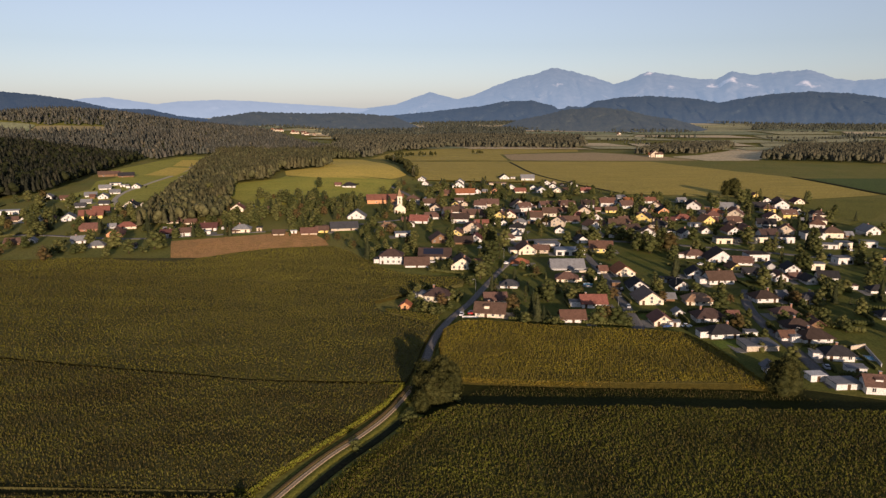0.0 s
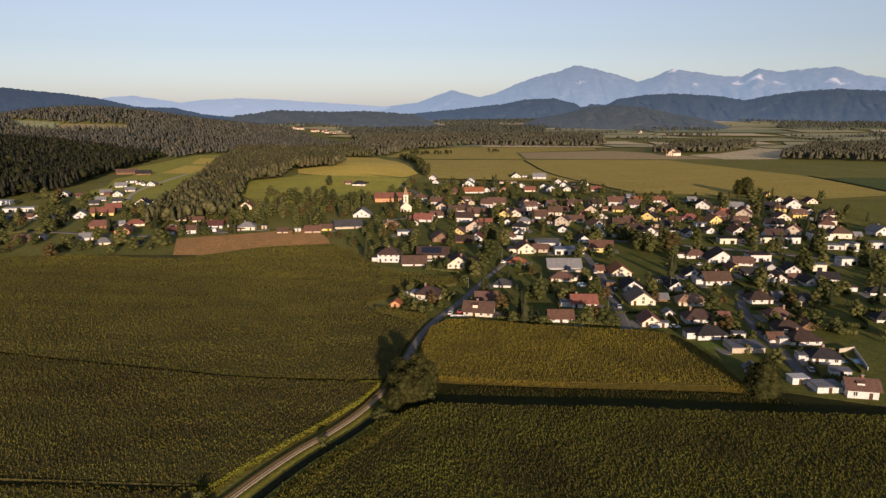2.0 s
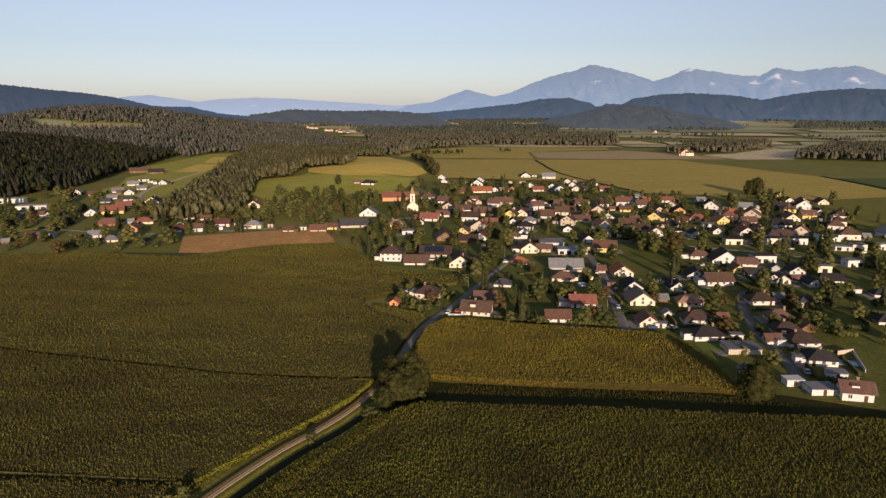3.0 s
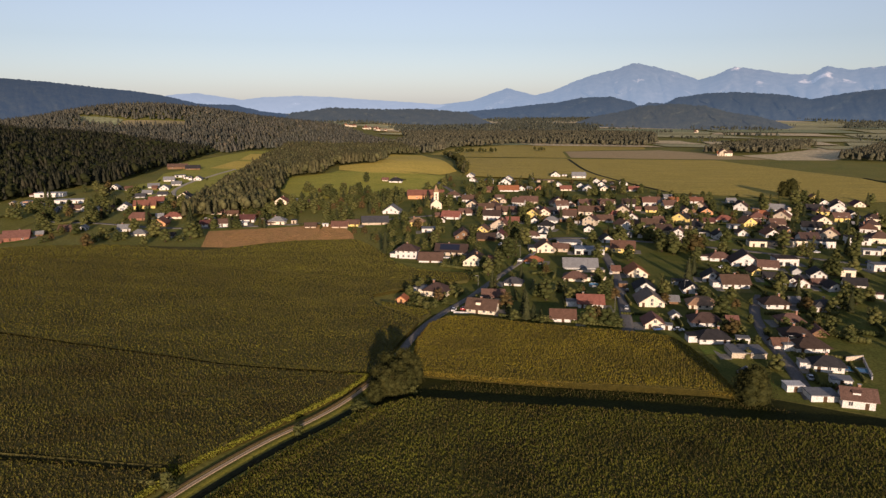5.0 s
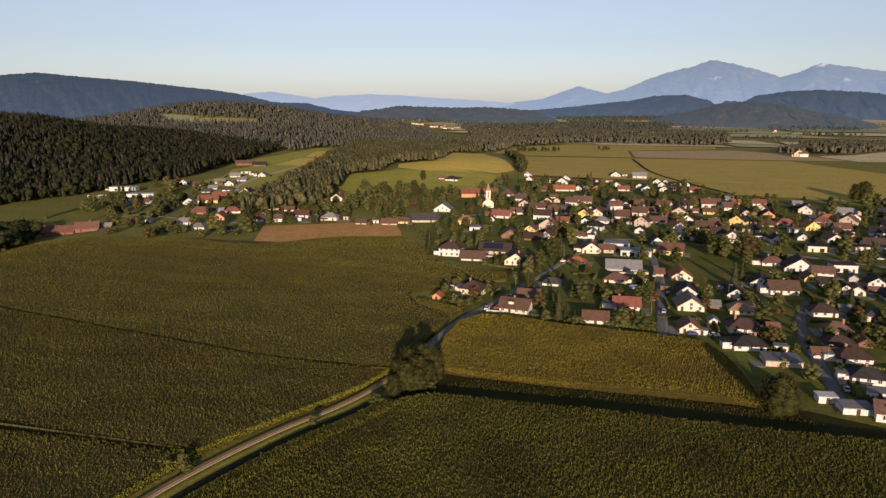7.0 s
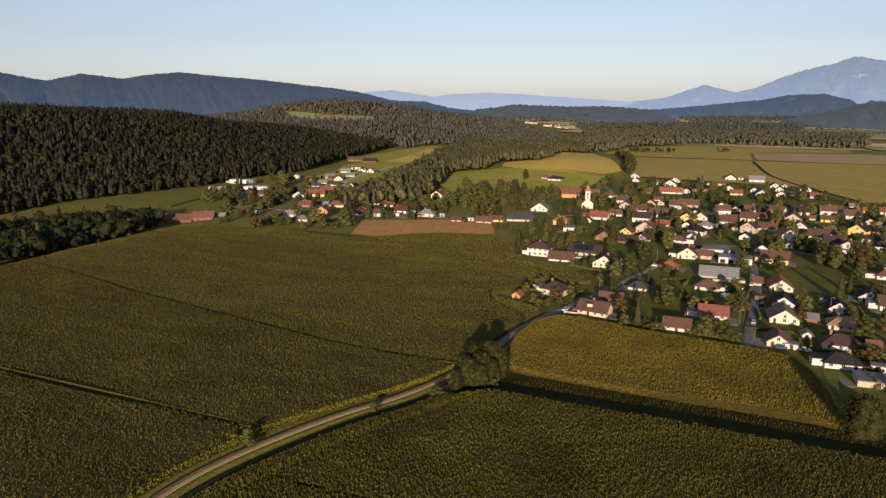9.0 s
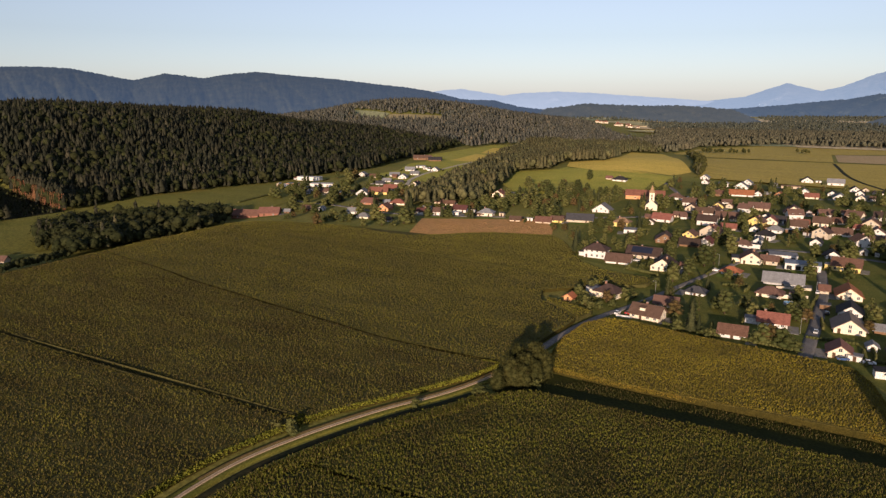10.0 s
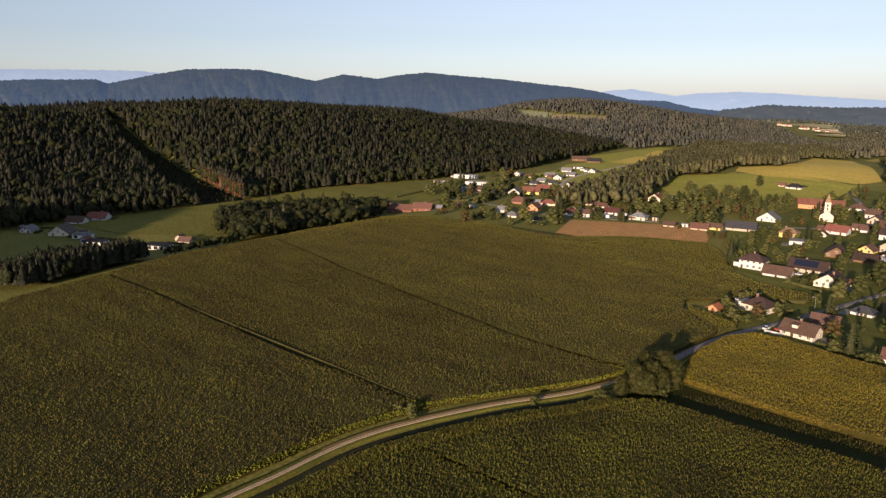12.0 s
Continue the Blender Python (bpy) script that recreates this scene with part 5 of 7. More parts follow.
house(141.7, 350.2, 4, 12.9, 9.1, 3.0, "gable", "white", "brown")
house(117.4, 311.6, -2, 12.1, 7.9, 2.7, "hip", "cream", "tan")
house(112.1, 284.4, 1, 11.6, 8.2, 3.1, "hip", "white", "darkbrown")
house(149.7, 316.1, 4, 10.7, 7.6, 2.8, "hip", "white", "darkbrown")
house(147.5, 290.5, 1, 9.4, 6.6, 2.6, "hip", "yellow", "brown")
house(110.1, 264.7, 5, 11.4, 7.3, 2.7, "hip", "white", "dark")
house(121.4, 264.5, -4, 4.6, 3.4, 2.0, "flat", "white", "grey")
house(118.5, 251.2, 2, 12.1, 8.9, 2.0, "flat", "beige", "grey")
house(112.3, 227.3, -3, 4.0, 4.5, 2.4, "front", "white", "grey")
house(124.1, 220.0, 4, 5.4, 4.0, 2.1, "flat", "white", "white")
house(130.3, 214.3, 3, 8.3, 6.1, 2.0, "flat", "white", "grey")
house(138.9, 210.2, -10, 8.9, 6.3, 3.5, "gable", "white", "brown")
house(141.1, 226.6, -9, 6.0, 4.4, 2.0, "flat", "white", "grey")
house(141.8, 239.2, -7, 9.5, 6.7, 2.9, "hip", "white", "dark")
house(143.2, 258.5, 5, 11.6, 7.5, 2.6, "hip", "white", "darkbrown")
house(143.3, 272.1, -4, 10.2, 7.2, 2.5, "hip", "cream", "darkbrown")
house(169.4, 312.3, -1, 9.0, 6.4, 3.1, "hip", "white", "darkgrey")
house(191.4, 287.7, -6, 9.8, 6.9, 2.1, "hip", "white", "dark")
house(184.9, 584.4, -2, 9.6, 10.9, 2.4, "front", "orange", "dark")
house(189.7, 547.7, -4, 12.7, 8.2, 2.3, "hip", "white", "red")
house(175.7, 538.8, -4, 8.1, 5.7, 2.0, "gable", "beige", "darkred")
house(189.0, 517.6, -1, 9.5, 7.0, 2.2, "flat", "white", "grey")
house(159.6, 485.1, -0, 7.3, 5.3, 2.7, "flat", "white", "dark")
house(166.9, 476.1, 5, 7.1, 8.0, 3.4, "front", "white", "dark")
house(185.9, 490.6, 1, 6.5, 7.4, 2.4, "front", "white", "brown")
house(136.7, 446.5, 5, 8.2, 5.8, 2.2, "gable", "red", "red")
house(224.2, 624.7, 4, 10.3, 11.6, 2.4, "front", "yellow", "dark")
house(223.7, 653.9, 6, 7.6, 5.3, 2.3, "gable", "white", "grey")
house(225.3, 573.0, 1, 12.3, 8.0, 2.9, "hip", "cream", "orange")
house(246.3, 607.3, -8, 14.0, 9.9, 2.6, "gable", "white", "grey")
house(245.6, 583.6, 4, 8.7, 9.8, 2.4, "front", "white", "brown")
house(204.1, 488.8, 5, 9.7, 11.0, 2.6, "front", "white", "redbrown")
house(217.6, 497.1, 4, 8.2, 9.3, 2.4, "front", "orange", "brown")
house(185.0, 455.2, -1, 10.6, 7.8, 3.6, "flat", "cream", "dark")
house(211.7, 459.0, 1, 9.2, 6.7, 3.7, "flat", "cream", "dark")
house(237.2, 500.6, -7, 8.3, 6.1, 2.6, "flat", "white", "dark")
house(227.0, 457.0, 3, 9.9, 7.3, 4.1, "flat", "white", "dark")
house(150.2, 409.5, -1, 11.6, 7.5, 2.6, "hip", "white", "brown")
house(161.4, 400.0, -6, 15.3, 13.5, 2.4, "front", "white", "darkbrown")
house(170.9, 390.9, -9, 9.8, 6.9, 2.3, "gable", "white", "brown")
house(183.7, 401.8, 3, 12.1, 8.9, 4.1, "flat", "white", "darkbrown")
house(160.1, 376.4, 6, 6.3, 7.1, 2.4, "front", "yellow", "brown")
house(165.0, 366.6, -9, 7.4, 5.2, 2.2, "gable", "white", "dark")
house(170.0, 356.2, 2, 7.8, 8.8, 2.4, "front", "white", "dark")
house(174.9, 354.6, -4, 7.2, 8.1, 2.4, "front", "white", "redbrown")
house(190.0, 372.9, -8, 8.1, 9.2, 2.4, "front", "white", "dark")
house(206.7, 377.7, -6, 7.0, 5.1, 3.7, "flat", "cream", "grey")
house(184.0, 356.3, 2, 6.0, 4.4, 2.2, "gable", "beige", "brown")
house(187.7, 348.4, 3, 6.5, 7.3, 2.4, "front", "white", "dark")
house(201.4, 357.3, -10, 9.6, 6.8, 2.0, "gable", "white", "dark")
house(251.6, 469.6, -1, 13.3, 9.8, 4.6, "flat", "white", "dark")
house(245.4, 437.5, -10, 9.5, 7.0, 2.7, "flat", "white", "grey")
house(254.5, 437.0, 1, 8.8, 6.4, 4.0, "flat", "cream", "grey")
house(272.6, 440.2, -6, 8.8, 6.5, 3.8, "flat", "white", "grey")
house(301.0, 488.0, 3, 10.5, 11.8, 2.8, "front", "white", "grey")
house(230.3, 394.2, 5, 9.3, 6.8, 3.7, "flat", "white", "grey")
house(253.7, 394.1, -3, 7.3, 5.4, 3.8, "flat", "orange", "dark")
house(308.7, 690.4, 6, 5.7, 6.4, 2.4, "front", "yellow", "brown")
house(301.3, 649.3, -6, 7.5, 8.5, 2.4, "front", "white", "dark")
house(310.4, 642.8, -9, 9.5, 10.8, 2.4, "front", "white", "redbrown")
house(325.4, 639.3, -1, 9.5, 10.7, 2.4, "front", "cream", "darkred")
house(295.5, 578.7, -10, 9.6, 10.8, 2.4, "front", "white", "dark")
house(261.2, 549.3, -7, 10.9, 12.3, 2.4, "front", "cream", "redbrown")
house(278.6, 609.9, -4, 13.1, 9.2, 2.7, "gable", "yellow", "dark")
house(305.5, 570.6, -1, 5.7, 6.4, 2.4, "front", "cream", "dark")
house(-24.3, 813.4, -5, 8.0, 9.1, 2.4, "front", "white", "grey")
house(-19.5, 778.7, -7, 6.4, 7.2, 2.4, "front", "white", "brown")
house(-0.6, 769.1, 6, 8.9, 6.3, 4.1, "hip", "white", "grey")
house(2.3, 698.0, -3, 10.4, 7.3, 2.8, "gable", "brown", "redbrown")
house(21.3, 709.0, 6, 21.0, 10.0, 2.3, "gable", "white", "orange")
house(34.9, 717.7, 5, 7.1, 8.0, 2.4, "front", "white", "brown")
house(19.5, 801.5, -3, 9.2, 10.4, 2.4, "front", "white", "grey")
house(16.7, 764.5, -1, 12.6, 11.1, 2.4, "front", "white", "grey")
house(53.1, 719.0, -2, 8.3, 9.4, 2.4, "front", "orange", "orange")
house(62.3, 793.3, 2, 20.9, 10.0, 2.1, "flat", "beige", "tan")
house(75.0, 860.0, 1, 11.3, 12.7, 2.4, "front", "white", "dark")
house(101.9, 846.2, 0, 15.3, 10.0, 3.4, "gable", "white", "grey")
house(73.6, 757.2, 1, 7.5, 8.4, 2.4, "front", "white", "grey")
house(79.8, 723.9, 6, 10.8, 7.6, 2.4, "gable", "cream", "red")
house(97.0, 753.1, -1, 7.4, 8.4, 2.4, "front", "white", "dark")
house(102.6, 727.3, -2, 10.8, 12.1, 2.4, "front", "white", "grey")
house(117.3, 797.0, 3, 9.2, 10.4, 2.4, "front", "white", "dark")
house(120.6, 768.2, -5, 7.6, 8.6, 2.4, "front", "white", "dark")
house(119.6, 730.6, -4, 8.4, 9.5, 2.4, "front", "cream", "grey")
house(-15.1, 640.6, 8, 5.3, 6.0, 4.0, "front", "white", "white")
house(-6.8, 600.9, 1, 9.9, 11.2, 2.4, "front", "beige", "brown")
house(11.1, 621.6, 0, 8.2, 9.3, 2.4, "front", "yellow", "brown")
house(-18.4, 536.6, -7, 13.3, 9.4, 2.8, "gable", "white", "red")
house(-10.1, 562.9, -1, 8.4, 5.9, 2.2, "gable", "cream", "brown")
house(24.0, 564.1, 0, 15.8, 10.0, 3.0, "gable", "cream", "brown")
house(19.6, 509.7, -9, 7.6, 8.6, 2.4, "front", "white", "darkred")
house(29.1, 523.3, 0, 9.6, 6.7, 2.0, "gable", "beige", "red")
house(41.8, 626.5, 0, 15.5, 10.0, 2.9, "gable", "beige", "brown")
house(49.9, 582.7, -9, 6.7, 7.6, 2.4, "front", "white", "dark")
house(53.8, 563.1, -1, 10.2, 11.5, 2.4, "front", "cream", "red")
house(58.5, 525.8, -4, 9.6, 6.8, 2.8, "hip", "white", "grey")
house(67.5, 618.7, 2, 14.3, 12.6, 2.4, "front", "cream", "brown")
house(59.6, 575.3, -5, 8.6, 6.1, 2.3, "gable", "beige", "dark")
house(74.1, 560.3, 3, 9.3, 6.6, 3.0, "gable", "white", "red")
house(104.6, 623.6, 3, 11.3, 8.0, 2.5, "gable", "beige", "redbrown")
house(9.5, 481.3, -8, 8.0, 9.0, 2.4, "front", "yellow", "brown")
house(22.0, 462.0, -8, 8.4, 9.5, 2.4, "front", "white", "darkred")
house(13.4, 453.5, 2, 11.3, 8.0, 2.1, "gable", "brown", "darkbrown")
house(-2.6, 459.7, 8, 11.4, 12.9, 2.4, "front", "brown", "brown")
house(43.7, 466.8, -7, 9.3, 6.6, 2.5, "hip", "white", "brown")
house(51.4, 481.6, -4, 6.4, 7.2, 2.4, "front", "white", "grey")
house(144.1, 781.1, 0, 10.3, 11.6, 2.4, "front", "white", "brown")
house(148.7, 727.8, -4, 9.6, 6.8, 2.5, "gable", "cream", "red")
house(99.5, 586.4, -3, 9.7, 6.9, 2.4, "gable", "cream", "redbrown")
house(118.7, 587.0, -4, 11.6, 13.1, 2.4, "front", "beige", "brown")
house(108.3, 567.1, -3, 7.5, 5.3, 2.0, "gable", "white", "red")
house(98.8, 534.6, 0, 11.5, 8.1, 2.5, "gable", "white", "brown")
house(152.5, 642.4, -5, 11.7, 8.2, 2.6, "gable", "beige", "brown")
house(142.3, 589.5, -3, 8.8, 6.2, 2.8, "gable", "yellow", "brown")
house(171.7, 673.5, 3, 6.7, 4.9, 2.3, "gable", "white", "grey")
house(172.5, 649.0, -9, 7.5, 5.3, 2.7, "gable", "orange", "orange")
house(191.3, 646.5, -1, 10.7, 7.5, 2.7, "gable", "white", "red")
house(168.4, 584.9, 2, 9.7, 10.9, 2.4, "front", "beige", "brown")
house(161.1, 557.2, -5, 10.2, 7.2, 2.3, "gable", "cream", "brown")
house(83.6, 495.1, -5, 6.6, 7.4, 2.4, "front", "white", "dark")
house(91.9, 458.0, 4, 7.6, 8.6, 2.4, "front", "white", "dark")
house(108.7, 476.2, -5, 4.0, 4.5, 2.4, "front", "white", "grey")
house(98.0, 427.3, -6, 13.5, 9.5, 3.5, "gable", "yellow", "redbrown")
house(118.2, 523.4, -2, 7.0, 5.1, 2.0, "gable", "beige", "brown")
house(-53.5, 642.6, 8, 33.0, 11.0, 4.2, "gable", "orange", "red")
house(-98.5, 734.4, -1, 13.6, 8.8, 2.5, "hip", "white", "dark")
house(-28.8, 655.9, 1, 13.1, 8.4, 2.6, "hip", "white", "brown")
house(-69.2, 556.7, 3, 14.0, 12.0, 2.2, "front", "white", "grey")
house(-72.5, 505.7, 12, 19.0, 10.0, 2.4, "gable", "beige", "darkgrey")
house(-40.1, 501.9, 4, 11.0, 7.8, 3.7, "hip", "yellow", "tan")
house(-27.9, 479.6, 10, 11.3, 8.3, 2.6, "flat", "white", "grey")
house(-86.9, 495.7, 3, 8.6, 6.0, 2.4, "gable", "yellow", "brown")
house(-176.4, 596.8, 8, 10.4, 11.8, 2.9, "front", "cream", "red")
house(-191.9, 479.1, 16, 7.8, 5.5, 2.9, "gable", "white", "darkred")
house(-178.8, 482.4, 19, 9.5, 6.7, 3.2, "gable", "white", "brown")
house(-170.3, 502.8, 11, 10.7, 7.6, 2.9, "gable", "white", "darkred")
house(-144.1, 495.6, 6, 11.4, 8.0, 3.2, "hip", "cream", "grey")
house(-425.1, 635.4, 13, 26.7, 10.0, 3.7, "flat", "white", "white")
house(-379.0, 598.3, 19, 24.9, 10.0, 3.0, "flat", "white", "white")
house(-408.8, 586.3, 15, 11.9, 8.7, 3.0, "flat", "orange", "grey")
house(-379.7, 560.1, 24, 10.2, 7.2, 2.8, "gable", "white", "grey")
house(-348.9, 560.0, 24, 8.9, 6.3, 2.0, "gable", "beige", "brown")
house(-336.9, 557.0, 13, 6.6, 7.5, 2.4, "front", "white", "brown")
house(-321.7, 557.2, 14, 10.9, 12.3, 2.4, "front", "white", "grey")
house(-300.2, 556.2, 22, 10.7, 12.1, 2.4, "front", "white", "grey")
house(-283.9, 559.7, 18, 17.1, 10.0, 3.5, "gable", "yellow", "red")
house(-292.4, 594.1, 20, 12.4, 8.8, 2.7, "gable", "cream", "red")
house(-397.4, 701.5, 14, 8.1, 9.2, 2.4, "front", "white", "grey")
house(-222.4, 441.7, 11, 9.4, 6.7, 2.1, "hip", "cream", "grey")
house(-256.4, 502.1, 13, 12.6, 8.9, 2.4, "gable", "redbrown", "redbrown")
house(-233.5, 510.6, 20, 12.6, 8.1, 2.3, "hip", "cream", "red")
house(-228.5, 481.5, 12, 10.1, 11.4, 2.4, "front", "orange", "redbrown")
house(-240.6, 455.6, 14, 8.9, 6.3, 2.6, "gable", "white", "grey")
house(-277.9, 619.1, 13, 11.5, 13.0, 2.7, "front", "cream", "dark")
house(-207.6, 535.1, 12, 10.9, 7.7, 2.0, "gable", "beige", "brown")
house(-317.2, 417.3, 20, 21.9, 10.0, 3.0, "gable", "red", "redbrown")
house(-299.9, 425.0, 27, 14.9, 10.0, 3.0, "gable", "red", "redbrown")
house(-198.7, 437.9, 10, 5.9, 4.3, 2.0, "gable", "grey", "dark")
house(-281.1, 450.2, 11, 9.1, 6.4, 2.3, "gable", "brown", "brown")
house(-361.8, 716.1, 23, 10.9, 7.7, 2.2, "gable", "white", "grey")
house(-375.4, 776.2, 21, 11.7, 8.2, 2.4, "gable", "white", "grey")
house(-384.5, 820.9, 22, 12.2, 9.0, 2.5, "flat", "white", "grey")
house(-346.9, 790.8, 13, 8.8, 9.9, 2.4, "front", "white", "grey")
house(-439.6, 923.4, 22, 25.8, 10.0, 3.5, "gable", "brown", "brown")
house(-412.6, 913.2, 21, 18.5, 10.0, 2.7, "gable", "brown", "dark")
house(-149.8, 592.4, 6, 10.4, 7.4, 2.0, "gable", "beige", "brown")
house(-459.9, 183.2, 40, 8.2, 9.2, 2.4, "front", "white", "grey")
house(-433.0, 195.7, 40, 14.4, 12.7, 2.4, "front", "cream", "greybrown")
house(-473.0, 221.5, 37, 13.2, 9.3, 2.4, "gable", "white", "brown")
house(-475.8, 239.3, 34, 15.3, 10.0, 2.8, "gable", "white", "red")
house(-410.7, 200.2, 31, 11.0, 8.1, 2.5, "flat", "white", "grey")
house(-383.4, 196.8, 31, 13.5, 10.0, 2.4, "flat", "white", "dark")
house(-342.3, 217.9, 27, 16.9, 10.0, 2.5, "flat", "white", "dark")
house(-344.1, 239.0, 24, 8.4, 5.9, 2.0, "gable", "beige", "brown")
house(-341.1, 665.8, 17, 8.9, 6.3, 2.1, "gable", "white", "grey")
house(-333.9, 640.1, 13, 8.6, 6.1, 2.0, "gable", "grey", "darkgrey")
house(-342.8, 703.1, 20, 9.3, 10.5, 2.4, "front", "white", "grey")
house(-316.5, 650.5, 8, 8.6, 6.1, 2.0, "gable", "white", "darkgrey")
house(-347.6, 739.5, 21, 9.7, 6.8, 2.2, "gable", "white", "grey")
house(-366.1, 803.9, 17, 9.0, 6.6, 2.4, "flat", "white", "grey")
house(-375.4, 692.3, 23, 9.3, 6.6, 2.2, "gable", "beige", "redbrown")
house(-318.5, 562.9, 24, 6.6, 4.9, 2.0, "gable", "white", "brown")
house(-362.5, 562.4, 25, 7.9, 5.8, 2.0, "flat", "white", "grey")
house(-360.1, 546.1, 20, 8.8, 6.2, 2.0, "gable", "grey", "grey")
house(-413.6, 579.0, 12, 10.6, 7.8, 2.0, "flat", "white", "white")
house(-167.8, 488.0, 17, 6.3, 4.6, 2.0, "flat", "white", "white")
house(-197.1, 496.5, 9, 6.5, 4.8, 2.0, "gable", "white", "grey")
house(-193.4, 530.3, 10, 7.8, 5.5, 2.0, "gable", "cream", "redbrown")
house(-148.3, 492.8, 14, 5.4, 3.9, 2.0, "gable", "beige", "brown")
house(-195.4, 483.9, 15, 6.3, 7.1, 2.4, "front", "white", "darkred")
house(-115.2, 483.8, 8, 7.6, 5.4, 2.0, "gable", "beige", "brown")
house(-106.1, 489.6, 16, 4.3, 3.1, 2.0, "flat", "white", "white")
house(-94.7, 487.7, 10, 11.0, 7.7, 2.0, "gable", "beige", "redbrown")
house(-23.6, 518.8, 2, 4.4, 4.9, 2.4, "front", "white", "brown")
house(-7.9, 643.5, -1, 5.3, 3.9, 2.1, "gable", "cream", "brown")
house(15.0, 649.7, 7, 7.5, 5.3, 2.2, "gable", "white", "brown")
house(45.7, 523.8, 0, 6.0, 6.7, 2.4, "front", "white", "dark")
house(96.9, 368.1, 3, 10.4, 11.8, 2.4, "front", "cream", "orange")
house(211.7, 330.2, -6, 8.4, 5.9, 2.1, "hip", "white", "dark")

# ---- single trees ----
tree("spruce", 39.4, 281.6, 1.05)
tree("spruce", 38.6, 290.4, 0.87)
tree("spruce", 42.3, 282.4, 0.62)
tree("autumn", 30.4, 297.3, 1.19)
tree("round", 32.0, 290.4, 0.55)
tree("round", 34.4, 280.0, 0.70)
tree("shrub", 44.8, 278.7, 1.90)
tree("shrub", 48.0, 279.5, 1.57)
tree("poplar", 57.3, 317.4, 0.71)
tree("round", 59.6, 312.5, 0.90)
tree("round", 64.1, 319.3, 0.74)
tree("round", 55.0, 327.6, 0.81)
tree("round", 65.2, 280.6, 1.04)
tree("autumn", 68.7, 281.4, 1.16)
tree("round", 72.3, 278.5, 1.20)
tree("tall", 74.9, 277.8, 0.47)
tree("shrub", 62.2, 279.8, 1.90)
tree("shrub", 77.2, 279.3, 1.80)
tree("tall", 19.6, 357.5, 0.80)
tree("round", 16.7, 372.2, 0.90)
tree("tall", 24.4, 377.2, 0.81)
tree("tall", 29.1, 399.4, 0.94)
tree("poplar", 33.5, 405.5, 1.21)
tree("tall", 39.2, 436.4, 0.93)
tree("fruit", 13.8, 344.9, 1.24)
tree("round", 4.3, 318.7, 0.78)
tree("fruit", 1.5, 309.1, 0.94)
tree("fruit", 7.6, 323.7, 0.98)
tree("round", -8.0, 298.3, 0.62)
tree("shrub", -4.7, 294.7, 1.83)
tree("fruit", -11.2, 301.9, 0.92)
tree("fruit", -1.0, 294.6, 0.81)
tree("shrub", -12.6, 294.9, 1.43)
tree("shrub", 3.3, 301.6, 1.45)
tree("round", -8.1, 334.1, 0.57)
tree("round", -12.1, 328.9, 0.68)
tree("shrub", 12.2, 350.5, 1.90)
tree("round", -41.1, 400.7, 0.75)
tree("round", -44.7, 410.1, 0.69)
tree("tall", -40.8, 426.9, 0.55)
tree("round", -23.9, 400.7, 0.67)
tree("tall", -22.9, 419.9, 0.67)
tree("tall", -16.8, 416.5, 0.62)
tree("tall", -19.4, 437.1, 0.70)
tree("shrub", -5.9, 372.4, 1.77)
tree("round", 0.3, 374.9, 0.63)
tree("round", 4.1, 380.2, 0.78)
tree("tall", -30.3, 437.3, 0.51)
tree("tall", -37.0, 441.1, 0.47)
tree("autumn", 102.0, 314.2, 0.75)
tree("round", 103.0, 328.3, 0.52)
tree("round", 121.9, 328.7, 0.74)
tree("fruit", 121.5, 337.2, 0.77)
tree("round", 134.3, 326.8, 0.85)
tree("fruit", 127.9, 318.7, 0.82)
tree("autumn", 132.3, 310.9, 0.61)
tree("fruit", 140.7, 318.7, 0.75)
tree("round", 149.8, 328.6, 0.54)
tree("round", 126.0, 262.1, 0.60)
tree("alder", 109.0, 208.3, 1.12)
tree("alder", 106.8, 211.0, 1.0)
tree("alder", 111.5, 211.5, 0.9)
tree("round", 124.6, 236.6, 0.77)
tree("fruit", 133.3, 273.4, 0.66)
tree("autumn", 124.6, 281.2, 0.47)
tree("round", 132.3, 291.0, 0.48)
tree("round", 170.6, 306.6, 1.05)
tree("tall", 179.2, 316.0, 0.87)
tree("spruce", 179.8, 310.2, 0.77)
tree("round", 167.8, 326.2, 0.77)
tree("round", 160.7, 301.2, 0.67)
tree("round", 163.3, 289.0, 0.70)
tree("tall", 137.7, 432.8, 1.06)
tree("autumn", 141.6, 429.3, 1.67)
tree("tall", 127.5, 422.5, 0.93)
tree("round", 128.0, 436.5, 1.43)
tree("round", 168.0, 462.5, 1.09)
tree("round", 157.1, 415.6, 0.82)
tree("tall", 236.1, 602.5, 0.95)
tree("tall", 271.9, 635.6, 1.23)
tree("tall", 287.2, 657.1, 1.12)
tree("round", 213.0, 385.1, 1.06)
tree("round", 187.8, 328.0, 1.02)
tree("tall", 188.3, 323.8, 0.64)
tree("round", 196.1, 329.9, 0.97)
tree("round", 239.3, 377.7, 1.32)
tree("tall", 230.7, 359.5, 0.54)
tree("round", 218.9, 349.8, 0.80)
tree("spruce", 334.9, 642.7, 0.98)
tree("fruit", 192.5, 427.7, 1.11)
tree("tall", 122.9, 451.5, 0.84)
tree("tall", 121.8, 429.4, 0.94)
tree("round", 120.8, 465.4, 1.33)
tree("round", 116.4, 475.8, 1.54)
tree("round", 99.9, 465.9, 1.50)
tree("tall", 138.9, 534.1, 0.75)
tree("round", 143.2, 520.8, 1.19)
tree("tall", 0.5, 601.3, 0.82)
tree("tall", 3.6, 542.7, 0.74)
tree("tall", -26.1, 592.3, 0.93)
tree("tall", -34.1, 607.7, 0.89)
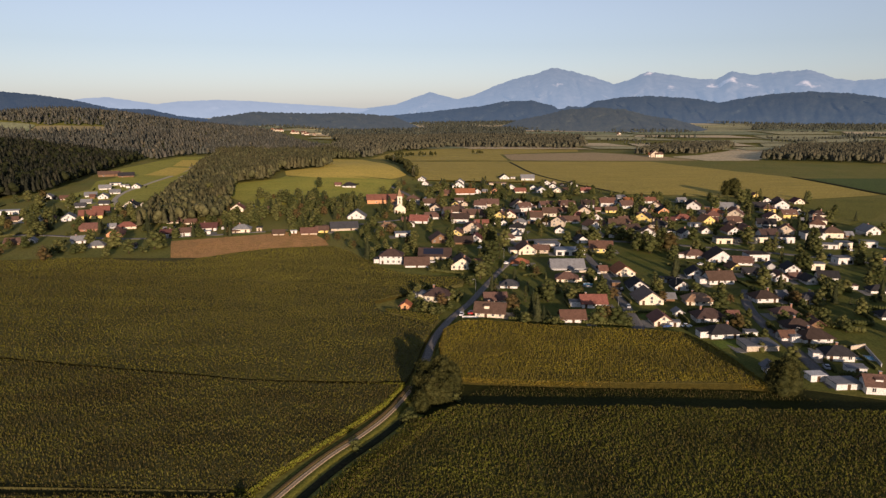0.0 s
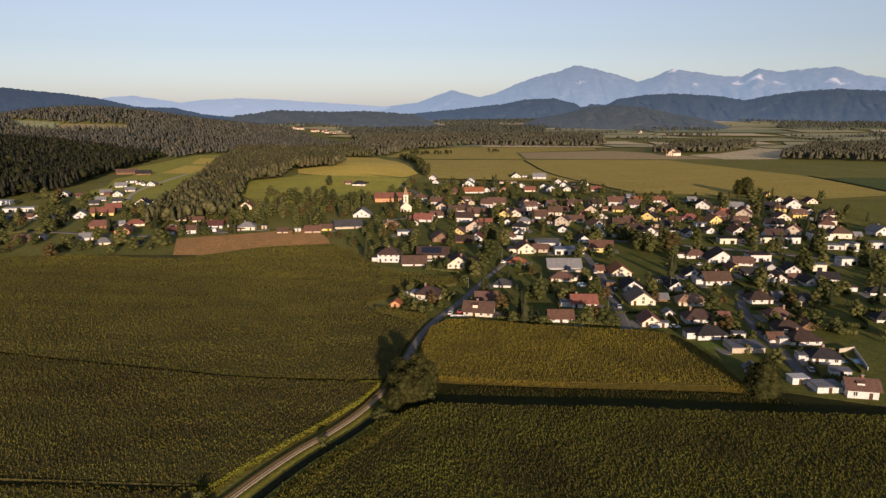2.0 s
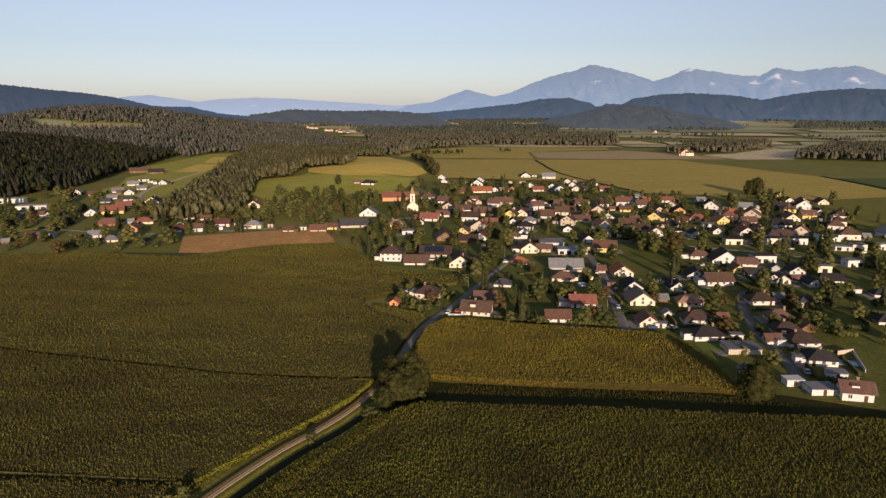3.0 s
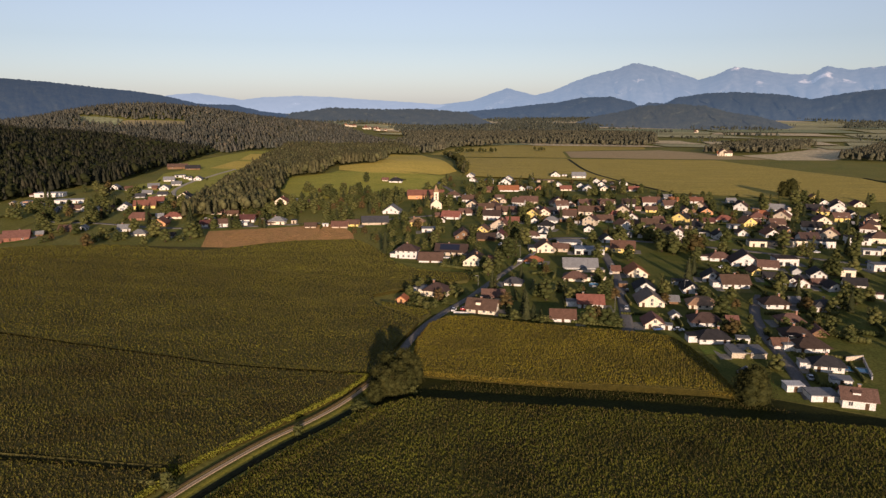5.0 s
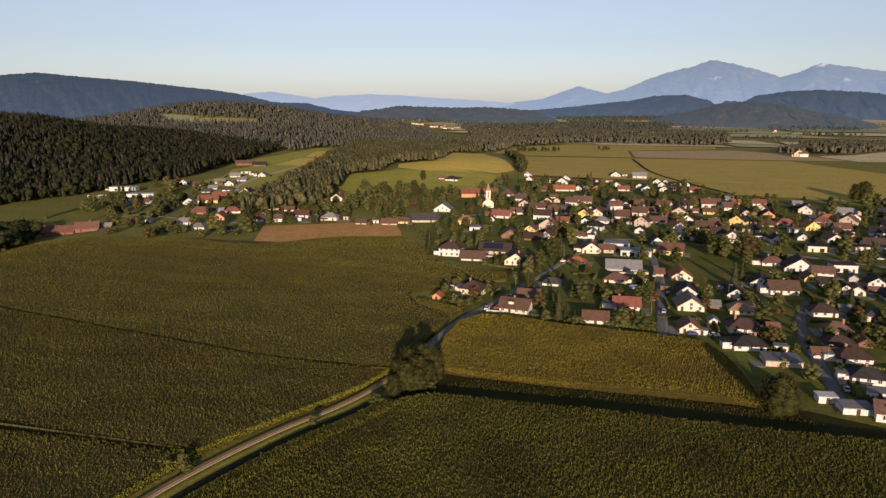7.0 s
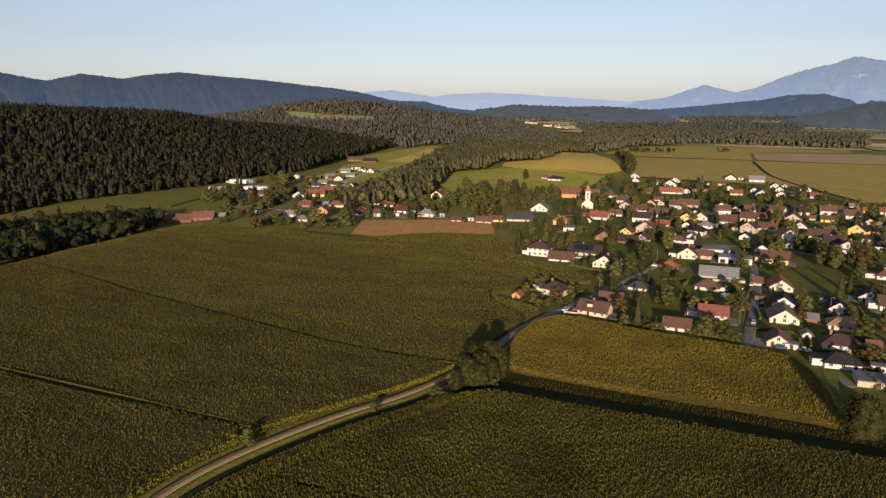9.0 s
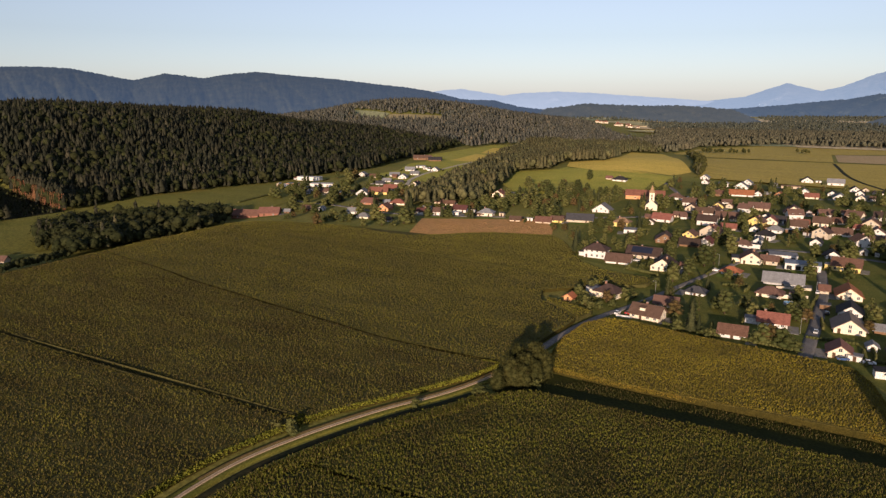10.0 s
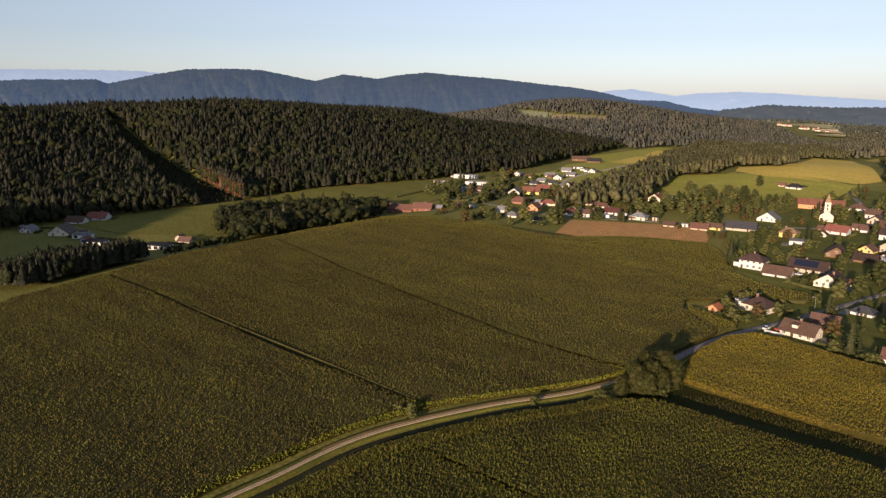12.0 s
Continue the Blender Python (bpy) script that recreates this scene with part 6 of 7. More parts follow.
tree("tall", 36.9, 524.9, 0.83)
tree("round", 41.7, 560.9, 1.45)
tree("tall", 84.2, 623.4, 0.73)
tree("tall", 87.4, 575.9, 0.79)
tree("round", 116.2, 662.5, 1.23)
tree("round", -9.8, 496.7, 0.73)
tree("tall", -50.3, 456.4, 0.53)
tree("tall", -56.3, 476.6, 0.56)
tree("tall", -84.0, 559.5, 0.77)
tree("tall", -101.3, 580.4, 0.80)
tree("round", -111.7, 599.0, 1.34)
tree("tall", -100.6, 621.3, 0.73)
tree("tall", -80.1, 599.8, 0.83)
tree("tall", -109.2, 559.9, 0.72)
tree("round", -122.6, 569.3, 1.18)
tree("tall", -175.1, 665.7, 0.79)
tree("tall", -159.9, 636.5, 0.82)
tree("round", -131.3, 546.8, 0.83)
tree("round", -154.6, 534.1, 0.92)
tree("tall", -165.9, 521.2, 0.63)
tree("fruit", -148.0, 526.0, 1.13)
tree("autumn", -37.5, 486.4, 1.17)
tree("round", -43.8, 476.2, 1.06)
tree("round", -52.8, 520.5, 1.16)
tree("round", 348.2, 663.5, 1.10)
tree("autumn", -228.5, 392.2, 1.36)
tree("tall", -192.7, 420.3, 0.73)
tree("round", -202.3, 410.6, 0.81)
tree("round", -182.7, 434.7, 1.48)
tree("round", -180.5, 440.7, 1.21)
tree("shrub", -185.5, 423.6, 1.90)
tree("shrub", -268.5, 408.1, 1.90)
tree("round", -236.7, 422.1, 1.05)
tree("round", -237.8, 413.3, 0.85)
tree("round", -225.3, 419.7, 0.85)
tree("round", -362.8, 505.4, 1.34)
tree("round", -373.4, 511.9, 1.11)
tree("round", -476.4, 686.9, 1.44)
tree("tall", -409.0, 665.3, 0.77)
tree("round", -365.6, 629.3, 1.67)
tree("autumn", -374.5, 653.2, 1.73)
tree("tall", -405.3, 679.8, 0.86)
tree("round", -343.7, 639.0, 1.53)
tree("tall", -360.9, 677.8, 0.84)
tree("round", -268.7, 575.3, 1.46)
tree("tall", -249.3, 553.8, 0.87)
tree("tall", -230.9, 549.8, 0.98)
tree("tall", -250.8, 604.0, 1.07)
tree("round", -148.0, 533.2, 1.27)
tree("round", -147.2, 550.5, 1.19)
tree("tall", -221.2, 660.0, 1.50)
tree("round", -146.3, 568.6, 1.34)
tree("round", -143.5, 597.6, 1.28)
tree("tall", -121.6, 550.0, 0.79)
tree("tall", -113.5, 563.1, 0.74)
tree("tall", -104.6, 583.6, 0.83)
tree("tall", -100.0, 603.2, 0.79)
tree("tall", -88.7, 590.4, 0.83)
tree("round", -116.4, 596.7, 1.26)
tree("tall", -128.9, 728.3, 0.87)
tree("round", -175.9, 671.7, 1.31)
tree("tall", -89.4, 643.7, 0.76)
tree("round", -14.4, 308.9, 0.83)
tree("round", -10.6, 305.5, 0.70)
tree("shrub", -8.0, 302.0, 1.69)
tree("autumn", -0.9, 307.5, 0.76)
tree("tall", -12.7, 324.1, 0.46)
tree("shrub", -6.5, 304.0, 1.48)
tree("round", 150.9, 277.3, 0.51)
tree("shrub", 153.6, 273.7, 1.63)
tree("round", 158.4, 275.9, 0.57)
tree("shrub", 161.1, 272.4, 1.64)
tree("round", 149.6, 282.6, 0.52)
tree("autumn", 155.6, 285.0, 0.46)
tree("round", 158.4, 281.3, 0.52)
tree("round", 167.0, 280.0, 0.52)
tree("fruit", 141.0, 278.4, 0.63)
tree("shrub", 118.4, 248.1, 1.45)
tree("shrub", 116.3, 254.5, 1.30)

# ---- gardens ----
def garden_trees(poly, gap, seed, mix, keep=0.7, size=1.0):
    """Trees and shrubs of mixed kinds through a quarter, keeping off the houses and the streets."""
    r = random.Random(seed)
    X, Y = scatter(poly, gap, seed)
    for cx, cy in zip(X, Y):
        if r.random() > keep:
            continue
        first = r.choice(mix)
        for i in range(r.choice((1, 1, 2, 2, 3))):
            x, y = cx + r.gauss(0, 2.6) * min(i, 1), cy + r.gauss(0, 2.6) * min(i, 1)
            if any(math.hypot(x - h[0], y - h[1]) < h[2] or (h[2] > 4 and abs(x - h[0]) < h[2] * 0.8 and -h[2] - 5 < y - h[1] < 0) for h in TAKEN):
                continue
            tree(first if i % 2 == 0 else r.choice(mix), x, y, size * r.uniform(0.75, 1.2))


# more houses where the quarter is closely built
FILL = random.Random(61)
X, Y = scatter([(20, 470), (100, 480), (200, 455), (290, 480), (310, 580), (280, 655), (175, 680), (60, 740), (-20, 740), (-30, 640), (0, 560)], 19, 62)
for x, y in zip(X, Y):
    if len(HOMES) > 268 or any(math.hypot(x - h[0], y - h[1]) < 12 + h[3] * 0.35 for h in HOMES):
        continue
    house(x, y, FILL.uniform(-28, 22), FILL.uniform(9.5, 13), FILL.uniform(8, 10), FILL.uniform(2.8, 4.6), FILL.choice(["gable", "gable", "front", "hip"]), FILL.choice(["white", "white", "cream", "beige", "yellow"]), FILL.choice(["brown", "darkbrown", "dark", "redbrown", "brown", "darkbrown"]))

TAKEN = [(h[0], h[1], max(h[3], h[4]) * 0.5 + 0.8) for h in HOMES]
TAKEN += [(o.location.x, o.location.y, 3.0) for o in list(scene.collection.objects) if "category" in o and o["category"] == "tree"]
for way in (WAY, [(86, 420), (87, 375), (84, 320), (81, 272)], [(150, 335), (138.5, 309), (132, 272), (131, 246), (129, 227), (127, 212)], [(48, 450), (35, 500), (5, 560), (-20, 620), (-30, 690)]):
    for (ax, ay), (bx, by) in zip(way, way[1:]):
        for i in range(8):
            TAKEN.append((ax + (bx - ax) * i / 8, ay + (by - ay) * i / 8, 3.6))
VILLAGE = [(0, 300), (60, 292), (150, 230), (200, 260), (300, 430), (330, 560), (300, 680), (180, 700), (130, 780), (0, 800), (-60, 760), (-70, 560), (-60, 470), (-45, 400), (10, 380)]
KIND_MIX = ["round", "round", "round", "round", "fruit", "fruit", "tall", "tall", "spruce", "thuja", "poplar", "shrub", "shrub", "autumn"]
garden_trees(VILLAGE, 13, 71, KIND_MIX, 0.42, 0.8)
garden_trees([(-200, 430), (-100, 500), (-60, 560), (-80, 640), (-190, 640), (-330, 600), (-420, 620), (-400, 540), (-330, 480), (-290, 410), (-215, 415)], 12.5, 72, ["round", "round", "tall", "fruit", "autumn", "spruce"], 0.46, 0.85)
garden_trees([(-178, 590), (-165, 680), (-110, 690), (-62, 650), (-70, 580), (-120, 545)], 13, 73, ["round", "round", "tall", "autumn", "fruit"], 0.45, 0.85)
garden_trees([(-78, 452), (-58, 438), (-45, 418), (-40, 470), (-60, 486), (-78, 478)], 9, 74, ["round", "fruit", "shrub", "autumn"], 0.6, 0.7)
# the clump at the bend of the lane
for kind, x, y, s in (("alder", -6.5, 195.5, 0.62), ("alder", -4, 200, 0.9), ("alder", 0, 200.5, 0.8), ("alder", -7, 204, 0.92), ("alder", -1.5, 206, 0.96), ("alder", 2.2, 206, 0.76), ("alder", -6, 210.5, 1.05), ("alder", -0.5, 213, 1.14), ("alder", 3, 212, 0.85), ("shrub", -10, 190.5, 1.5), ("shrub", -8.5, 188.5, 1.3), ("shrub", -11, 187.5, 1.0), ("shrub", 3.5, 202, 1.3)):
    tree(kind, x, y, s)
for kind, x, y, s in (("round", -45.5, 141.5, 0.62), ("fruit", -48.5, 139.5, 0.7), ("shrub", -43.5, 140, 1.2), ("shrub", -51, 141, 1.2), ("shrub", -23.6, 172.5, 1.45), ("fruit", -10.8, 188.6, 0.72), ("alder", 292, 700, 1.55), ("alder", 286, 704, 1.4)):
    tree(kind, x, y, s)
for k, ob in KINDS.items():
    if k not in USED:
        for o in (*ob.children, ob):
            bpy.data.objects.remove(o)

# ---- church ----
def church(x, y, turn):
    ob = tagged(new("church"), "white village church with a pointed tower", "church")
    ob.matrix_basis = pose(x, y, float(lie(x, y)) - 0.2, 0, 0, turn)
    bm = bmesh.new()
    w, d, z, top = 4.6, 9.0, 4.6, 8.6
    b = [bm.verts.new(p) for p in ((-w, 0, 0), (w, 0, 0), (w, 2 * d, 0), (-w, 2 * d, 0), (-w, 0, z), (w, 0, z), (w, 2 * d, z), (-w, 2 * d, z), (0, 0, top), (0, 2 * d, top))]
    for f in ((0, 1, 5, 8, 4), (1, 2, 6, 5), (2, 3, 7, 9, 6), (3, 0, 4, 7), (5, 6, 9, 8), (7, 4, 8, 9), (3, 2, 1, 0)):
        bm.faces.new([b[i] for i in f])
    part("nave", bm, WALL["cream"], ob)
    bm = bmesh.new()
    for e in (-1, 1):
        c = [(0, -0.4, top + 0.3), (e * (w + 0.5), -0.4, z - 0.2), (e * (w + 0.5), 2 * d + 0.4, z - 0.2), (0, 2 * d + 0.4, top + 0.3)]
        slab(bm, c if e > 0 else c[::-1], 0.25)
    part("roof", bm, ROOF["greybrown"], ob)
    bm = bmesh.new()
    box(bm, -2.0, 2.0, 1.2, 5.2, 0, 14.2)
    box(bm, -2.15, 2.15, 1.05, 5.35, 14.2, 14.5)
    tower = part("tower", bm, WALL["cream"], ob)
    bm = bmesh.new()
    bmesh.ops.create_cone(bm, cap_ends=True, segments=4, radius1=3.0, radius2=0.05, depth=6.5, matrix=pose(0, 3.2, 14.5 + 3.25, 0, 0, 45))
    part("spire", bm, ROOF["tan"], tower)
    for zz in (11.4, 9.0):
        under("window", plate("belfry_window", -0.5, 0.5, -0.05, 0.05, 0, 1.8, GLASS), tower, pose(0, 1.19, zz))
    under("door", plate("door", -0.9, 0.9, -0.06, 0.02, 0, 2.8, DARKFRAME), ob, pose(-3.2, -0.004, 0.2))
    return ob


church(-36.0, 582.6, 12)


# ---- garden things ----
def hedge(x0, y0, x1, y1, high=1.6, wide=1.3):
    """A clipped hedge of leafy clumps in one line."""
    n = max(3, int(math.hypot(x1 - x0, y1 - y0) / 1.2))
    r = np.random.default_rng(int(abs(x0 * 7 + y0)))
    bits = []
    for i in range(n):
        t = (i + 0.5) / n
        x, y = x0 + (x1 - x0) * t, y0 + (y1 - y0) * t
        U, F = BALL0
        c = np.array([x, y, float(lie(x, y)) + high * 0.5])
        bits.append((c + U * (1 + r.uniform(-0.18, 0.18, (len(U), 1))) * [0.8, 0.8, 1] * np.array([wide * 0.8, wide * 0.8, high * 0.55]), F))
        P = r.normal(size=(8, 3))
        P /= np.linalg.norm(P, axis=1)[:, None]
        bits.append(leaves(r, c + P * [wide * 0.62, wide * 0.62, high * 0.55], 0.3))
    return tagged(new("hedge", sheet("hedge", *joined(bits), LEAF)), "clipped green garden hedge", "hedge")


WATER = material("pool_water", (0.10, 0.36, 0.48), (0.08, 0.31, 0.43), 2.0, rough=0.08, spec=0.5)


def pool(x, y, turn, w, d):
    ob = tagged(new("swimming_pool"), "rectangular blue swimming pool with pale coping", "pool")
    ob.matrix_basis = pose(x, y, float(lie(x, y)) + 0.1, 0, 0, turn)
    bm = bmesh.new()
    for q in ((-w / 2 - 0.6, w / 2 + 0.6, -d / 2 - 0.6, -d / 2), (-w / 2 - 0.6, w / 2 + 0.6, d / 2, d / 2 + 0.6), (-w / 2 - 0.6, -w / 2, -d / 2, d / 2), (w / 2, w / 2 + 0.6, -d / 2, d / 2)):
        box(bm, *q, -0.3, 0.16)
    part("coping", bm, CONCRETE, ob)
    part("water", plate("water", -w / 2, w / 2, -d / 2, d / 2, -0.3, 0.06, WATER), None, ob, "still pale blue water")
    return ob


pool(151.3, 239.5, -14, 8.5, 4.2)


def round_pool(x, y, radius):
    ob = tagged(new("garden_pool"), "round above-ground garden pool", "pool")
    ob.matrix_basis = pose(x, y, float(lie(x, y)) + 0.05)
    bm = bmesh.new()
    bmesh.ops.create_cone(bm, cap_ends=False, segments=24, radius1=radius, radius2=radius, depth=1.2, matrix=pose(0, 0, 0.6))
    part("wall", bm, WALL["grey"], ob)
    bm = bmesh.new()
    bmesh.ops.create_cone(bm, cap_ends=True, segments=24, radius1=radius - 0.03, radius2=radius - 0.03, depth=1.0, matrix=pose(0, 0, 0.55))
    part("water", bm, WATER, ob)


round_pool(72.9, 341.8, 2.4)


def garden_wall(x0, y0, x1, y1, high, colour, label):
    ob = new("garden_wall", None)
    length, turn = math.hypot(x1 - x0, y1 - y0), math.degrees(math.atan2(y1 - y0, x1 - x0))
    ob.matrix_basis = pose(x0, y0, float(lie((x0 + x1) / 2, (y0 + y1) / 2)) - 0.2, 0, 0, turn)
    part("wall", plate("wall", 0, length, -0.15, 0.15, 0, high + 0.2, WALL[colour]), None, ob)
    part("coping", plate("coping", -0.05, length + 0.05, -0.2, 0.2, high + 0.204, high + 0.28, CONCRETE), None, ob)
    tagged(ob, label, "wall")


garden_wall(68.3, 351.1, 80.2, 354.8, 1.8, "cream", "long pale rendered garden wall")
garden_wall(66.3, 369.6, 81.6, 372.4, 1.2, "beige", "low beige garden wall behind a lawn")
garden_wall(151.7, 247.7, 158.4, 250.1, 1.6, "beige", "beige wall beside a swimming pool")
garden_wall(158.4, 250.1, 152.8, 230.7, 1.2, "grey", "grey boundary wall beside a swimming pool")
garden_wall(8.2, 288.4, 15.0, 288.2, 0.9, "white", "low white front wall beside the lane")


# ---- cars ----
RUBBER = material("tyre_rubber", (0.02, 0.02, 0.02), (0.03, 0.03, 0.03), 0.3)
RIM = material("wheel_rim", (0.5, 0.5, 0.5), (0.4, 0.4, 0.4), 0.2, rough=0.3, metal=1.0)
PAINT = {k: material(k + "_car_paint", c, tuple(v * 0.9 for v in c), 1.0, rough=0.25, spec=0.5) for k, c in (("white", (0.75, 0.75, 0.74)), ("silver", (0.45, 0.46, 0.47)), ("red", (0.38, 0.03, 0.025)), ("blue", (0.04, 0.08, 0.2)), ("black", (0.02, 0.02, 0.022)))}
TYRE = bmesh.new()
bmesh.ops.create_cone(TYRE, cap_ends=True, segments=14, radius1=0.32, radius2=0.32, depth=0.22, matrix=pose(0, 0, 0, 90))
TYRE_MESH = bpy.data.meshes.new("tyre")
TYRE.to_mesh(TYRE_MESH)
TYRE.free()
TYRE_MESH.materials.append(RUBBER)
RIM_BM = bmesh.new()
bmesh.ops.create_cone(RIM_BM, cap_ends=True, segments=10, radius1=0.19, radius2=0.19, depth=0.24, matrix=pose(0, 0, 0, 90))
RIM_MESH = bpy.data.meshes.new("rim")
RIM_BM.to_mesh(RIM_MESH)
RIM_BM.free()
RIM_MESH.materials.append(RIM)


def car(x, y, turn, colour):
    ob = tagged(new("car"), "parked %s car on paving" % colour, "car", "parked cars")
    ob.matrix_basis = pose(x, y, float(lie(x, y)) + 0.28, 0, 0, turn)
    def loft(rows):
        bm = bmesh.new()
        last = None
        for px, lo, hi, half in rows:
            ring = [bm.verts.new(p) for p in ((px, -half, lo), (px, half, lo), (px, half * 0.96, hi), (px, -half * 0.96, hi))]
            if last:
                for i in range(4):
                    bm.faces.new((last[i], last[(i + 1) % 4], ring[(i + 1) % 4], ring[i]))
            else:
                bm.faces.new(ring[::-1])
            last = ring
        bm.faces.new(last)
        bmesh.ops.recalc_face_normals(bm, faces=bm.faces)
        return bm
    part("body", loft([(-2.1, 0.35, 0.75, 0.75), (-1.9, 0.2, 0.9, 0.85), (-0.9, 0.18, 0.95, 0.88), (0.9, 0.18, 0.95, 0.88), (1.7, 0.2, 0.85, 0.85), (2.1, 0.3, 0.7, 0.72)]), PAINT[colour], ob)
    part("cabin", loft([(-1.7, 0.93, 0.97, 0.78), (-1.2, 0.93, 1.42, 0.70), (0.2, 0.93, 1.45, 0.70), (1.0, 0.93, 0.97, 0.78)]), GLASS, ob, "dark car windows")
    part("roof", plate("roof", -1.15, 0.15, -0.64, 0.64, 1.44, 1.48, PAINT[colour]), None, ob)
    for px in (-1.3, 1.3):
        for py in (-0.8, 0.8):
            wheel = under("wheel", TYRE_MESH, ob, pose(px, py, 0.32))
            under("rim", RIM_MESH, wheel, pose(0, 0, 0))
    return ob


car(36.2, 390.7, 20, "white")
car(12.8, 293.3, 10, "red")
car(8.1, 291.7, 80, "white")
car(92.0, 275.6, 15, "blue")
car(121.6, 252.5, 60, "black")
car(83.5, 303.6, 84, "silver")
car(87.8, 333.1, 86, "black")
car(84.4, 368.6, 80, "white")
car(132.9, 229.4, 80, "silver")
car(135.6, 262.6, 80, "white")
car(100.1, 275.5, 5, "white")
car(172.5, 374.1, 10, "silver")
car(232.9, 411.0, 15, "blue")
car(23.7, 436.4, 50, "white")
car(-6.2, 394.4, 5, "silver")
car(146.6, 388.2, 20, "white")
car(214.4, 436.7, 5, "silver")
car(254.0, 427.2, 5, "white")

# ---- hedges ----
hedge(27.9, 285.5, 37.0, 281.6)
hedge(41.5, 280.1, 50.9, 279.5)
hedge(58.1, 280.4, 76.1, 277.0)
hedge(84.2, 362.2, 79.6, 327.6)
hedge(158.9, 274.7, 168.5, 267.4, 2.4, 2.0)
hedge(164.7, 280.9, 177.2, 276.2, 2.4, 2.0)
hedge(158.0, 308.7, 169.4, 294.0, 2.0, 1.6)
hedge(156.2, 350.2, 172.2, 341.0)
hedge(146.6, 388.2, 140.5, 394.1)
hedge(239.0, 480.4, 248.1, 467.4)
hedge(101.2, 362.5, 93.7, 375.2)
hedge(42.4, 362.1, 53.6, 367.0)
hedge(10.9, 365.9, -7.5, 375.0, 1.8, 1.6)
hedge(127.4, 388.6, 136.7, 382.9)
hedge(-320.6, 472.5, -289.4, 513.1, 1.8, 2.0)
hedge(-373.6, 467.7, -381.6, 520.1, 2.0, 2.2)
hedge(-293.0, 441.7, -275.7, 454.5, 2.0, 2.2)


# ---- street lamps and poles ----
POLE = material("galvanised_steel", (0.32, 0.32, 0.32), (0.25, 0.25, 0.25), 0.5, rough=0.5, metal=0.6)


def street_lamp(x, y, turn):
    ob = tagged(new("street_lamp"), "slim grey steel street lamp, unlit", "street lamp", "village street lamps")
    ob.matrix_basis = pose(x, y, float(lie(x, y)), 0, 0, turn)
    bm = bmesh.new()
    bmesh.ops.create_cone(bm, cap_ends=True, segments=8, radius1=0.10, radius2=0.06, depth=6.5, matrix=pose(0, 0, 3.25))
    part("pole", bm, POLE, ob)
    part("arm", plate("arm", 0, 1.2, -0.04, 0.04, 6.4, 6.5, POLE), None, ob)
    part("lantern", plate("lantern", 0.9, 1.5, -0.12, 0.12, 6.28, 6.4, POLE), None, ob)


for x, y, turn in ((83.5, 365, 0), (78, 300, 0), (115, 335, 0), (134.5, 255, 0), (36, 405, 180), (16, 332, 180)):
    street_lamp(x, y, turn)

# ---- plots: drives, sheds and hedges beside the houses ----
def hedge_kind(length, high, seed):
    r = np.random.default_rng(seed)
    bits = []
    n = int(length / 1.15)
    for i in range(n):
        U, F = BALL0
        c = np.array([(i + 0.5) / n * length - length / 2, r.normal(0, 0.1), high * 0.48])
        bits.append((c + U * (1 + r.uniform(-0.2, 0.2, (len(U), 1))) * [0.75, 0.62, high * 0.55], F))
        P = r.normal(size=(7, 3))
        P /= np.linalg.norm(P, axis=1)[:, None]
        bits.append(leaves(r, c + P * [0.8, 0.65, high * 0.55], 0.28))
    return sheet("hedge", *joined(bits), LEAF)


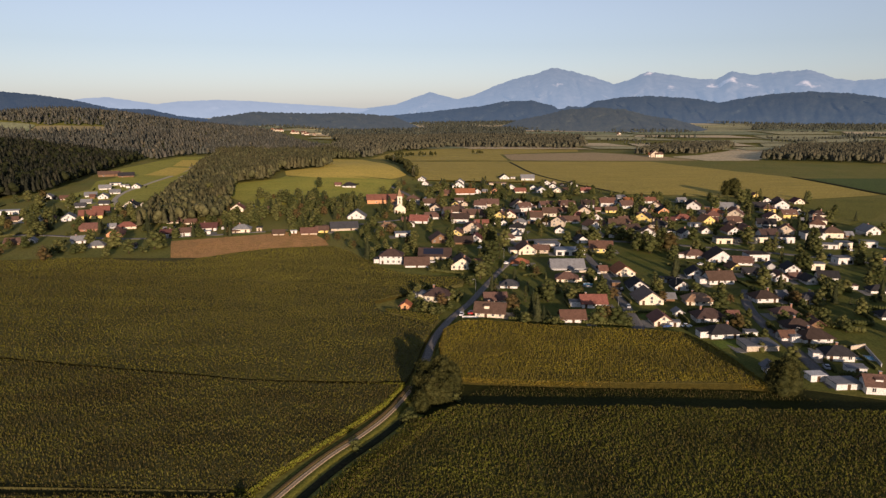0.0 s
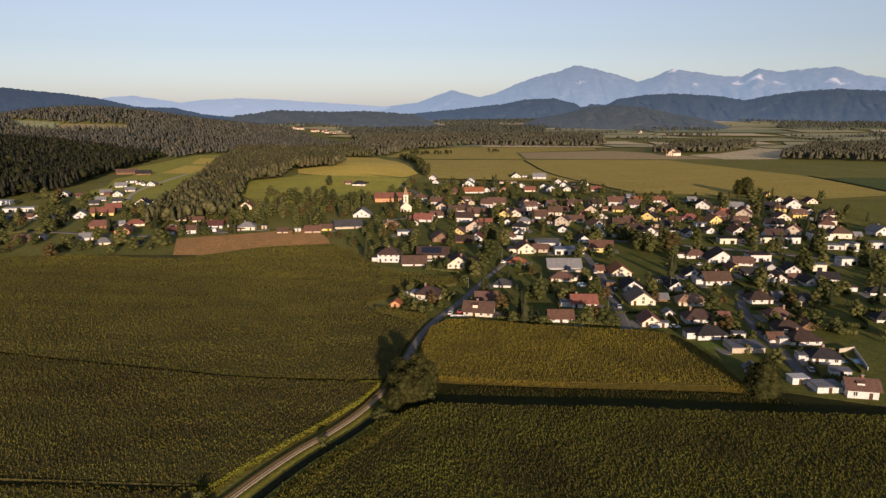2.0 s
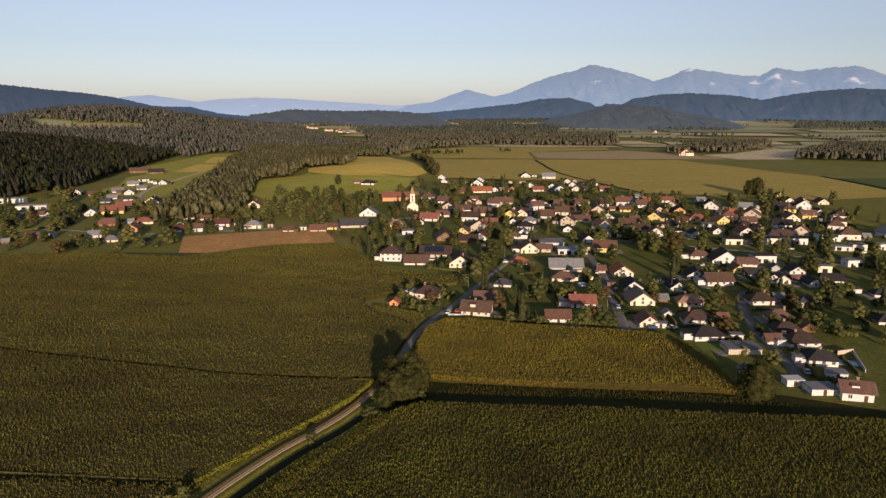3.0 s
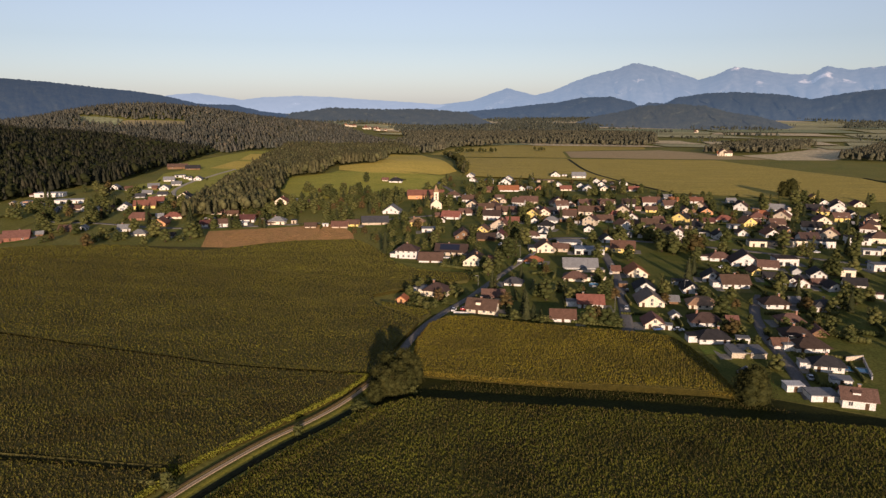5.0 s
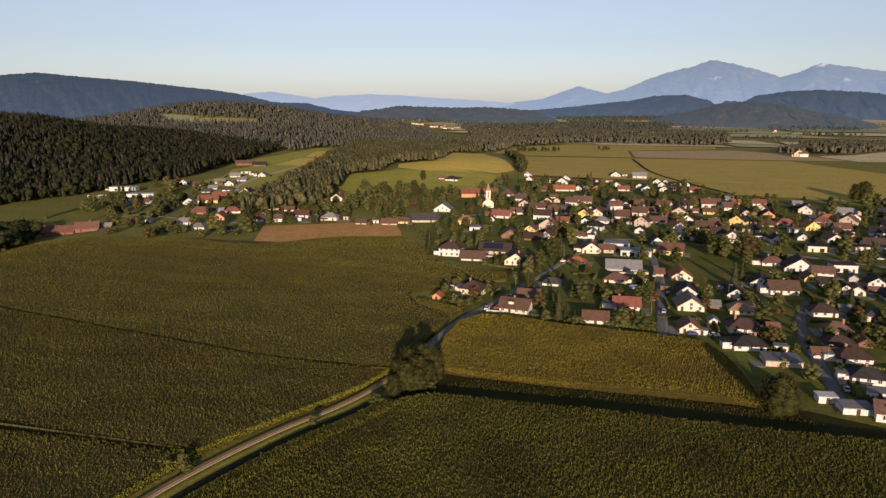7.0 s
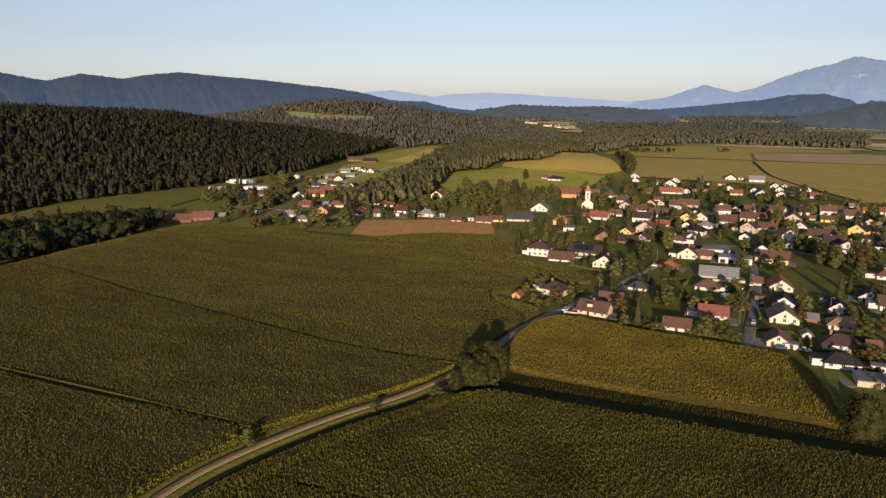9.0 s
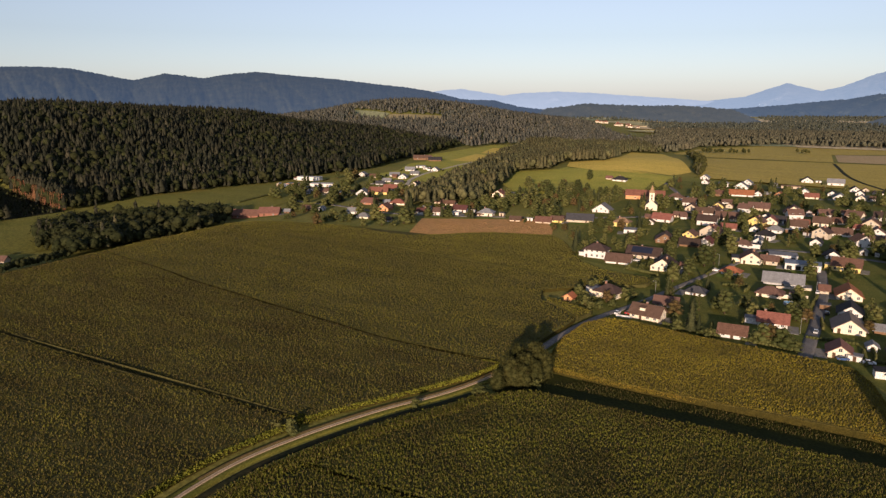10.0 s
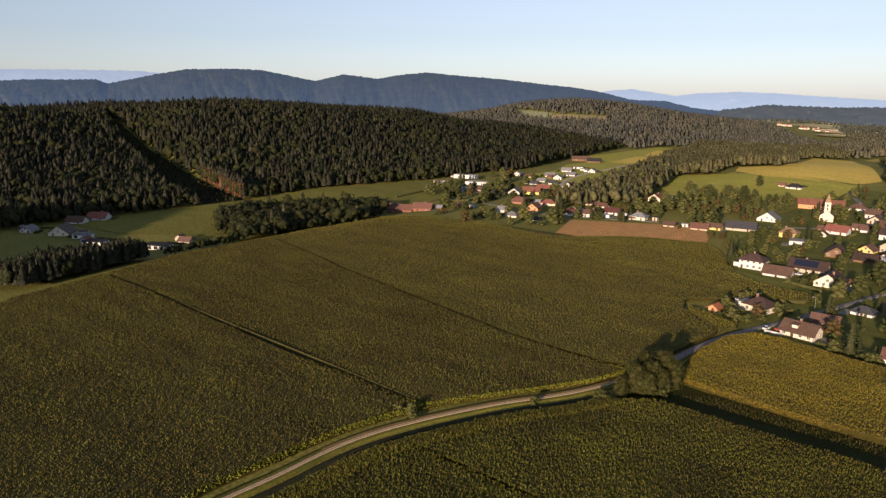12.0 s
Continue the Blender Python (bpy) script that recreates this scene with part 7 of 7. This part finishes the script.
HEDGES = [hedge_kind(15, 1.7, 1), hedge_kind(11, 2.1, 2), hedge_kind(18, 1.4, 3)]
PLOTS = random.Random(33)
for x, y, turn, w, d in list(HOMES):
    if w < 6 or y > 900:
        continue
    c, s = math.cos(turn), math.sin(turn)
    def spot(u, v):
        return x + u * c - v * s, y + u * s + v * c
    side = PLOTS.choice((-1, 1))
    if PLOTS.random() < 0.6 and y < 620:
        g, e, b = PLOTS.uniform(5, 8), PLOTS.uniform(3, 5), PLOTS.choice((-1, 1)) * (d / 2 + PLOTS.uniform(4.5, 6.5))
        tagged(draped("garden_lawn", [spot(-g, b - e), spot(g, b - e), spot(g + 1, b + e), spot(-g, b + e)], 0.15 + 0.02 * PLOTS.randrange(4), PLOTS.choice([BRIGHT_LAWN, BRIGHT_LAWN, DRY_LAWN]), 2.0, 8), "mown lawn of a house garden", "lawn", kind="structure")
    if PLOTS.random() < 0.6:
        u, v = spot(side * (w / 2 + PLOTS.uniform(3.5, 6)), PLOTS.uniform(-3, 4))
        ob = tagged(new("hedge", PLOTS.choice(HEDGES)), "clipped green hedge between two gardens", "hedge", "garden hedges")
        ob.matrix_basis = pose(u, v, float(lie(u, v)), 0, 0, math.degrees(turn) + 90)
    if PLOTS.random() < 0.5:
        u, v = spot(PLOTS.uniform(-3, 3), d / 2 + PLOTS.uniform(7, 10))
        ob = tagged(new("hedge", PLOTS.choice(HEDGES)), "clipped green hedge behind a house", "hedge", "garden hedges")
        ob.matrix_basis = pose(u, v, float(lie(u, v)), 0, 0, math.degrees(turn))
    if PLOTS.random() < 0.6 and y > 236:
        u, v = spot(-side * (w / 2 + 2.2), PLOTS.uniform(-4, 0))
        ob = tagged(new("driveway", plate("driveway", -2, 2, -5, 5, -0.3, 0.05, PAVING)), "grey paved drive beside a house", "drive", kind="structure")
        ob.matrix_basis = pose(u, v, float(lie(u, v)) + 0.14, 0, 0, math.degrees(turn))
    if PLOTS.random() < 0.4 and w > 8:
        u, v = spot(-side * (w / 2 + PLOTS.uniform(4, 6)), PLOTS.uniform(2, 6))
        if not any(math.hypot(u - h[0], v - h[1]) < h[3] * 0.5 + 3 for h in HOMES):
            house(u, v, math.degrees(turn) + PLOTS.choice((0, 90)), PLOTS.uniform(3.6, 5.8), PLOTS.uniform(3.5, 5), PLOTS.uniform(2.0, 2.5), PLOTS.choice(["gable", "flat", "front"]), PLOTS.choice(["white", "beige", "brown", "grey"]), PLOTS.choice(["darkgrey", "brown", "grey", "redbrown"]), name="garden_shed")


# ---- far hamlets ----
FAR = random.Random(21)
for cx, cy, rx, ry, n in ((-478, 2270, 85, 45, 12), (396, 1237, 30, 6, 3), (-290, 2700, 60, 40, 5), (560, 2330, 20, 20, 2), (0, 4100, 330, 60, 22), (1500, 3900, 500, 50, 16), (-700, 3500, 120, 60, 8)):
    for i in range(n):
        house(cx + FAR.uniform(-rx, rx), cy + FAR.uniform(-ry, ry), FAR.uniform(-30, 30), FAR.uniform(10, 16) * (1 if cy < 3000 else 1.6), FAR.uniform(8, 11), FAR.uniform(4, 6.5), FAR.choice(["gable", "front", "hip"]), FAR.choice(["beige", "cream", "cream"]), FAR.choice(["red", "redbrown", "brown", "orange"]), name="farmhouse")
